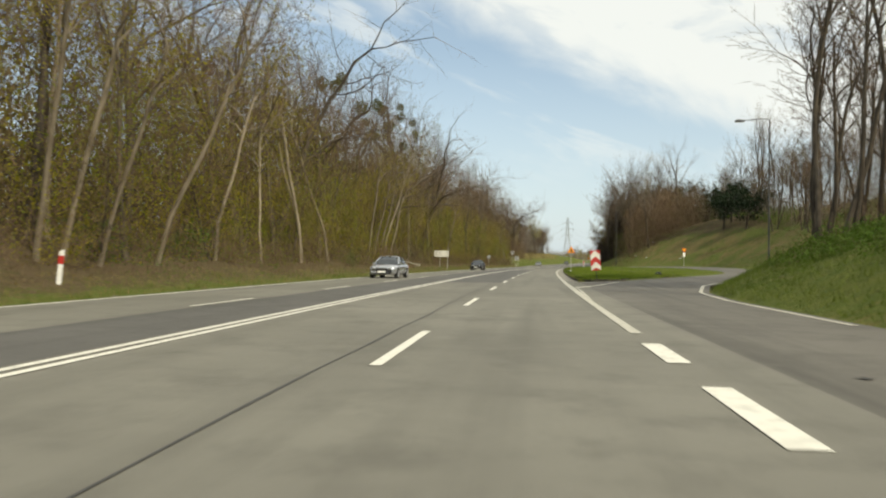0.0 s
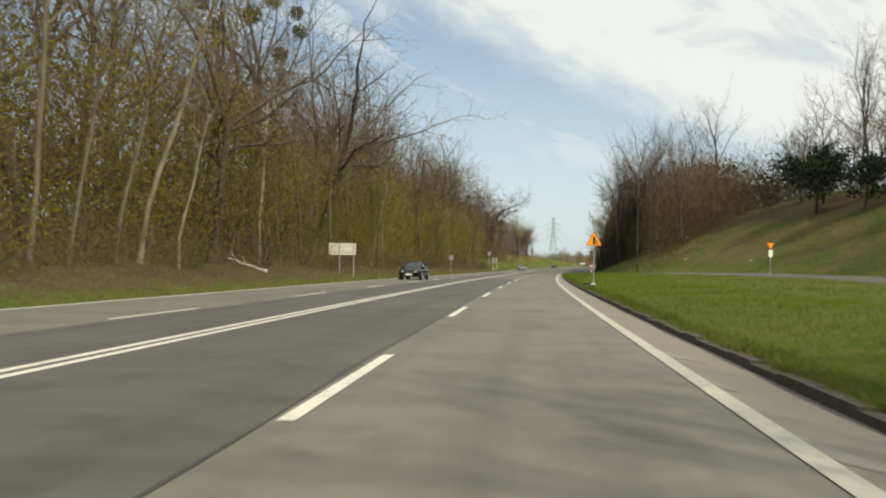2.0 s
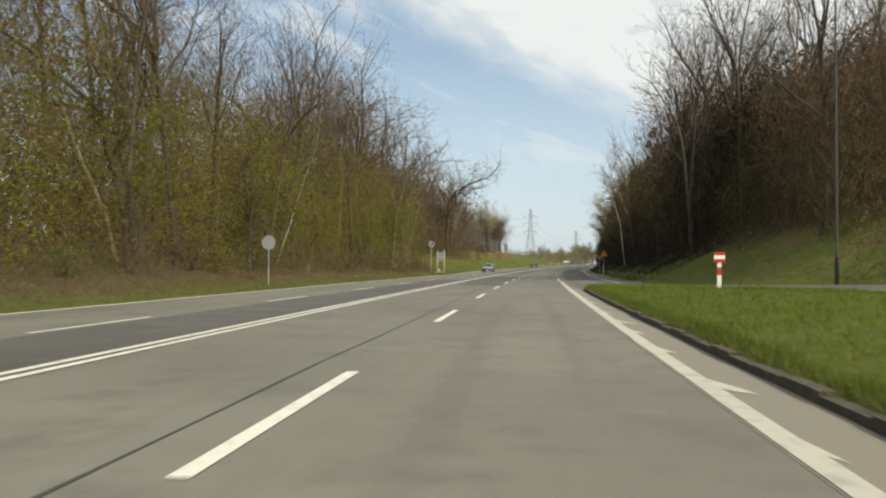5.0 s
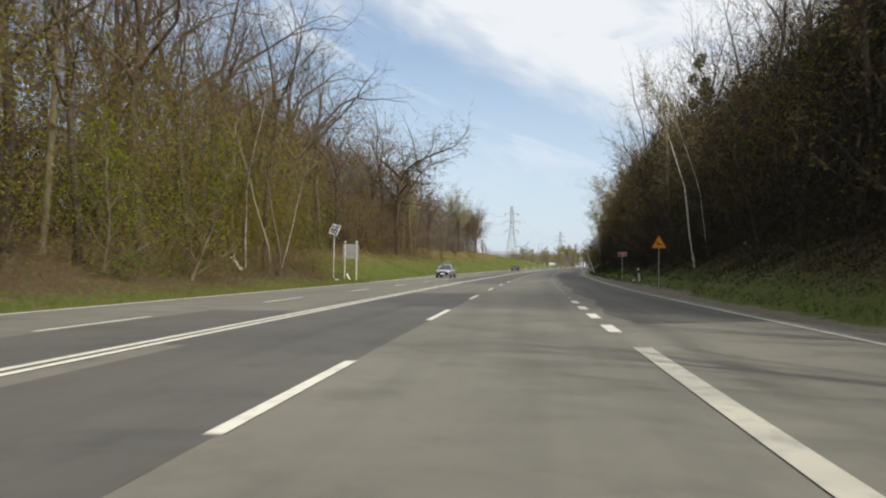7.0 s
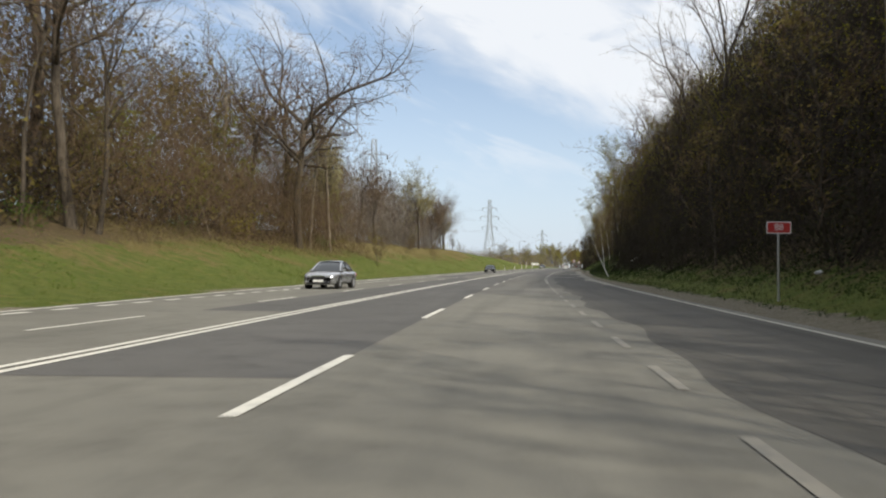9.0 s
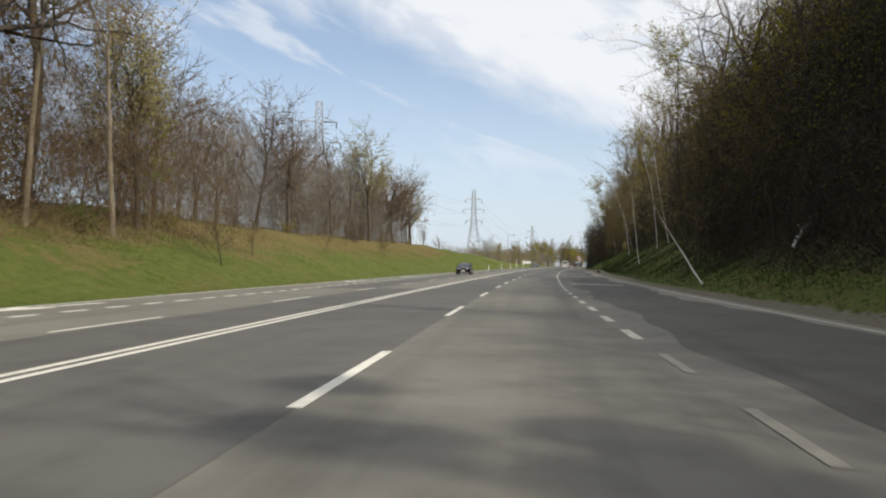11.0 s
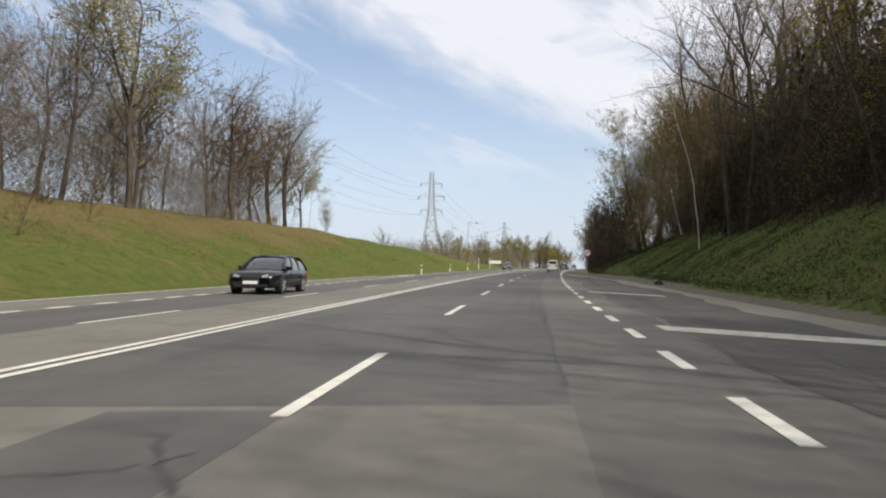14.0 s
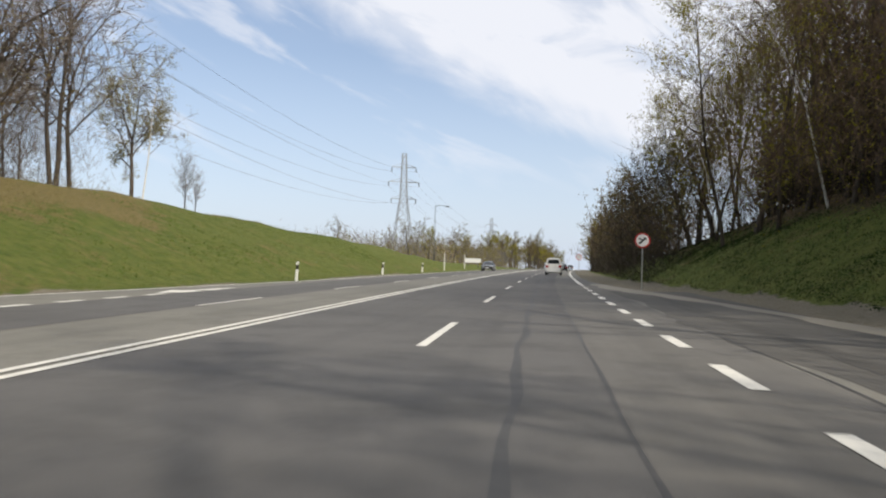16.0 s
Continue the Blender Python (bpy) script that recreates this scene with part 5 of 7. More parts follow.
PINE = build_pine()
for s, l, k in ((164, 29, 1.0), (168, 31, 0.9), (172, 33, 1.0), (160, 33, 0.8), (176, 31, 0.9), (156, 31, 0.85)):
    plant(PINE, s, l, k, s * 11, (0, 0), "pines on the hill")


# ---- undergrowth and back of the woods: brush that nobody could count ----
def brush(name, label, seed, s0, s1, l0, l1, low, high, clumps, per_clump, leaf_share, twigmat, leafmat, size=(0.7, 1.7), width=0.017, leaf=0.19, open_air=None):
    """Clumps of twigs and leaves; with open_air they keep to drifts and leave gaps between."""
    rng = np.random.default_rng(seed)
    cs, cl = rng.uniform(s0, s1, clumps), l0 + (l1 - l0) * rng.random(clumps)
    ch = low + (high - low) * rng.random(clumps) ** 1.25
    if open_air is not None:
        drift = np.sin(cs * 0.47 + 1.4 * np.sin(ch * 0.45 + seed)) + np.sin(ch * 0.85 + cs * 0.19 + seed * 2) + np.sin(cs * 0.21 - ch * 0.55 + cl * 0.4 + seed * 3)
        keep = drift > open_air
        cs, cl, ch = cs[keep], cl[keep], ch[keep]
        clumps = len(cs)
    n = clumps * per_clump
    S = np.repeat(cs, per_clump) + rng.normal(0, 1.3, n)
    L = np.repeat(cl, per_clump) + rng.normal(0, 1.0, n)
    edge = l0 if abs(l0) < abs(l1) else l1
    L = np.where(np.abs(L) < abs(edge), 2 * edge - L, L)
    Hh = np.maximum(np.repeat(ch, per_clump) + rng.normal(0, min(1.1, 0.3 * high), n), 0.02)
    X, Y, Z = place(S, L, land(S, L) + Hh)
    P = np.stack([X, Y, Z], 1)
    is_leaf = rng.random(n) < leaf_share
    D = rng.normal(0, 1, (n, 3)); D[:, 2] = np.abs(D[:, 2]) * 1.1 + 0.5
    D /= np.linalg.norm(D, axis=1, keepdims=True)
    B = np.cross(D, rng.normal(0, 1, (n, 3))); B /= np.linalg.norm(B, axis=1, keepdims=True)
    top = thing(name, Matrix(), label, "undergrowth", kind="stuff")
    tw = ~is_leaf
    ln = rng.uniform(*size, tw.sum())[:, None]
    a, b, c = P[tw] - B[tw] * width, P[tw] + B[tw] * width, P[tw] + D[tw] * ln
    V = np.concatenate([a, b, c]); m = tw.sum(); i = np.arange(m)
    me = bpy.data.meshes.new("brushwood")
    me.from_pydata(V.tolist(), [], np.stack([i, i + m, i + 2 * m], 1).tolist())
    me.materials.append(twigmat)
    part("brushwood", me, None, top)
    lf = is_leaf
    R = rng.normal(0, 1, (lf.sum(), 3)); R /= np.linalg.norm(R, axis=1, keepdims=True)
    Q = np.cross(R, B[lf]); Q /= np.linalg.norm(Q, axis=1, keepdims=True) + 1e-6
    w = (leaf * rng.uniform(0.5, 1.3, lf.sum()))[:, None]
    p = P[lf]
    V = np.concatenate([p - R * w * 0.6, p + Q * w * 0.36 + R * w * 0.3, p - Q * w * 0.36 + R * w * 0.3]); m = lf.sum(); i = np.arange(m)
    me = bpy.data.meshes.new("foliage")
    me.from_pydata(V.tolist(), [], np.stack([i, i + m, i + 2 * m], 1).tolist())
    me.materials.append(leafmat)
    part("foliage", me, None, top)


brush("undergrowth", "olive leafing understorey at the wood's edge", 1, 14, 258, -16, -21, 0.8, 10.5, 3700, 90, 0.88, TWIG, LEAF_OLIVE, leaf=0.105, width=0.011, open_air=-0.2)
brush("undergrowth", "green leafing understorey at the wood's edge", 25, 14, 258, -15.8, -20, 0.5, 8.0, 3000, 80, 0.9, TWIG, LEAF, leaf=0.10, width=0.011, open_air=0.0)
brush("undergrowth", "brown budding understorey inside the wood", 20, 14, 262, -17.5, -25, 0.2, 11.0, 3000, 44, 0.5, TWIG, LEAF_BROWN, leaf=0.13, width=0.012, open_air=-0.2)
# inner twigs use the shade-darkened colour so the wood's interior turns dark
brush("undergrowth", "brown undergrowth deep inside the wood", 2, 14, 330, -24, -34, 0.2, 14, 2800, 28, 0.5, SHADE_TWIG, LEAF_BROWN, (0.9, 2.2), 0.024, 0.34)
brush("undergrowth", "tangled brush at the back of the wood", 3, 14, 345, -34, -44, 0.2, 17, 2300, 26, 0.55, SHADE_TWIG, LEAF_BROWN, (1.2, 2.6), 0.036, 0.52)
brush("undergrowth", "deep wood far behind the road", 18, 5, 350, -44, -60, 0.0, 18, 1600, 24, 0.45, SHADE_TWIG, LEAF_BROWN, (1.5, 3.5), 0.06, 0.55)
brush("undergrowth", "low brown brush on the wood's edge", 4, 14, 258, -13.9, -17.5, 0.0, 1.5, 1500, 34, 0.4, TWIG, LEAF_BROWN, (0.3, 0.9), 0.007, 0.07)
brush("undergrowth", "low green weeds on the wood's edge", 26, 14, 258, -13.6, -17.5, 0.0, 1.2, 1500, 36, 0.8, TWIG, LEAF_BUSH, (0.3, 0.7), 0.006, 0.07, open_air=0.4)
brush("undergrowth", "twiggy treetops of the near wood", 13, 14, 262, -18, -34, 5, 17.5, 5000, 30, 0.34, TWIG, LEAF_OLIVE, (0.7, 2.0), 0.014, 0.09, open_air=-0.3)
brush("undergrowth", "twiggy treetops above the grass bank", 14, 258, 345, -25, -36, 3, 13.5, 2000, 30, 0.25, TWIG, LEAF_BROWN, (0.7, 2.0), 0.014, 0.10)
brush("undergrowth", "reddish budding twigs above the grass bank", 34, 285, 345, -20.5, -26, 0.2, 6.0, 700, 40, 0.45, TWIG, LEAF_BROWN, (0.6, 1.5), 0.010, 0.08)
brush("undergrowth", "twiggy treetops along the bank's crest", 15, 345, 426, -28.5, -38, 3, 10.5, 1700, 30, 0.2, TWIG_GREY, LEAF_BROWN, (0.7, 1.8), 0.013, 0.09)
brush("undergrowth", "brush under the trees on the bank's crest", 8, 345, 448, -28.5, -38, 0.2, 5.0, 2000, 32, 0.45, TWIG_GREY, LEAF_BROWN, (0.8, 1.8), 0.014, 0.12)
brush("undergrowth", "leafing treetops of the shaded wood", 16, 214, 368, 12.5, 22, 4, 11.5, 4600, 36, 0.45, SHADE_TWIG, LEAF_OLIVE, (0.8, 2.0), 0.020, 0.12, open_air=-0.4)
# inner crowns and canopy, added behind the front brush to block the sun
brush("undergrowth", "dense inner crowns added to shade the bank and lane", 44, 204, 352, 14.5, 19.5, 3.0, 9.0, 1900, 28, 0.85, SHADE_TWIG, LEAF_SHADE, (0.9, 1.8), 0.02, 0.38)
brush("undergrowth", "dense inner canopy added to shade the bank", 38, 216, 352, 18.5, 30, 3.0, 9.5, 2700, 28, 0.8, SHADE_TWIG, LEAF_SHADE, (0.9, 2.0), 0.02, 0.5)
# brush at the wood's beginning, thickened to shade the road
brush("undergrowth", "brown canopy where the shaded wood begins", 40, 188, 216, 14.5, 24, 2.0, 9.0, 1000, 30, 0.30, TWIG, LEAF_BROWN, (0.8, 1.8), 0.016, 0.12)
# high crowns added as sun blockers for the right lane
brush("undergrowth", "high leafing crowns added to shade the road", 45, 284, 350, 14, 19, 7.5, 13.0, 1200, 56, 0.7, SHADE_TWIG, LEAF_OLIVE, (0.8, 1.6), 0.02, 0.13)
# rear canopy added to keep the sun off the bank
brush("undergrowth", "canopy added behind the wood to shade the bank", 39, 352, 480, 18, 32, 2.5, 7.5, 2300, 28, 0.8, SHADE_TWIG, LEAF_SHADE, (0.9, 2.0), 0.02, 0.5)
brush("undergrowth", "open twiggy treetops of the shaded wood", 35, 368, 420, 15, 26, 2, 7.0, 600, 34, 0.4, TWIG, LEAF_OLIVE, (0.8, 2.0), 0.014, 0.10, open_air=-0.2)
brush("undergrowth", "open twiggy treetops at the end of the shaded wood", 27, 420, 472, 17, 27, 4, 12, 900, 32, 0.35, SHADE_TWIG, LEAF_OLIVE, (0.8, 2.0), 0.014, 0.10, open_air=0.0)
# brush on the shaded side, its shade painted into twig and leaf colour
brush("undergrowth", "low brush at the bank's foot with shade in its dark colour", 17, 207, 345, 9.4, 12, 0.0, 4.5, 1300, 44, 0.5, SHADE_TWIG, LEAF_SHADE, (0.5, 1.4), 0.010, 0.10)
brush("undergrowth", "dense brush on the bank with shade in its dark colour", 5, 206, 352, 11.5, 17, 0.2, 8.5, 2500, 50, 0.5, SHADE_TWIG, LEAF_SHADE, width=0.014, leaf=0.12)
brush("undergrowth", "brush above the bank's grass with shade in its dark colour", 47, 350, 428, 14.2, 19, 0.2, 7.0, 1200, 50, 0.5, SHADE_TWIG, LEAF_SHADE, width=0.014, leaf=0.12)
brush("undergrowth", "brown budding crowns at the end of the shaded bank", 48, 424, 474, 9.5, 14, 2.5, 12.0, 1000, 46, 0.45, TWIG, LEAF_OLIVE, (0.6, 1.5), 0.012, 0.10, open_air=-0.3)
brush("undergrowth", "dense brush deep in the wood with shade in its dark colour", 6, 208, 478, 17, 27, 0.2, 11.0, 2600, 28, 0.6, SHADE_TWIG, LEAF_SHADE, (0.9, 2.2), 0.026, 0.42)
brush("undergrowth", "olive leafing shrubs over the shaded bank", 36, 206, 352, 10.5, 15, 1.5, 8.0, 1150, 60, 0.7, TWIG, LEAF_OLIVE, (0.5, 1.3), 0.010, 0.09, open_air=0.4)
brush("undergrowth", "olive leafing shrubs above the bank's grass", 49, 350, 470, 13.8, 18, 1.0, 7.0, 900, 60, 0.7, TWIG, LEAF_OLIVE, (0.5, 1.3), 0.010, 0.09, open_air=0.3)
brush("undergrowth", "dark brush under the trees at the end of the bank", 28, 425, 480, 14.5, 24, 0.2, 6.5, 1100, 36, 0.5, SHADE_TWIG, LEAF_SHADE, (0.7, 1.8), 0.015, 0.15)
brush("undergrowth", "grey twigs behind the last trees of the crest", 29, 440, 458, -31, -42, 0.2, 7.0, 300, 28, 0.15, TWIG_GREY, LEAF_BROWN, (0.8, 1.8), 0.012, 0.09)
brush("undergrowth", "low tangle under the trees above the grass bank", 30, 240, 345, -25, -40, 0.0, 4.5, 1300, 28, 0.4, SHADE_TWIG, LEAF_BROWN, (0.8, 2.0), 0.018, 0.18)
# backing brush, added to close sky gaps, with shade in its dark twigs
brush("undergrowth", "dark backing brush added to close gaps in the near wood", 32, 10, 350, -60, -72, 0.0, 13, 1700, 20, 0.7, SHADE_TWIG, LEAF_BROWN, (2.0, 4.0), 0.1, 1.0)
brush("undergrowth", "dark backing brush added to close gaps in the shaded wood", 33, 214, 480, 38, 50, 0.0, 9, 1200, 20, 0.7, SHADE_TWIG, LEAF_SHADE, (2.0, 4.0), 0.1, 0.9)
brush("undergrowth", "tangled brush at the back of the shaded wood", 7, 212, 480, 27, 40, 0.2, 11, 1000, 28, 0.6, SHADE_TWIG, LEAF_SHADE, (1.2, 2.6), 0.03, 0.6)
brush("undergrowth", "dark brush close to the road beyond the bend", 21, 458, 600, 5.6, 12, 0.0, 8.5, 1500, 40, 0.5, SHADE_TWIG, LEAF_SHADE, (0.8, 2.0), 0.016, 0.16)
brush("undergrowth", "brush on the corner bank", 9, 18, 78, 15, 32, 0.2, 8.0, 650, 34, 0.25, TWIG, LEAF_BROWN, (0.8, 1.8), 0.014, 0.13)
brush("undergrowth", "low leafy weeds on the corner bank", 22, 26, 59, 9.4, 14, 0.0, 0.4, 900, 34, 0.9, TWIG, LEAF_BUSH, (0.2, 0.4), 0.006, 0.10)
# low bank cover, its leaves coloured dark to stand for shade
brush("undergrowth", "low leaves on the bank with shade put into their dark colour", 23, 205, 470, 8.6, 13, 0.0, 0.15, 2600, 30, 0.95, SHADE_TWIG, BANK_SHADE, (0.2, 0.4), 0.006, 0.07)
brush("undergrowth", "twiggy brown brush where the hill meets the shaded wood", 24, 184, 212, 15, 30, 0.2, 8.0, 800, 40, 0.4, TWIG, LEAF_BROWN, (0.7, 1.7), 0.012, 0.10)
brush("undergrowth", "green brush at the end of the hill", 37, 178, 208, 12.5, 19, 0.2, 5.0, 700, 50, 0.7, TWIG, LEAF_BUSH, (0.6, 1.4), 0.010, 0.09, open_air=0.0)
brush("undergrowth", "brush among the hill trees", 10, 110, 205, 34, 56, 0.1, 3.2, 800, 34, 0.35, TWIG_GREY, LEAF_BROWN, (0.7, 1.6), 0.014, 0.12)
brush("undergrowth", "dark green ivy along the brow of the hill", 46, 118, 200, 33, 38, 0.0, 0.7, 900, 30, 0.9, TWIG, LEAF_BUSH, (0.3, 0.6), 0.008, 0.12, open_air=-0.6)
brush("undergrowth", "brush along the far road", 11, 520, 900, 9, 22, 0.2, 8.0, 800, 26, 0.5, TWIG, LEAF_BROWN, (1.2, 2.6), 0.05, 0.5)
brush("undergrowth", "far hedges beside the road", 12, 560, 760, -60, -22, 0.2, 5.5, 1500, 30, 0.45, TWIG_GREY, LEAF_OLIVE, (1.2, 2.4), 0.035, 0.32)


brush("undergrowth", "green weed tussocks on the grass bank", 41, 258, 478, -14.6, -24, 0.0, 0.18, 900, 30, 0.95, TWIG, LEAF_BUSH, (0.1, 0.3), 0.006, 0.09, open_air=0.5)
brush("undergrowth", "straw and dead stalks on the upper grass bank", 42, 262, 446, -20, -29, 0.0, 0.45, 1300, 30, 0.25, GRASS_DRY, GRASS_DRY, (0.2, 0.6), 0.008, 0.09, open_air=0.2)
brush("undergrowth", "green and brown weeds on the hillside", 43, 112, 200, 22, 40, 0.0, 0.5, 900, 30, 0.7, TWIG, LEAF_BUSH, (0.2, 0.6), 0.008, 0.10, open_air=0.5)


# ---- grass ----
def grass(name, label, seed, count, s0, s1, l0, l1, tall, material, keep=None):
    """Tufts of blades scattered over a stretch of ground."""
    rng = np.random.default_rng(seed)
    S = rng.uniform(s0, s1, count)
    a = l0(S) if callable(l0) else np.full(count, float(l0))
    b = l1(S) if callable(l1) else np.full(count, float(l1))
    L = a + (b - a) * rng.random(count)
    h = land(S, L)
    if keep is not None:
        ok = keep(S, L)
        S, L, h = S[ok], L[ok], h[ok]
    n = len(S)
    V, Fc = [], []
    for k in range(3):
        X, Y, Z = place(S + rng.normal(0, 0.05, n), L + rng.normal(0, 0.05, n), h - 0.02)
        az, ht = rng.uniform(0, 6.28, n), tall * rng.uniform(0.5, 1.2, n)
        w = 0.004 + 0.022 * tall
        bend = rng.normal(0, 0.4, (2, n)) * ht
        base = np.stack([X, Y, Z], 1)
        side = np.stack([np.cos(az) * w, np.sin(az) * w, 0 * az], 1)
        V += [base - side, base + side, base + np.stack([bend[0], bend[1], ht], 1)]
    V = np.concatenate(V)
    i = np.arange(n)
    Fc = np.concatenate([np.stack([i + 3 * k * n, i + (3 * k + 1) * n, i + (3 * k + 2) * n], 1) for k in range(3)])
    me = bpy.data.meshes.new(name)
    me.from_pydata(V.tolist(), [], Fc.tolist())
    me.materials.append(material)
    tagged(new(name, me), label, "grass", kind="stuff")


def inner_edge(s):
    return np.interp(s, [p[0] for p in ISLAND], [p[1] for p in ISLAND]) - 0.15


grass("grass", "short green grass on the island", 21, 42000, 75.2, 186, lambda s: 2.7 + 0 * s, lambda s: np.minimum(inner_edge(s), 8.5), 0.11, GRASS_FRESH)
grass("grass", "short green grass on the island's far half", 22, 12000, 82, 175, lambda s: np.minimum(inner_edge(s), 8.5), inner_edge, 0.12, GRASS_FRESH)
grass("grass", "thick grass at the island's tip", 33, 4000, 74.8, 84, lambda s: 2.75 + 0 * s, inner_edge, 0.13, GRASS_FRESH)
grass("grass", "taller weeds scattered on the island", 34, 2500, 76, 180, lambda s: 2.8 + 0 * s, inner_edge, 0.24, GRASS)
grass("grass", "grass hanging over the island kerb", 31, 9000, 75.2, 186.5, 2.62, 2.95, 0.16, GRASS)
grass("grass", "dry tufts along the island kerb", 32, 3000, 75.2, 186.5, 2.58, 2.8, 0.13, GRASS_DRY)
grass("grass", "grass and weeds on the corner bank", 23, 9000, 24, 74, lambda s: toe_right(s), lambda s: toe_right(s) + 7, 0.24, GRASS, lambda s, l: (s < 70))
grass("grass", "rough grass on the hillside", 24, 9000, 112, 205, lambda s: toe_right(s), lambda s: toe_right(s) + 16, 0.18, GRASS_DRY)
grass("grass", "green grass on the hillside", 25, 13000, 112, 212, lambda s: toe_right(s), lambda s: toe_right(s) + 16, 0.16, GRASS)
grass("grass", "green grass on the long bank", 26, 26000, 252, 480, lambda s: -left_edge(s) - 14, lambda s: -left_edge(s) - 0.2, 0.13, GRASS, lambda s, l: dryness(s, l) < 0.6)
grass("grass", "dry yellow grass on the long bank", 27, 16000, 262, 470, lambda s: -left_edge(s) - 18, lambda s: -left_edge(s) - 2.5, 0.16, GRASS_DRY, lambda s, l: dryness(s, l) > 0.35)
grass("grass", "dry grass on the wood's edge", 28, 8000, 14, 258, lambda s: -left_edge(s) - 3, lambda s: -left_edge(s) - 0.1, 0.2, GRASS_DRY)
grass("grass", "green grass on the wood's edge", 29, 9000, 14, 258, lambda s: -left_edge(s) - 2.2, lambda s: -left_edge(s) - 0.1, 0.16, GRASS)
# blades take the shade-darkened bank colour, not the grass colour
grass("grass", "rank grass on the bank with shade put into its dark colour", 30, 26000, 205, 470, lambda s: toe_right(s) + 0.1, lambda s: toe_right(s) + 8.0, 0.2, BANK_SHADE)


# ---- signs, posts and lamps ----
def disc(r, n=24, cx=0.0, cz=0.0):
    return [(cx + r * math.cos(2 * math.pi * i / n), cz + r * math.sin(2 * math.pi * i / n)) for i in range(n)]


def pole(parent, x, z0, z1, r=0.03, material=None, y=0.035, name="pole"):
    g = Geo()
    g.tube([(x, y, z0), (x, y, z1)], [r, r], 10, True)
    return part(name, g, material or STEEL, parent, smooth=False)


def flat(name, outline, y0, y1, material, parent, label=""):
    g = Geo()
    g.prism(outline, y0, y1)
    return part(name, g, material, parent, label)


def triangle(side, grow=0.0, down=False):
    r = side / math.sqrt(3) + grow * 2
    pts = [(r * math.cos(radians(a)), r * math.sin(radians(a))) for a in ((90, 210, 330) if not down else (270, 30, 150))]
    return rounded(pts, 0.05 + max(0, grow))


def shift(outline, dx, dz):
    return [(x + dx, z + dz) for x, z in outline]


def ground_at(s, l):
    return float(land(s, l)[0])


def chevron_board():
    g0 = ground_at(74.7, 3.85)
    t = thing("chevron_board", at(74.7, 3.78, g0, 4) @ pose(0, 0, 0, 0, -5, 0), "red and white chevron board on a short post in grass", "road sign")
    flat("board", rounded([(-0.31, 0.57), (0.31, 0.57), (0.31, 1.83), (-0.31, 1.83)], 0.03), -0.004, 0.0, SIGN_RED, t, "red sheet board")
    for top in (1.815, 1.105):
        pts = [(-0.305, top - 0.27), (0, top), (0.305, top - 0.27), (0.305, max(0.575, top - 0.63)), (0, top - 0.37), (-0.305, max(0.575, top - 0.63))]
        flat("chevron", pts, -0.008, -0.0045, SIGN_CREAM, t, "dirty white chevron")
    pole(t, 0.0, -0.3, 1.75, 0.028, TRIM)
    part("bracket", box_geo(-0.05, 0.0, 1.5, 0.05, 0.03, 1.54), STEEL, t)


def box_geo(*b):
    g = Geo()
    g.box(*b)
    return g


def warning_triangle(s, l, base, bottom, side, label, symbol, group="warning signs"):
    """An orange triangle; base and bottom are heights over the road."""
    t = thing("warning_sign", at(s, l, base, 2), label, "road sign", group)
    c = bottom - base + side / math.sqrt(3) / 2
    flat("rim", shift(triangle(side), 0, c), -0.003, 0.0, SIGN_EDGE, t, "red rim")
    flat("face", shift(triangle(side * 0.86), 0, c), -0.0065, -0.0035, SIGN_ORANGE, t, "orange face")
    flat("back", shift(triangle(side * 0.98), 0, c), 0.001, 0.004, PLATE_BACK, t, "grey back sheet")
    for pts in symbol:
        flat("symbol", shift([(x * side, z * side) for x, z in pts], 0, c), -0.0095, -0.007, SIGN_BLACK, t, "black symbol")
    pole(t, 0.0, -0.4, c + side * 0.35, 0.03)


def delineator(s, l, h=1.0, tilt=(0, 0), label="white road marker post with a red band", head=False, band=None):
    t = thing("marker_post", at(s, l, ground_at(s, l)) @ pose(0, 0, 0, *tilt, 0), label, "marker post", "marker posts")
    g = Geo()
    g.prism(rounded([(-0.06, -0.3), (0.06, -0.3), (0.06, h), (-0.06, h - 0.06)], 0.015, 2), -0.035, 0.035)
    part("post", g, SIGN_WHITE, t)
    part("band", box_geo(-0.064, -0.039, h - 0.42, 0.064, 0.039, h - 0.18), band or SIGN_RED, t, "dark band" if band else "red band")
    if head:
        part("head", box_geo(-0.17, -0.05, h - 0.02, 0.17, -0.037, h + 0.3), SIGN_RED, t, "red and white head plate")
        part("stripe", box_geo(-0.17, -0.054, h + 0.08, 0.17, -0.0505, h + 0.2), SIGN_WHITE, t, "white stripe")


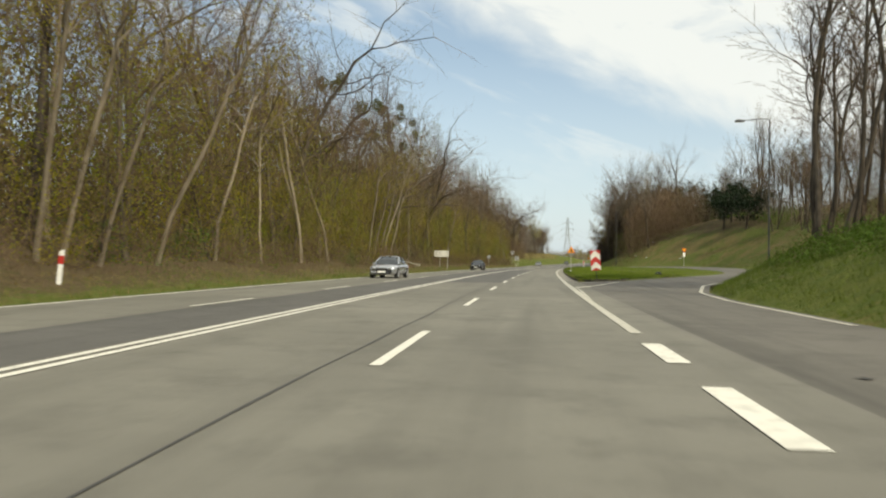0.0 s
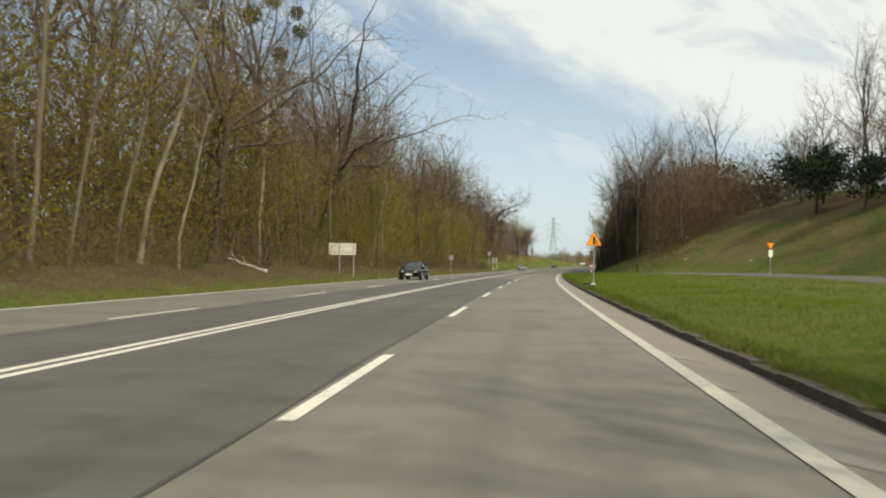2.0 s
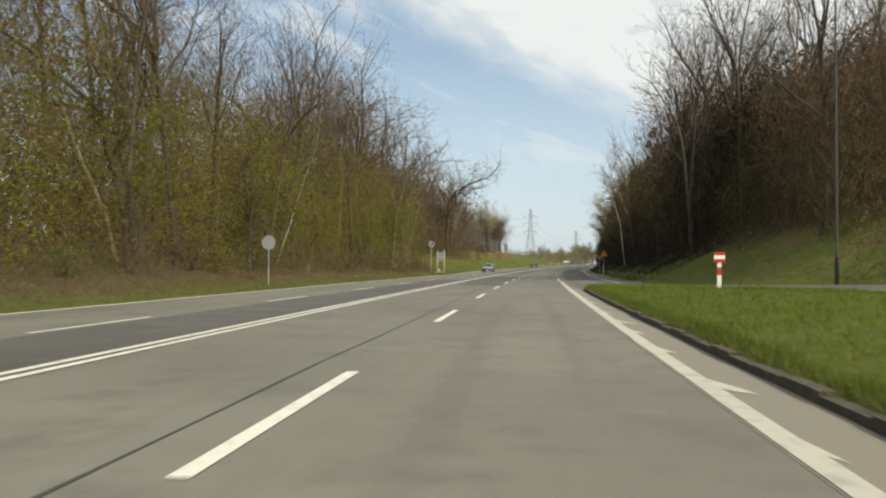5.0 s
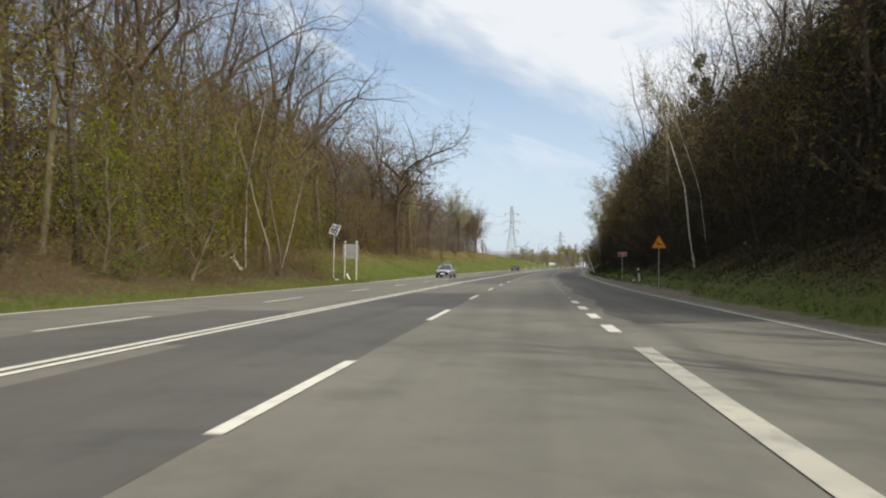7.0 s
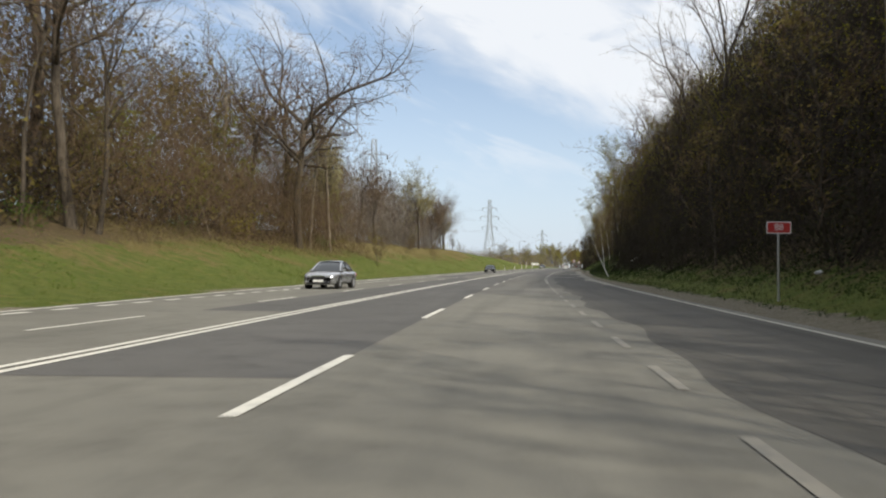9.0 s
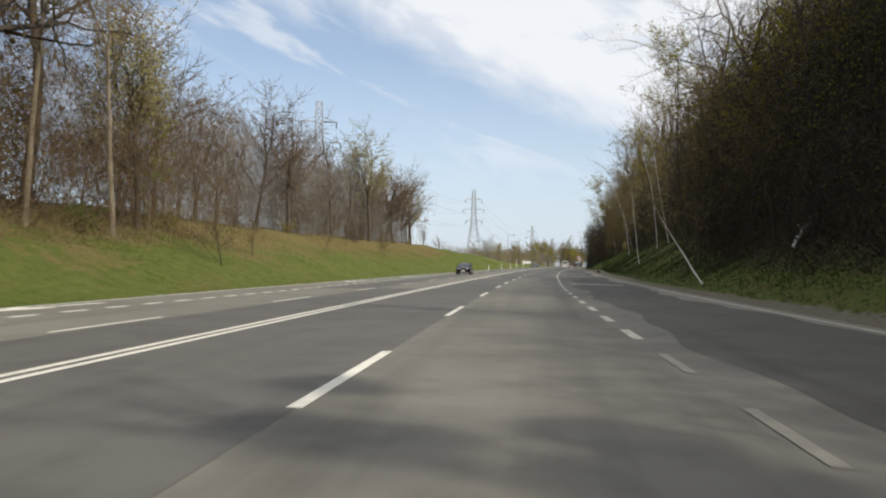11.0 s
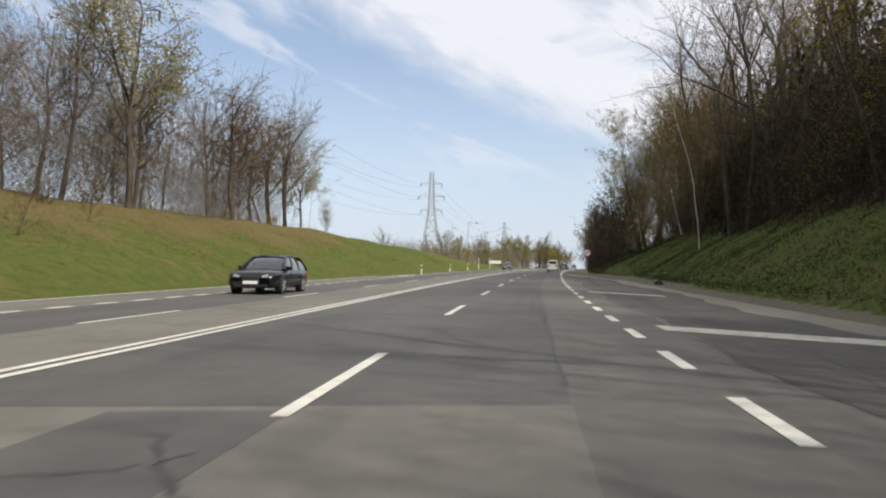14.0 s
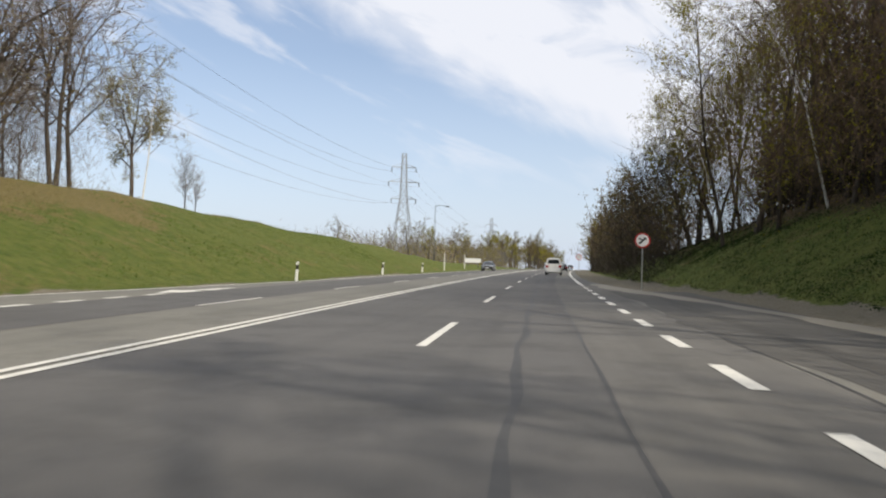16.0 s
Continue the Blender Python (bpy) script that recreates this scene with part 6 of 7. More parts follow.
def round_sign(s, l, h, r, label, back=False, base=None, tilt=0.0):
    g0 = ground_at(s, l) if base is None else base
    t = thing("round_sign", at(s, l, g0, tilt), label, "road sign", "round signs")
    c = h - g0
    y = 1 if not back else -1
    flat("rim", disc(r, 28, 0, c), -0.003, 0.0, SIGN_RED if not back else PLATE_BACK, t, "red rim" if not back else "grey back sheet")
    if not back:
        flat("face", disc(r * 0.80, 28, 0, c), -0.0065, -0.0035, SIGN_WHITE, t, "white face")
        a = r * 0.55
        flat("symbol", [(-a, c - a * 0.75), (-a * 0.5, c - a * 0.85), (a * 0.6, c + a * 0.25), (a * 0.95, c + a * 0.1), (a * 0.85, c + a * 0.75), (a * 0.1, c + a * 0.7), (a * 0.25, c + a * 0.45)], -0.0095, -0.007, SIGN_BLACK, t, "black arrow")
        flat("symbol", [(-a * 0.95, c + a * 0.35), (-a * 0.1, c + a * 0.05), (0, c + a * 0.3), (-a * 0.85, c + a * 0.6)], -0.0095, -0.007, SIGN_BLACK, t, "black stroke")
    pole(t, 0.0, -0.4, c + r * 0.7, 0.03)


chevron_board()
MERGE = [[(-0.075, -0.22), (0.0, -0.195), (0.075, -0.22), (0.075, 0.0), (0.235, -0.235), (0.285, -0.20), (0.075, 0.115), (0.07, 0.22), (0.0, 0.27), (-0.07, 0.22)]]
LEAP = [[(-0.17, 0.03), (-0.12, 0.07), (-0.07, 0.04), (0.06, 0.01), (0.14, -0.03), (0.18, -0.01), (0.16, -0.06), (0.20, -0.14), (0.175, -0.16), (0.11, -0.09),
         (0.04, -0.07), (-0.03, -0.06), (-0.09, -0.13), (-0.14, -0.12), (-0.135, -0.10), (-0.095, -0.09), (-0.075, -0.04), (-0.10, 0.0), (-0.16, 0.0)],
        [(-0.135, 0.06), (-0.165, 0.15), (-0.14, 0.15), (-0.105, 0.07)], [(-0.115, 0.07), (-0.11, 0.16), (-0.09, 0.15), (-0.09, 0.06)]]
warning_triangle(120.0, 3.34, ground_at(120, 3.34), 2.40, 0.92, "orange warning triangle with a merging-lanes symbol on a steel pole", MERGE)
warning_triangle(238.1, 7.08, ground_at(238.1, 7.1), 2.26, 0.82, "orange warning triangle in the shade with a black leaping deer symbol", LEAP)


def give_way():
    s, l = 149.1, 20.6
    g0 = ground_at(s, l)
    t = thing("give_way_sign", at(s, l, g0, 8), "small yellow inverted triangle with a white plate below", "road sign")
    c = 3.45 - g0
    flat("rim", shift(triangle(0.75, 0, True), 0, c), -0.003, 0.0, SIGN_RED, t, "red rim")
    flat("face", shift(triangle(0.58, 0, True), 0, c), -0.0065, -0.0035, SIGN_ORANGE, t, "yellow face")
    flat("plate", rounded([(-0.18, c - 1.05), (0.18, c - 1.05), (0.18, c - 0.42), (-0.18, c - 0.42)], 0.02), -0.004, 0.0, SIGN_WHITE, t, "white plate")
    pole(t, 0, -0.3, c + 0.2)


give_way()


def number_sign():
    s, l = 267.0, 8.0
    g0 = ground_at(s, l)
    t = thing("route_sign", at(s, l, g0, 3), "small red route plate with white number on a pole", "road sign")
    z0, z1 = 2.26 - g0, 2.62 - g0
    flat("rim", rounded([(-0.36, z0), (0.36, z0), (0.36, z1), (-0.36, z1)], 0.04), -0.003, 0, SIGN_WHITE, t, "white rim")
    flat("plate", rounded([(-0.33, z0 + 0.03), (0.33, z0 + 0.03), (0.33, z1 - 0.03), (-0.33, z1 - 0.03)], 0.03), -0.0065, -0.0035, SIGN_RED, t, "red plate")
    text = bpy.data.curves.new("route_number", "FONT")
    text.body, text.size, text.extrude, text.align_x, text.align_y = "88", 0.27, 0.002, "CENTER", "CENTER"
    text.materials.append(SIGN_WHITE)
    number = new("route_number", text)
    number.parent = t
    number.matrix_basis = pose(0, -0.0105, (z0 + z1) / 2, 90, 0, 0)
    number["label"] = "white route number"
    pole(t, 0, -0.3, z0 + 0.2)


number_sign()


def sign_back_board():
    s, l = 130.9, -13.86
    g0 = ground_at(s, l)
    t = thing("information_board", at(s, l, g0), "pale grey back of a road information board on two posts", "road sign")
    z0, z1 = 1.78 - g0, 2.62 - g0
    flat("panel", rounded([(-1.0, z0), (1.0, z0), (1.0, z1), (-1.0, z1)], 0.05), 0.0, 0.006, SIGN_CREAM, t)
    for x in (-0.18, 0.86):
        pole(t, x, -0.4, z1 + 0.02, 0.035, y=-0.04, name="post")
    for z in (z0 + 0.2, z1 - 0.2):
        part("rail", box_geo(-0.95, -0.02, z - 0.02, 0.95, -0.002, z + 0.02), STEEL, t)


sign_back_board()


def solar_sign():
    s = 255.3
    g0 = ground_at(s, -15.0)
    t = thing("solar_panel", at(s, -15.0, g0), "tilted solar panel on a slim steel pole", "solar panel")
    pole(t, 0, -0.3, 3.75 - g0, 0.035, SIGN_CREAM, 0)
    g = Geo()
    g.box(-0.33, -0.43, -0.02, 0.33, 0.43, 0.02)
    f = part("frame", g, SIGN_WHITE, t, "pale metal frame")
    f.matrix_basis = pose(0.05, 0.0, 4.0 - g0, 62, 14, 0)
    for i in range(3):
        for j in range(4):
            c = part("solar_cell", box_geo(-0.30 + i * 0.203, -0.40 + j * 0.202, 0.0215, -0.11 + i * 0.203, -0.21 + j * 0.202, 0.025), SOLAR, f)
    for x in (-14.12, -13.2):
        g1 = ground_at(s, x)
        u = thing("sign_post", at(s, x, g1), "pale steel sign post with a small lamp on top", "sign post", "sign posts")
        pole(u, 0, -0.3, 3.02 - g1, 0.035, SIGN_CREAM, 0, "post")
        part("lamp", box_geo(-0.06, -0.07, 3.02 - g1, 0.08, 0.07, 3.12 - g1), SIGN_CREAM, u, "small warning lamp")
    g1 = ground_at(s, -13.7)
    v = thing("display_board", at(s, -13.68, g1), "grey back of a display board between two posts", "road sign")
    flat("panel", rounded([(-0.60, 1.77 - g1), (0.60, 1.77 - g1), (0.60, 2.9 - g1), (-0.60, 2.9 - g1)], 0.03), 0.04, 0.12, PLATE_BACK, v)
    part("bracket", box_geo(-0.5, 0.0, 2.3 - g1, 0.5, 0.039, 2.36 - g1), STEEL, v)
    w = thing("fallen_plate", at(s, -13.7, ground_at(s, -13.7), 20) @ pose(0, 0, 0, 0, -28, 0), "broken white post stump leaning in the grass", "post stump")
    part("stump", box_geo(-0.05, -0.04, -0.1, 0.06, 0.04, 0.55), SIGN_WHITE, w)


solar_sign()
round_sign(187.0, -13.1, 2.25, 0.36, "grey back of a round road sign on a pole", True)
round_sign(443.0, 4.45, 2.36, 0.37, "round white sign with red rim and black symbol")
round_sign(512.0, 3.0, 2.2, 0.40, "round white sign with red rim far along the road")
delineator(45.4, -13.7, 1.05, (0, 5))
delineator(253.2, 7.9, 1.0, (0, -5), "dirty white marker post leaning on the shaded bank", band=LAMP_STEEL)
delineator(174.0, 6.0, 0.85, (0, 0), "white marker post with a red head at the island's end", True)
for s, l in ((443.5, -12.75), (463, -12.5), (480, -12.4)):
    delineator(s, l, 0.95, (0, 2), "white road marker post in the verge", band=SIGN_BLACK)
for s, l in ((497, -12.8), (520, -13.4)):
    t = thing("marker_pole", at(s, l, ground_at(s, l)), "pale yellow marker pole at the bank's foot", "marker pole", "marker poles")
    pole(t, 0, -0.2, 2.1, 0.06, SIGN_CREAM, 0)


def street_lamp(s, l, height, arm, label, dark_base=True):
    g0 = ground_at(s, l)
    t = thing("street_lamp", at(s, l, g0), label, "street lamp", "street lamps")
    g = Geo()
    g.tube([(0, 0, -0.3), (0, 0, 1.3), (0, 0, height)], [0.06, 0.052, 0.035], 10, True)
    part("pole", g, LAMP_STEEL, t)
    g = Geo()
    g.tube([(0, 0, -0.2), (0, 0, 1.25)], [0.085, 0.08], 10, True)
    part("base", g, SIGN_BLACK, t, "dark painted base")
    g = Geo()
    g.tube([(0, 0, height - 0.05), (-arm * 0.3, 0, height + 0.03), (-arm, 0, height - 0.10)], [0.035, 0.03, 0.025], 8)
    part("arm", g, LAMP_STEEL, t)
    g = Geo()
    g.prism([(-arm - 0.55, height - 0.10), (-arm - 0.45, height - 0.19), (-arm + 0.05, height - 0.17), (-arm + 0.05, height - 0.06), (-arm - 0.4, height - 0.02)], -0.11, 0.11)
    part("lantern", g, LAMP_STEEL, t)


street_lamp(76.5, 14.6, 10.4, 1.6, "slim steel street lamp with a dark base")
street_lamp(181.5, 12.2, 12.5, 1.2, "slim steel street lamp behind the island")
for s, l in ((519, -17.8), (590, -18), (640, -17)):
    street_lamp(s, l, 8.2, -2.0, "far steel street lamp beside the road")


# ---- pylons and cables ----
def pylon(x, y, z, height, turn, label):
    t = thing("pylon", pose(x, y, z, 0, 0, turn), label, "pylon", "power pylons")
    w0, w1 = height * 0.105, height * 0.020
    g = Geo()

    def half(f):
        return (w0 * (1 - f / 0.55) + w1 * 1.7 * f / 0.55) if f < 0.55 else w1 * (1.7 - 0.7 * (f - 0.55) / 0.45)

    levels = [0, 0.12, 0.23, 0.33, 0.42, 0.50, 0.57, 0.64, 0.71, 0.78, 0.85, 0.92, 1.0]
    legs = [[(sx * half(f), sy * half(f), f * height) for f in levels] for sx, sy in ((1, 1), (-1, 1), (-1, -1), (1, -1))]
    th = height * 0.0026
    for leg in legs:
        q = Geo()
        q.tube(leg, [th * 1.5] * len(leg), 4)
        part("leg", q, PYLON_STEEL, t)
    for a in range(4):
        p, q = legs[a], legs[(a + 1) % 4]
        for i in range(len(levels) - 1):
            g.tube([p[i], q[i + 1]], [th * 0.8] * 2, 3)
            g.tube([q[i], p[i + 1]], [th * 0.8] * 2, 3)
            g.tube([p[i + 1], q[i + 1]], [th * 0.8] * 2, 3)
    part("bracing", g, PYLON_STEEL, t)
    ends = []
    for f, arm in ((0.86, 0.125), (0.71, 0.155), (0.54, 0.125)):
        for side in (1, -1):
            q = Geo()
            tip = (side * arm * height, 0, f * height)
            for sy in (1, -1):
                q.tube([(side * half(f), sy * half(f), f * height), tip], [th * 1.1] * 2, 3)
            q.tube([(side * half(f), 0, (f + 0.035) * height), tip], [th] * 2, 3)
            part("crossarm", q, PYLON_STEEL, t)
            q = Geo()
            q.tube([tip, (tip[0], 0, tip[2] - 0.045 * height)], [th * 1.6, th * 1.6], 6)
            part("insulator", q, SIGN_BLACK, t)
            ends.append(t.matrix_basis @ Vector((tip[0], 0, tip[2] - 0.045 * height)))
    return ends


P1 = pylon(35.6, 641.0, 9.5, 29.5, 8, "grey steel lattice pylon beyond the bank")
P2 = pylon(95.7, 908.6, 9.0, 30.0, 8, "grey steel lattice pylon in the distance")
P0 = pylon(-6.4, 452.0, 9.0, 28.3, 10, "grey steel lattice pylon behind the bank's trees")
cables = thing("power_cable", Matrix(), "thin sagging power cables between the pylons", "power cable")
for a, b, sag in ((P0, P1, 4.5), (P1, P2, 6.0)):
    for p, q in zip(a, b):
        g = Geo()
        g.tube([p.lerp(q, k / 20) - Vector((0, 0, 4 * sag * (k / 20) * (1 - k / 20))) for k in range(21)], [0.022] * 21, 3)
        part("cable", g, CABLE, cables)


# ---- rubbish and small things ----
def bag(s, l, r, material, label, seed):
    rng = random.Random(seed)
    t = thing("rubbish_bag", at(s, l, ground_at(s, l)), label, "rubbish bag", "rubbish bags")
    bm = bmesh.new()
    bmesh.ops.create_icosphere(bm, subdivisions=3, radius=r)
    for v in bm.verts:
        k = noise.noise(v.co * 5 / r * 0.35 + Vector((seed, 0, 0)))
        v.co = Vector((v.co.x * 1.35, v.co.y, v.co.z * 0.75)) * (1 + 0.5 * k)
        v.co.z = max(v.co.z, -r * 0.5) + r * 0.45
    me = bpy.data.meshes.new("film")
    bm.to_mesh(me)
    bm.free()
    me.materials.append(material)
    part("film", me, None, t)
    g = Geo()
    for _ in range(5):
        a = rng.uniform(0, 6.28)
        g.add([(0, 0, r * 0.9), (math.cos(a) * r * 0.3, math.sin(a) * r * 0.3, r * 1.25), (math.cos(a + 0.7) * r * 0.3, math.sin(a + 0.7) * r * 0.3, r * 1.15)], [(0, 1, 2)])
    part("knot", g, material, t)


bag(119.7, 3.02, 0.17, BLACK_BAG, "torn black rubbish bag at the sign's foot", 1)
bag(119.6, 3.30, 0.11, WHITE_BAG, "crumpled white plastic bag at the sign's foot", 2)
bag(410.7, 7.5, 0.22, BLACK_BAG, "black rubbish bag at the road's edge", 3)
bag(411.0, 4.6, 0.09, WHITE_BAG, "pale litter on the worn lane edge", 4)
bag(84.5, 8.9, 0.16, BLACK_BAG, "dark litter beside the slip road", 5)
for i, (s, l) in enumerate(((251, -13.6), (268, 9.5), (176, 17.5), (186, 16.2), (192, 20), (210, -14), (160, 21.5), (425, 9.9), (240, 12), (257.5, 8.0))):
    bag(s, l, 0.10, WHITE_BAG, "white plastic litter caught in the grass", 10 + i)


def fallen_log(a, b, r, material, label):
    t = thing("fallen_tree", Matrix(), label, "fallen tree", "fallen trees")
    rng = random.Random(int(a[0]))
    p = [Vector([float(v) for v in place(s, l, ground_at(s, l) + h)]) for s, l, h in (a, b)]
    g = Geo()
    pts = [p[0].lerp(p[1], k / 6) + Vector((rng.gauss(0, 0.04), rng.gauss(0, 0.04), rng.gauss(0, 0.04))) for k in range(7)]
    g.tube(pts, [r * (1 - 0.4 * k / 6) for k in range(7)], 8, True)
    part("trunk", g, material, t)
    for k in (3, 5):
        q = Geo()
        q.tube([pts[k], pts[k] + Vector((rng.gauss(0, 0.3), rng.gauss(0, 0.3), 0.5))], [r * 0.35, r * 0.1], 5)
        part("branch", q, material, t)


fallen_log((116.2, -14.3, 0.08), (118.2, -17.2, 0.35), 0.09, BIRCH, "broken white birch trunk lying on the verge")
fallen_log((240, -16.5, 0.25), (243, -18.2, 0.6), 0.10, BIRCH, "fallen white birch trunk in the undergrowth")
fallen_log((202, -15.5, 0.1), (206, -16.6, 0.25), 0.09, BARK_PALE, "fallen pale trunk at the wood's edge")
fallen_log((330, 13.5, 0.6), (321, 9.8, 0.9), 0.10, BIRCH, "fallen birch trunk across the shaded bank")


def house(s, l, turn, label):
    t = thing("house", at(s, l, ground_at(s, l) - 0.2, turn), label, "house", "far houses")
    w, d, h, r = 5.0, 4.0, 3.2, 2.6
    g = Geo()
    g.prism([(-w, -0.5), (w, -0.5), (w, h), (0, h + r), (-w, h)], -d, d)
    part("wall", g, PLASTER, t)
    for sx in (1, -1):
        g = Geo()
        k = math.hypot(w, r)
        ux, uz = w / k, r / k
        g.prism([(0, h + r + 0.1), (sx * (w + 0.5 * ux), h - 0.5 * uz + 0.1), (sx * (w + 0.5 * ux), h - 0.5 * uz + 0.25), (0, h + r + 0.28)], -d - 0.4, d + 0.4)
        part("roof", g, ROOFING, t, "red-brown roof")
    part("chimney", box_geo(1.0, -0.4, h + 1.2, 1.7, 0.3, h + r + 0.9), STONE, t)
    for x in (-2.6, 0.0, 2.6):
        win = part("window", box_geo(x - 0.6, -d - 0.03, 1.0, x + 0.6, -d + 0.02, 2.3), SIGN_WHITE, t, "white window frame")
        part("pane", box_geo(x - 0.5, -d - 0.045, 1.1, x + 0.5, -d - 0.031, 2.2), GLASS, win)


house(424, -80, 20, "pale house with a red-brown roof behind the trees")
house(640, -40, -10, "low far house with a red-brown roof")


def billboard():
    s, l = 720, -29.0
    t = thing("information_board", at(s, l, ground_at(s, l)), "large blue road information board far ahead", "road sign")
    flat("panel", rounded([(-1.7, 2.2), (1.7, 2.2), (1.7, 6.4), (-1.7, 6.4)], 0.15), -0.05, 0.0, SIGN_BLUE, t)
    for z in (3.2, 4.2, 5.1):
        flat("bar", [(-1.1, z), (0.9, z), (0.9, z + 0.22), (-1.1, z + 0.22)], -0.062, -0.052, SIGN_WHITE, t, "white bar")
    for x in (-1.1, 1.1):
        pole(t, x, -0.3, 6.0, 0.09, y=0.12, name="post")


billboard()
lb = thing("low_sign", at(536, -14.2, ground_at(536, -14.2)), "low white roadside board with a dark edge", "road sign")
flat("panel", rounded([(-1.3, 0.9), (1.3, 0.9), (1.3, 1.6), (-1.3, 1.6)], 0.04), -0.03, 0.0, SIGN_WHITE, lb)
for x in (-0.9, 0.9):
    pole(lb, x, -0.2, 1.6, 0.05, TRIM, name="post")


# ---- vehicles ----
def car(m, label, paint, length=4.6, width=1.80, height=1.44, style="saloon", group="cars"):
    """A parked or standing car; its front points along local +y."""
    t = thing("car", m, label, "car", group)
    hl, hw = length / 2, width / 2
    belt = height * 0.63
    nose = height * 0.50
    van = style == "van"
    # stations: y, half width, lower edge, top edge
    rows = [(-hl, 0.80, 0.42, belt * 0.90), (-hl + 0.12, 0.92, 0.28, belt * 0.99), (-hl * 0.72, 0.985, 0.22, belt), (-hl * 0.3, 1.0, 0.20, belt * 0.985), (hl * 0.2, 1.0, 0.20, belt * 0.965),
            (hl * 0.42, 0.995, 0.20, belt * 0.94), (hl * 0.62, 0.99, 0.22, nose * 1.18), (hl * 0.84, 0.96, 0.20, nose * 1.10), (hl - 0.14, 0.91, 0.20, nose * 1.03), (hl - 0.03, 0.84, 0.24, nose * 0.94), (hl, 0.76, 0.30, nose * 0.80)]
    g = Geo()
    rings = []
    for y, w, lo, hi in rows:
        x = hw * w
        side = [(x * 0.86, lo), (x * 0.97, lo + 0.10), (x, lo + (hi - lo) * 0.45), (x * 0.985, lo + (hi - lo) * 0.72), (x * 0.94, hi - 0.05), (x * 0.82, hi), (x * 0.4, hi + 0.025)]
        ring = [(a, y, z) for a, z in side] + [(-a, y, z) for a, z in reversed(side)]
        rings.append(ring)
    n = len(rings[0])
    o = len(g.v)
    for r in rings:
        g.v.extend(r)
    for i in range(len(rings) - 1):
        for j in range(n):
            k = (j + 1) % n
            g.f.append((o + i * n + j, o + i * n + k, o + (i + 1) * n + k, o + (i + 1) * n + j))
    g.f.append(tuple(o + j for j in range(n)))
    g.f.append(tuple(o + (len(rings) - 1) * n + j for j in reversed(range(n))))
    part("body", g, paint, t, smooth=True)
    # glass house: y at the base and at the roof
    rear_b, rear_t = {"saloon": (-hl * 0.66, -hl * 0.34), "estate": (-hl * 0.97, -hl * 0.80), "van": (-hl * 0.985, -hl * 0.86)}[style]
    front_b, front_t = (hl * 0.42, hl * 0.06) if not van else (hl * 0.60, hl * 0.22)
    bw, rw, zr = hw * 0.90, hw * 0.66, height - 0.03
    zb = belt * 0.965
    # an arched glass house, then the painted roof over it
    ys = [(front_b, 0.0), (front_b * 0.62 + front_t * 0.38, 0.46), (front_t + 0.10, 0.88), (front_t - 0.15, 0.97), ((front_t + rear_t) / 2, 1.0), (rear_t + 0.2, 0.97), (rear_t, 0.88), (rear_b * 0.55 + rear_t * 0.45, 0.50), (rear_b, 0.0)]
    g, rr = Geo(), []
    rings = []
    for y, f in ys:
        top = zb + (zr - zb) * f
        w0, w1 = bw * (0.93 + 0.07 * min(1, f * 2)), bw * (1 - f) * 0.98 + rw * f
        rings.append([(w0, y, zb - 0.04), (w0 * 0.6 + w1 * 0.4, y, zb * 0.55 + top * 0.45), (w1, y, top - 0.035 * f), (w1 * 0.6, y, top + 0.01), (0, y, top + 0.02),
                      (-w1 * 0.6, y, top + 0.01), (-w1, y, top - 0.035 * f), (-w0 * 0.6 - w1 * 0.4, y, zb * 0.55 + top * 0.45), (-w0, y, zb - 0.04)])
    g.sheet(rings)
    part("glasshouse", g, GLASS, t, "tinted glass", smooth=True)
    g = Geo()
    g.sheet([[(x * 1.012, y, z + 0.03) for x, y, z in r[2:7]] for r in rings[2:7]])
    part("roof", g, paint, t, smooth=True)
    for sx in (1, -1):
        for run in (rings[:4], rings[5:]):
            g = Geo()
            g.tube([(sx * r[2][0] * 0.995, r[2][1], r[2][2]) for r in run], [0.05] * len(run), 6)
            part("pillar", g, paint, t)
        splits = (0.30, 0.62) if style != "saloon" else (0.47,)
        for f in splits:
            yb, yt = front_b * (1 - f) + rear_b * f - 0.10, front_t * (1 - f) + rear_t * f
            g = Geo()
            g.tube([(sx * bw * 0.985, yb, zb - 0.02), (sx * (bw * 0.55 + rw * 0.45) * 1.01, (yb + yt) / 2, zb + (zr - zb) * 0.52), (sx * rw, yt, zr - 0.03)], [0.04, 0.035, 0.03], 4)
            part("pillar", g, TRIM, t, "black pillar")
        g = Geo()
        g.box(sx * hw * 0.98 - 0.10, front_b - 0.45, zb - 0.02, sx * hw * 0.98 + 0.10, front_b - 0.27, zb + 0.13)
        part("mirror", g, paint, t)
        g = Geo()
        g.box(sx * (hw * 1.0) - 0.012, -hl * 0.72, 0.30, sx * (hw * 1.0) + 0.012, hl * 0.55, 0.34)
        part("sill_trim", g, TRIM, t)
        for y in (hl * 0.02, -hl * 0.42):
            part("door_handle", box_geo(sx * hw * 0.985 - 0.015, y, zb * 0.86, sx * hw * 0.985 + 0.015, y + 0.16, zb * 0.86 + 0.03), CHROME, t, "metal handle")
        part("headlamp", headlamp_geo(sx, hw * 0.62, hl, nose), HEADLAMP, t, "clear headlamp")
        part("tail_lamp", box_geo(sx * hw * 0.76 - 0.13, -hl - (0.065 if van else 0.012), belt * 0.66, sx * hw * 0.76 + 0.14, -hl + 0.2, belt * 0.88), TAIL, t, "red tail lamp")
        for y in (hl * 0.60, -hl * 0.56):
            w = part("wheel", wheel_mesh("tyre"), None, t, "dark tyre")
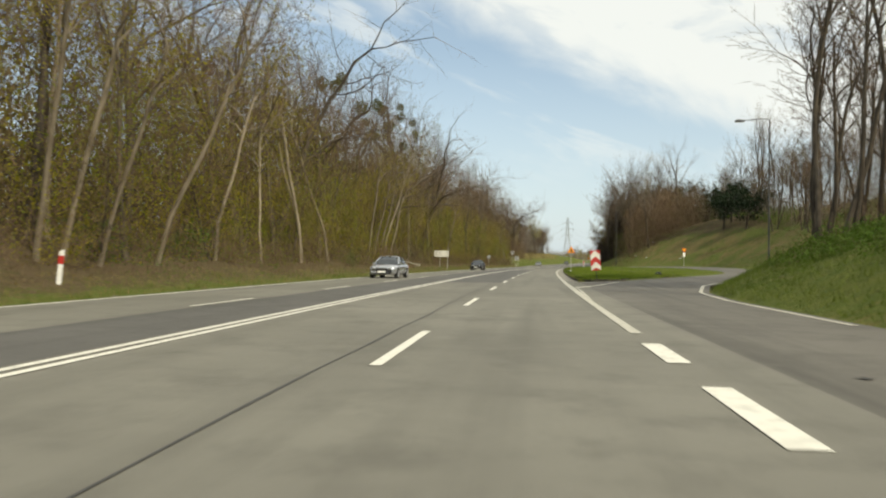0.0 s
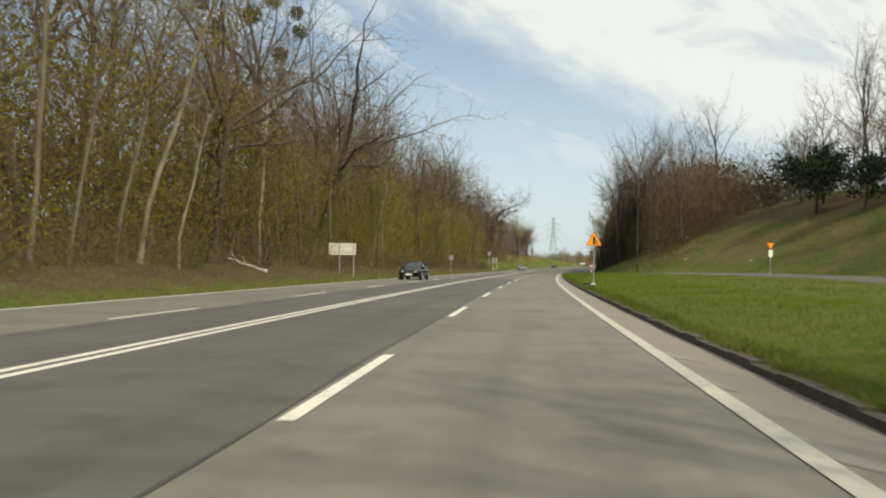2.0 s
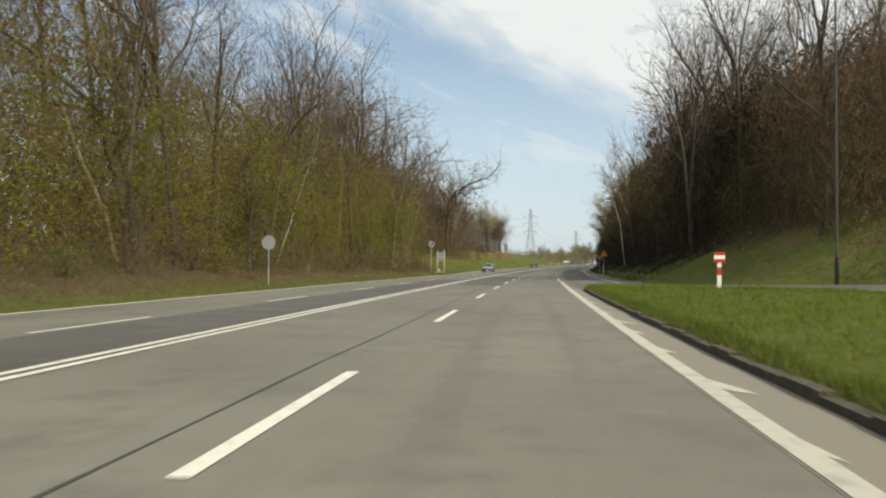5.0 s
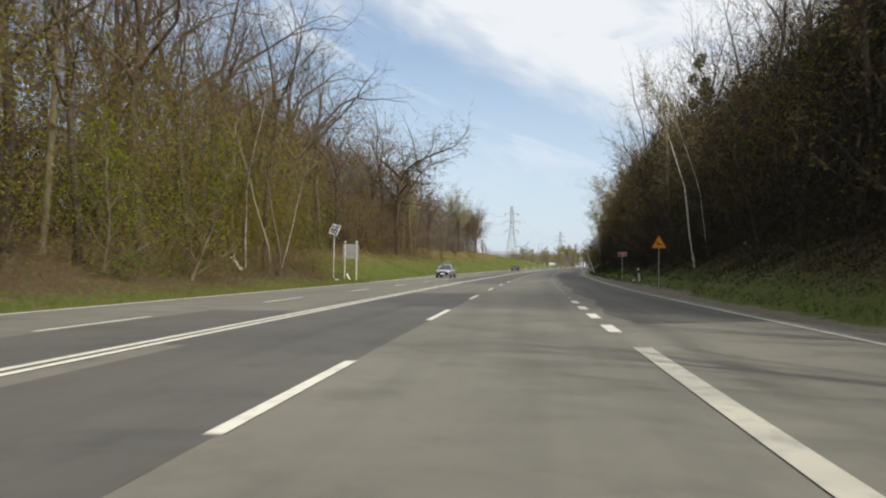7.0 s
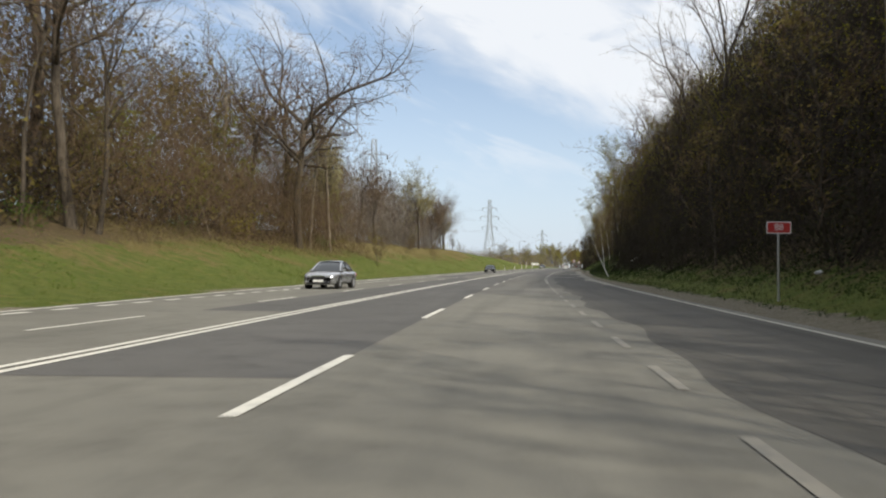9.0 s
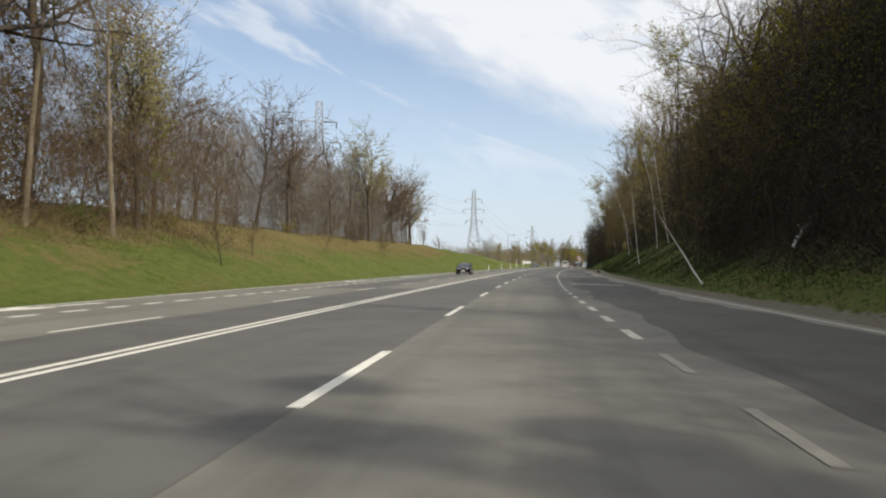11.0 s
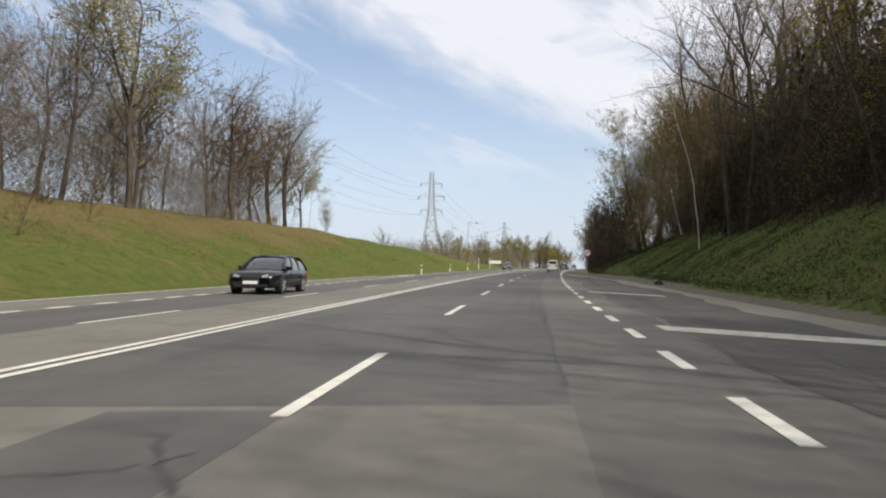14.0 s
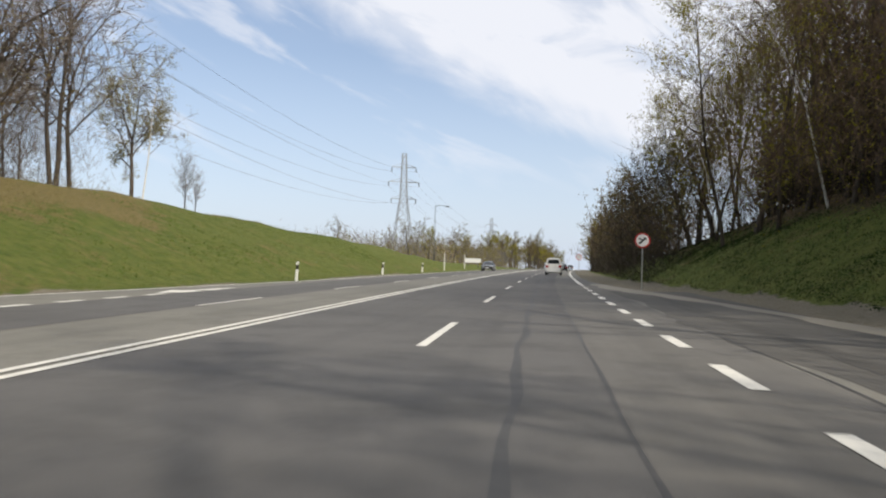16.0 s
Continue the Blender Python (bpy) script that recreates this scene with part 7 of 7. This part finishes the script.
            w.matrix_basis = pose(sx * (hw - 0.10), y, 0.315, 0, 0, 0)
            r = part("rim", wheel_mesh("rim"), None, w, "silver alloy rim")
            r.matrix_basis = pose(sx * 0.02, 0, 0)
            g = Geo()
            g.tube([(sx * (hw - 0.22), y, 0.33), (sx * (hw + 0.004), y, 0.33)], [0.365, 0.365], 20, True)
            part("wheel_arch", g, TRIM, t, "black wheel arch")
    if van:
        zt = zb + (zr - zb) * 0.93
        g = Geo()
        g.prism(rounded([(-hw * 0.92, 0.45), (hw * 0.92, 0.45), (hw * 0.93, belt * 1.0), (hw * 0.70, zt), (-hw * 0.70, zt), (-hw * 0.93, belt * 1.0)], 0.06), -hl - 0.05, -hl + 0.12)
        part("tailgate", g, paint, t)
        flat("rear_window", rounded([(-hw * 0.74, belt * 1.03), (hw * 0.74, belt * 1.03), (hw * 0.60, zt - 0.12), (-hw * 0.60, zt - 0.12)], 0.05), -hl - 0.058, -hl - 0.048, GLASS, t, "dark rear window")
    part("grille", box_geo(-0.32, hl - 0.16, nose * 0.52, 0.32, hl + 0.012, nose * 0.86), TRIM, t, "black grille")
    part("grille_bar", box_geo(-0.35, hl - 0.10, nose * 0.86, 0.35, hl + 0.016, nose * 0.90), CHROME, t, "chrome bar")
    part("air_intake", box_geo(-0.60, hl - 0.18, 0.25, 0.60, hl + 0.004, 0.33), TRIM, t)
    part("front_plate", box_geo(-0.26, hl - 0.05, 0.35, 0.26, hl + 0.03, 0.46), PLATE, t, "plain white plate")
    part("rear_plate", box_geo(-0.26, -hl - (0.07 if van else 0.02), 0.52, 0.26, -hl + 0.03, 0.63), PLATE, t, "plain white plate")
    part("rear_bumper", box_geo(-hw * 0.84, -hl - (0.10 if van else 0.03), 0.30, hw * 0.84, -hl + 0.1, 0.50), paint, t)
    return t


def headlamp_geo(sx, x, hl, nose):
    g = Geo()
    g.tube([(sx * (x - 0.17), hl - 0.035, nose * 0.84), (sx * x, hl - 0.06, nose * 0.87), (sx * (x + 0.15), hl - 0.15, nose * 0.92)], [0.05, 0.075, 0.045], 10, True)
    return g


WHEELS = {}


def wheel_mesh(which):
    if which in WHEELS:
        return WHEELS[which]
    g = Geo()
    if which == "tyre":
        prof = [(-0.10, 0.21), (-0.105, 0.27), (-0.085, 0.312), (0.085, 0.312), (0.105, 0.27), (0.10, 0.21)]
        g.tube([(x, 0, 0) for x, r in prof], [r for x, r in prof], 22)
        WHEELS[which] = g.mesh("tyre", RUBBER, True)
    else:
        g.tube([(-0.09, 0, 0), (0.09, 0, 0)], [0.215, 0.215], 22)
        for k in range(5):
            a = 2 * math.pi * k / 5
            for x in (0.085, -0.085):
                g.tube([(x, 0, 0), (x, math.cos(a) * 0.21, math.sin(a) * 0.21)], [0.05, 0.032], 4)
        g.tube([(-0.095, 0, 0), (0.095, 0, 0)], [0.06, 0.06], 10, True)
        WHEELS[which] = g.mesh("rim", ALLOY)
    return WHEELS[which]


PAINT_SILVER = mat_carpaint("silver_car_paint", (0.48, 0.49, 0.51), 0.75)
PAINT_BLACK = mat_carpaint("black_car_paint", (0.012, 0.012, 0.014), 0.2)
PAINT_WHITE = mat_carpaint("white_car_paint", (0.72, 0.72, 0.68), 0.0)
PAINT_GREY = mat_carpaint("grey_car_paint", (0.16, 0.17, 0.18), 0.5)
car(at(76.2, -9.75, 0, 178), "silver saloon in the oncoming lane", PAINT_SILVER, 4.7, 1.82, 1.45)
car(at(136.4, -9.45, 0, 178), "black saloon in the oncoming lane", PAINT_BLACK, 4.45, 1.75, 1.40)
car(at(284.0, -9.9, 0, 178), "silver-grey saloon in the oncoming lane", PAINT_SILVER, 4.55, 1.77, 1.46)
car(at(389.6, -9.75, 0, 182), "black estate car in the oncoming lane", PAINT_BLACK, 4.66, 1.83, 1.42, "estate")
car(at(491.5, 0.05, 0, 0), "white van-like car driving ahead in the lane", PAINT_WHITE, 4.4, 1.75, 1.80, "van")
car(at(560, 0.1, 0, 0), "dark car far ahead in the lane", PAINT_BLACK, 4.5, 1.78, 1.45)
car(at(640, 0.0, 0, 0), "silver car far ahead in the lane", PAINT_SILVER, 4.5, 1.78, 1.45)
car(at(520, -9.9, 0, 180), "dark saloon far along the oncoming lane", PAINT_GREY, 4.5, 1.78, 1.45)


# ---- worn marks on the road ----
def stain(s, l, a, b, seed, label):
    rng = random.Random(seed)
    n = 26
    pts = [rng.uniform(0.25, 1.1) for _ in range(n)]
    turns = list(range(n)) + [0]
    S = np.array([[s + a * pts[i] * f * math.cos(6.283 * i / n) for f in (0.02, 1)] for i in turns])
    L = np.array([[l + b * pts[i] * f * math.sin(6.283 * i / n) for f in (0.02, 1)] for i in turns])
    tagged(sheet_object("road_stain", S, L, np.full(S.shape, 0.0072), STAIN), label, "road stain", "road stains", "structure")


STAIN = mat_plain("oily_road_stain", (0.042, 0.040, 0.037), 0.75, vary=0.4, scale=12)
marks = random.Random(77)
for i, (s, l, a, b) in enumerate(((130.4, -3.6, 0.25, 0.30), (129.4, -3.9, 0.14, 0.25), (130.0, -2.4, 0.12, 0.16), (128.9, -4.3, 0.12, 0.2), (225.6, -3.9, 0.14, 0.3), (227.2, -3.3, 0.12, 0.25), (31.9, 3.6, 0.22, 0.4), (191.0, 3.3, 0.16, 0.2),
                                  (344.5, -2.9, 0.12, 0.25), (262.5, 3.9, 0.5, 0.9), (99.5, -3.6, 0.5, 0.2))):
    for k in range(3):
        stain(s + marks.gauss(0, a), l + marks.gauss(0, b), a * marks.uniform(0.3, 0.9), b * marks.uniform(0.3, 0.8), 3 * i + k, "dark oily stain on the road surface")
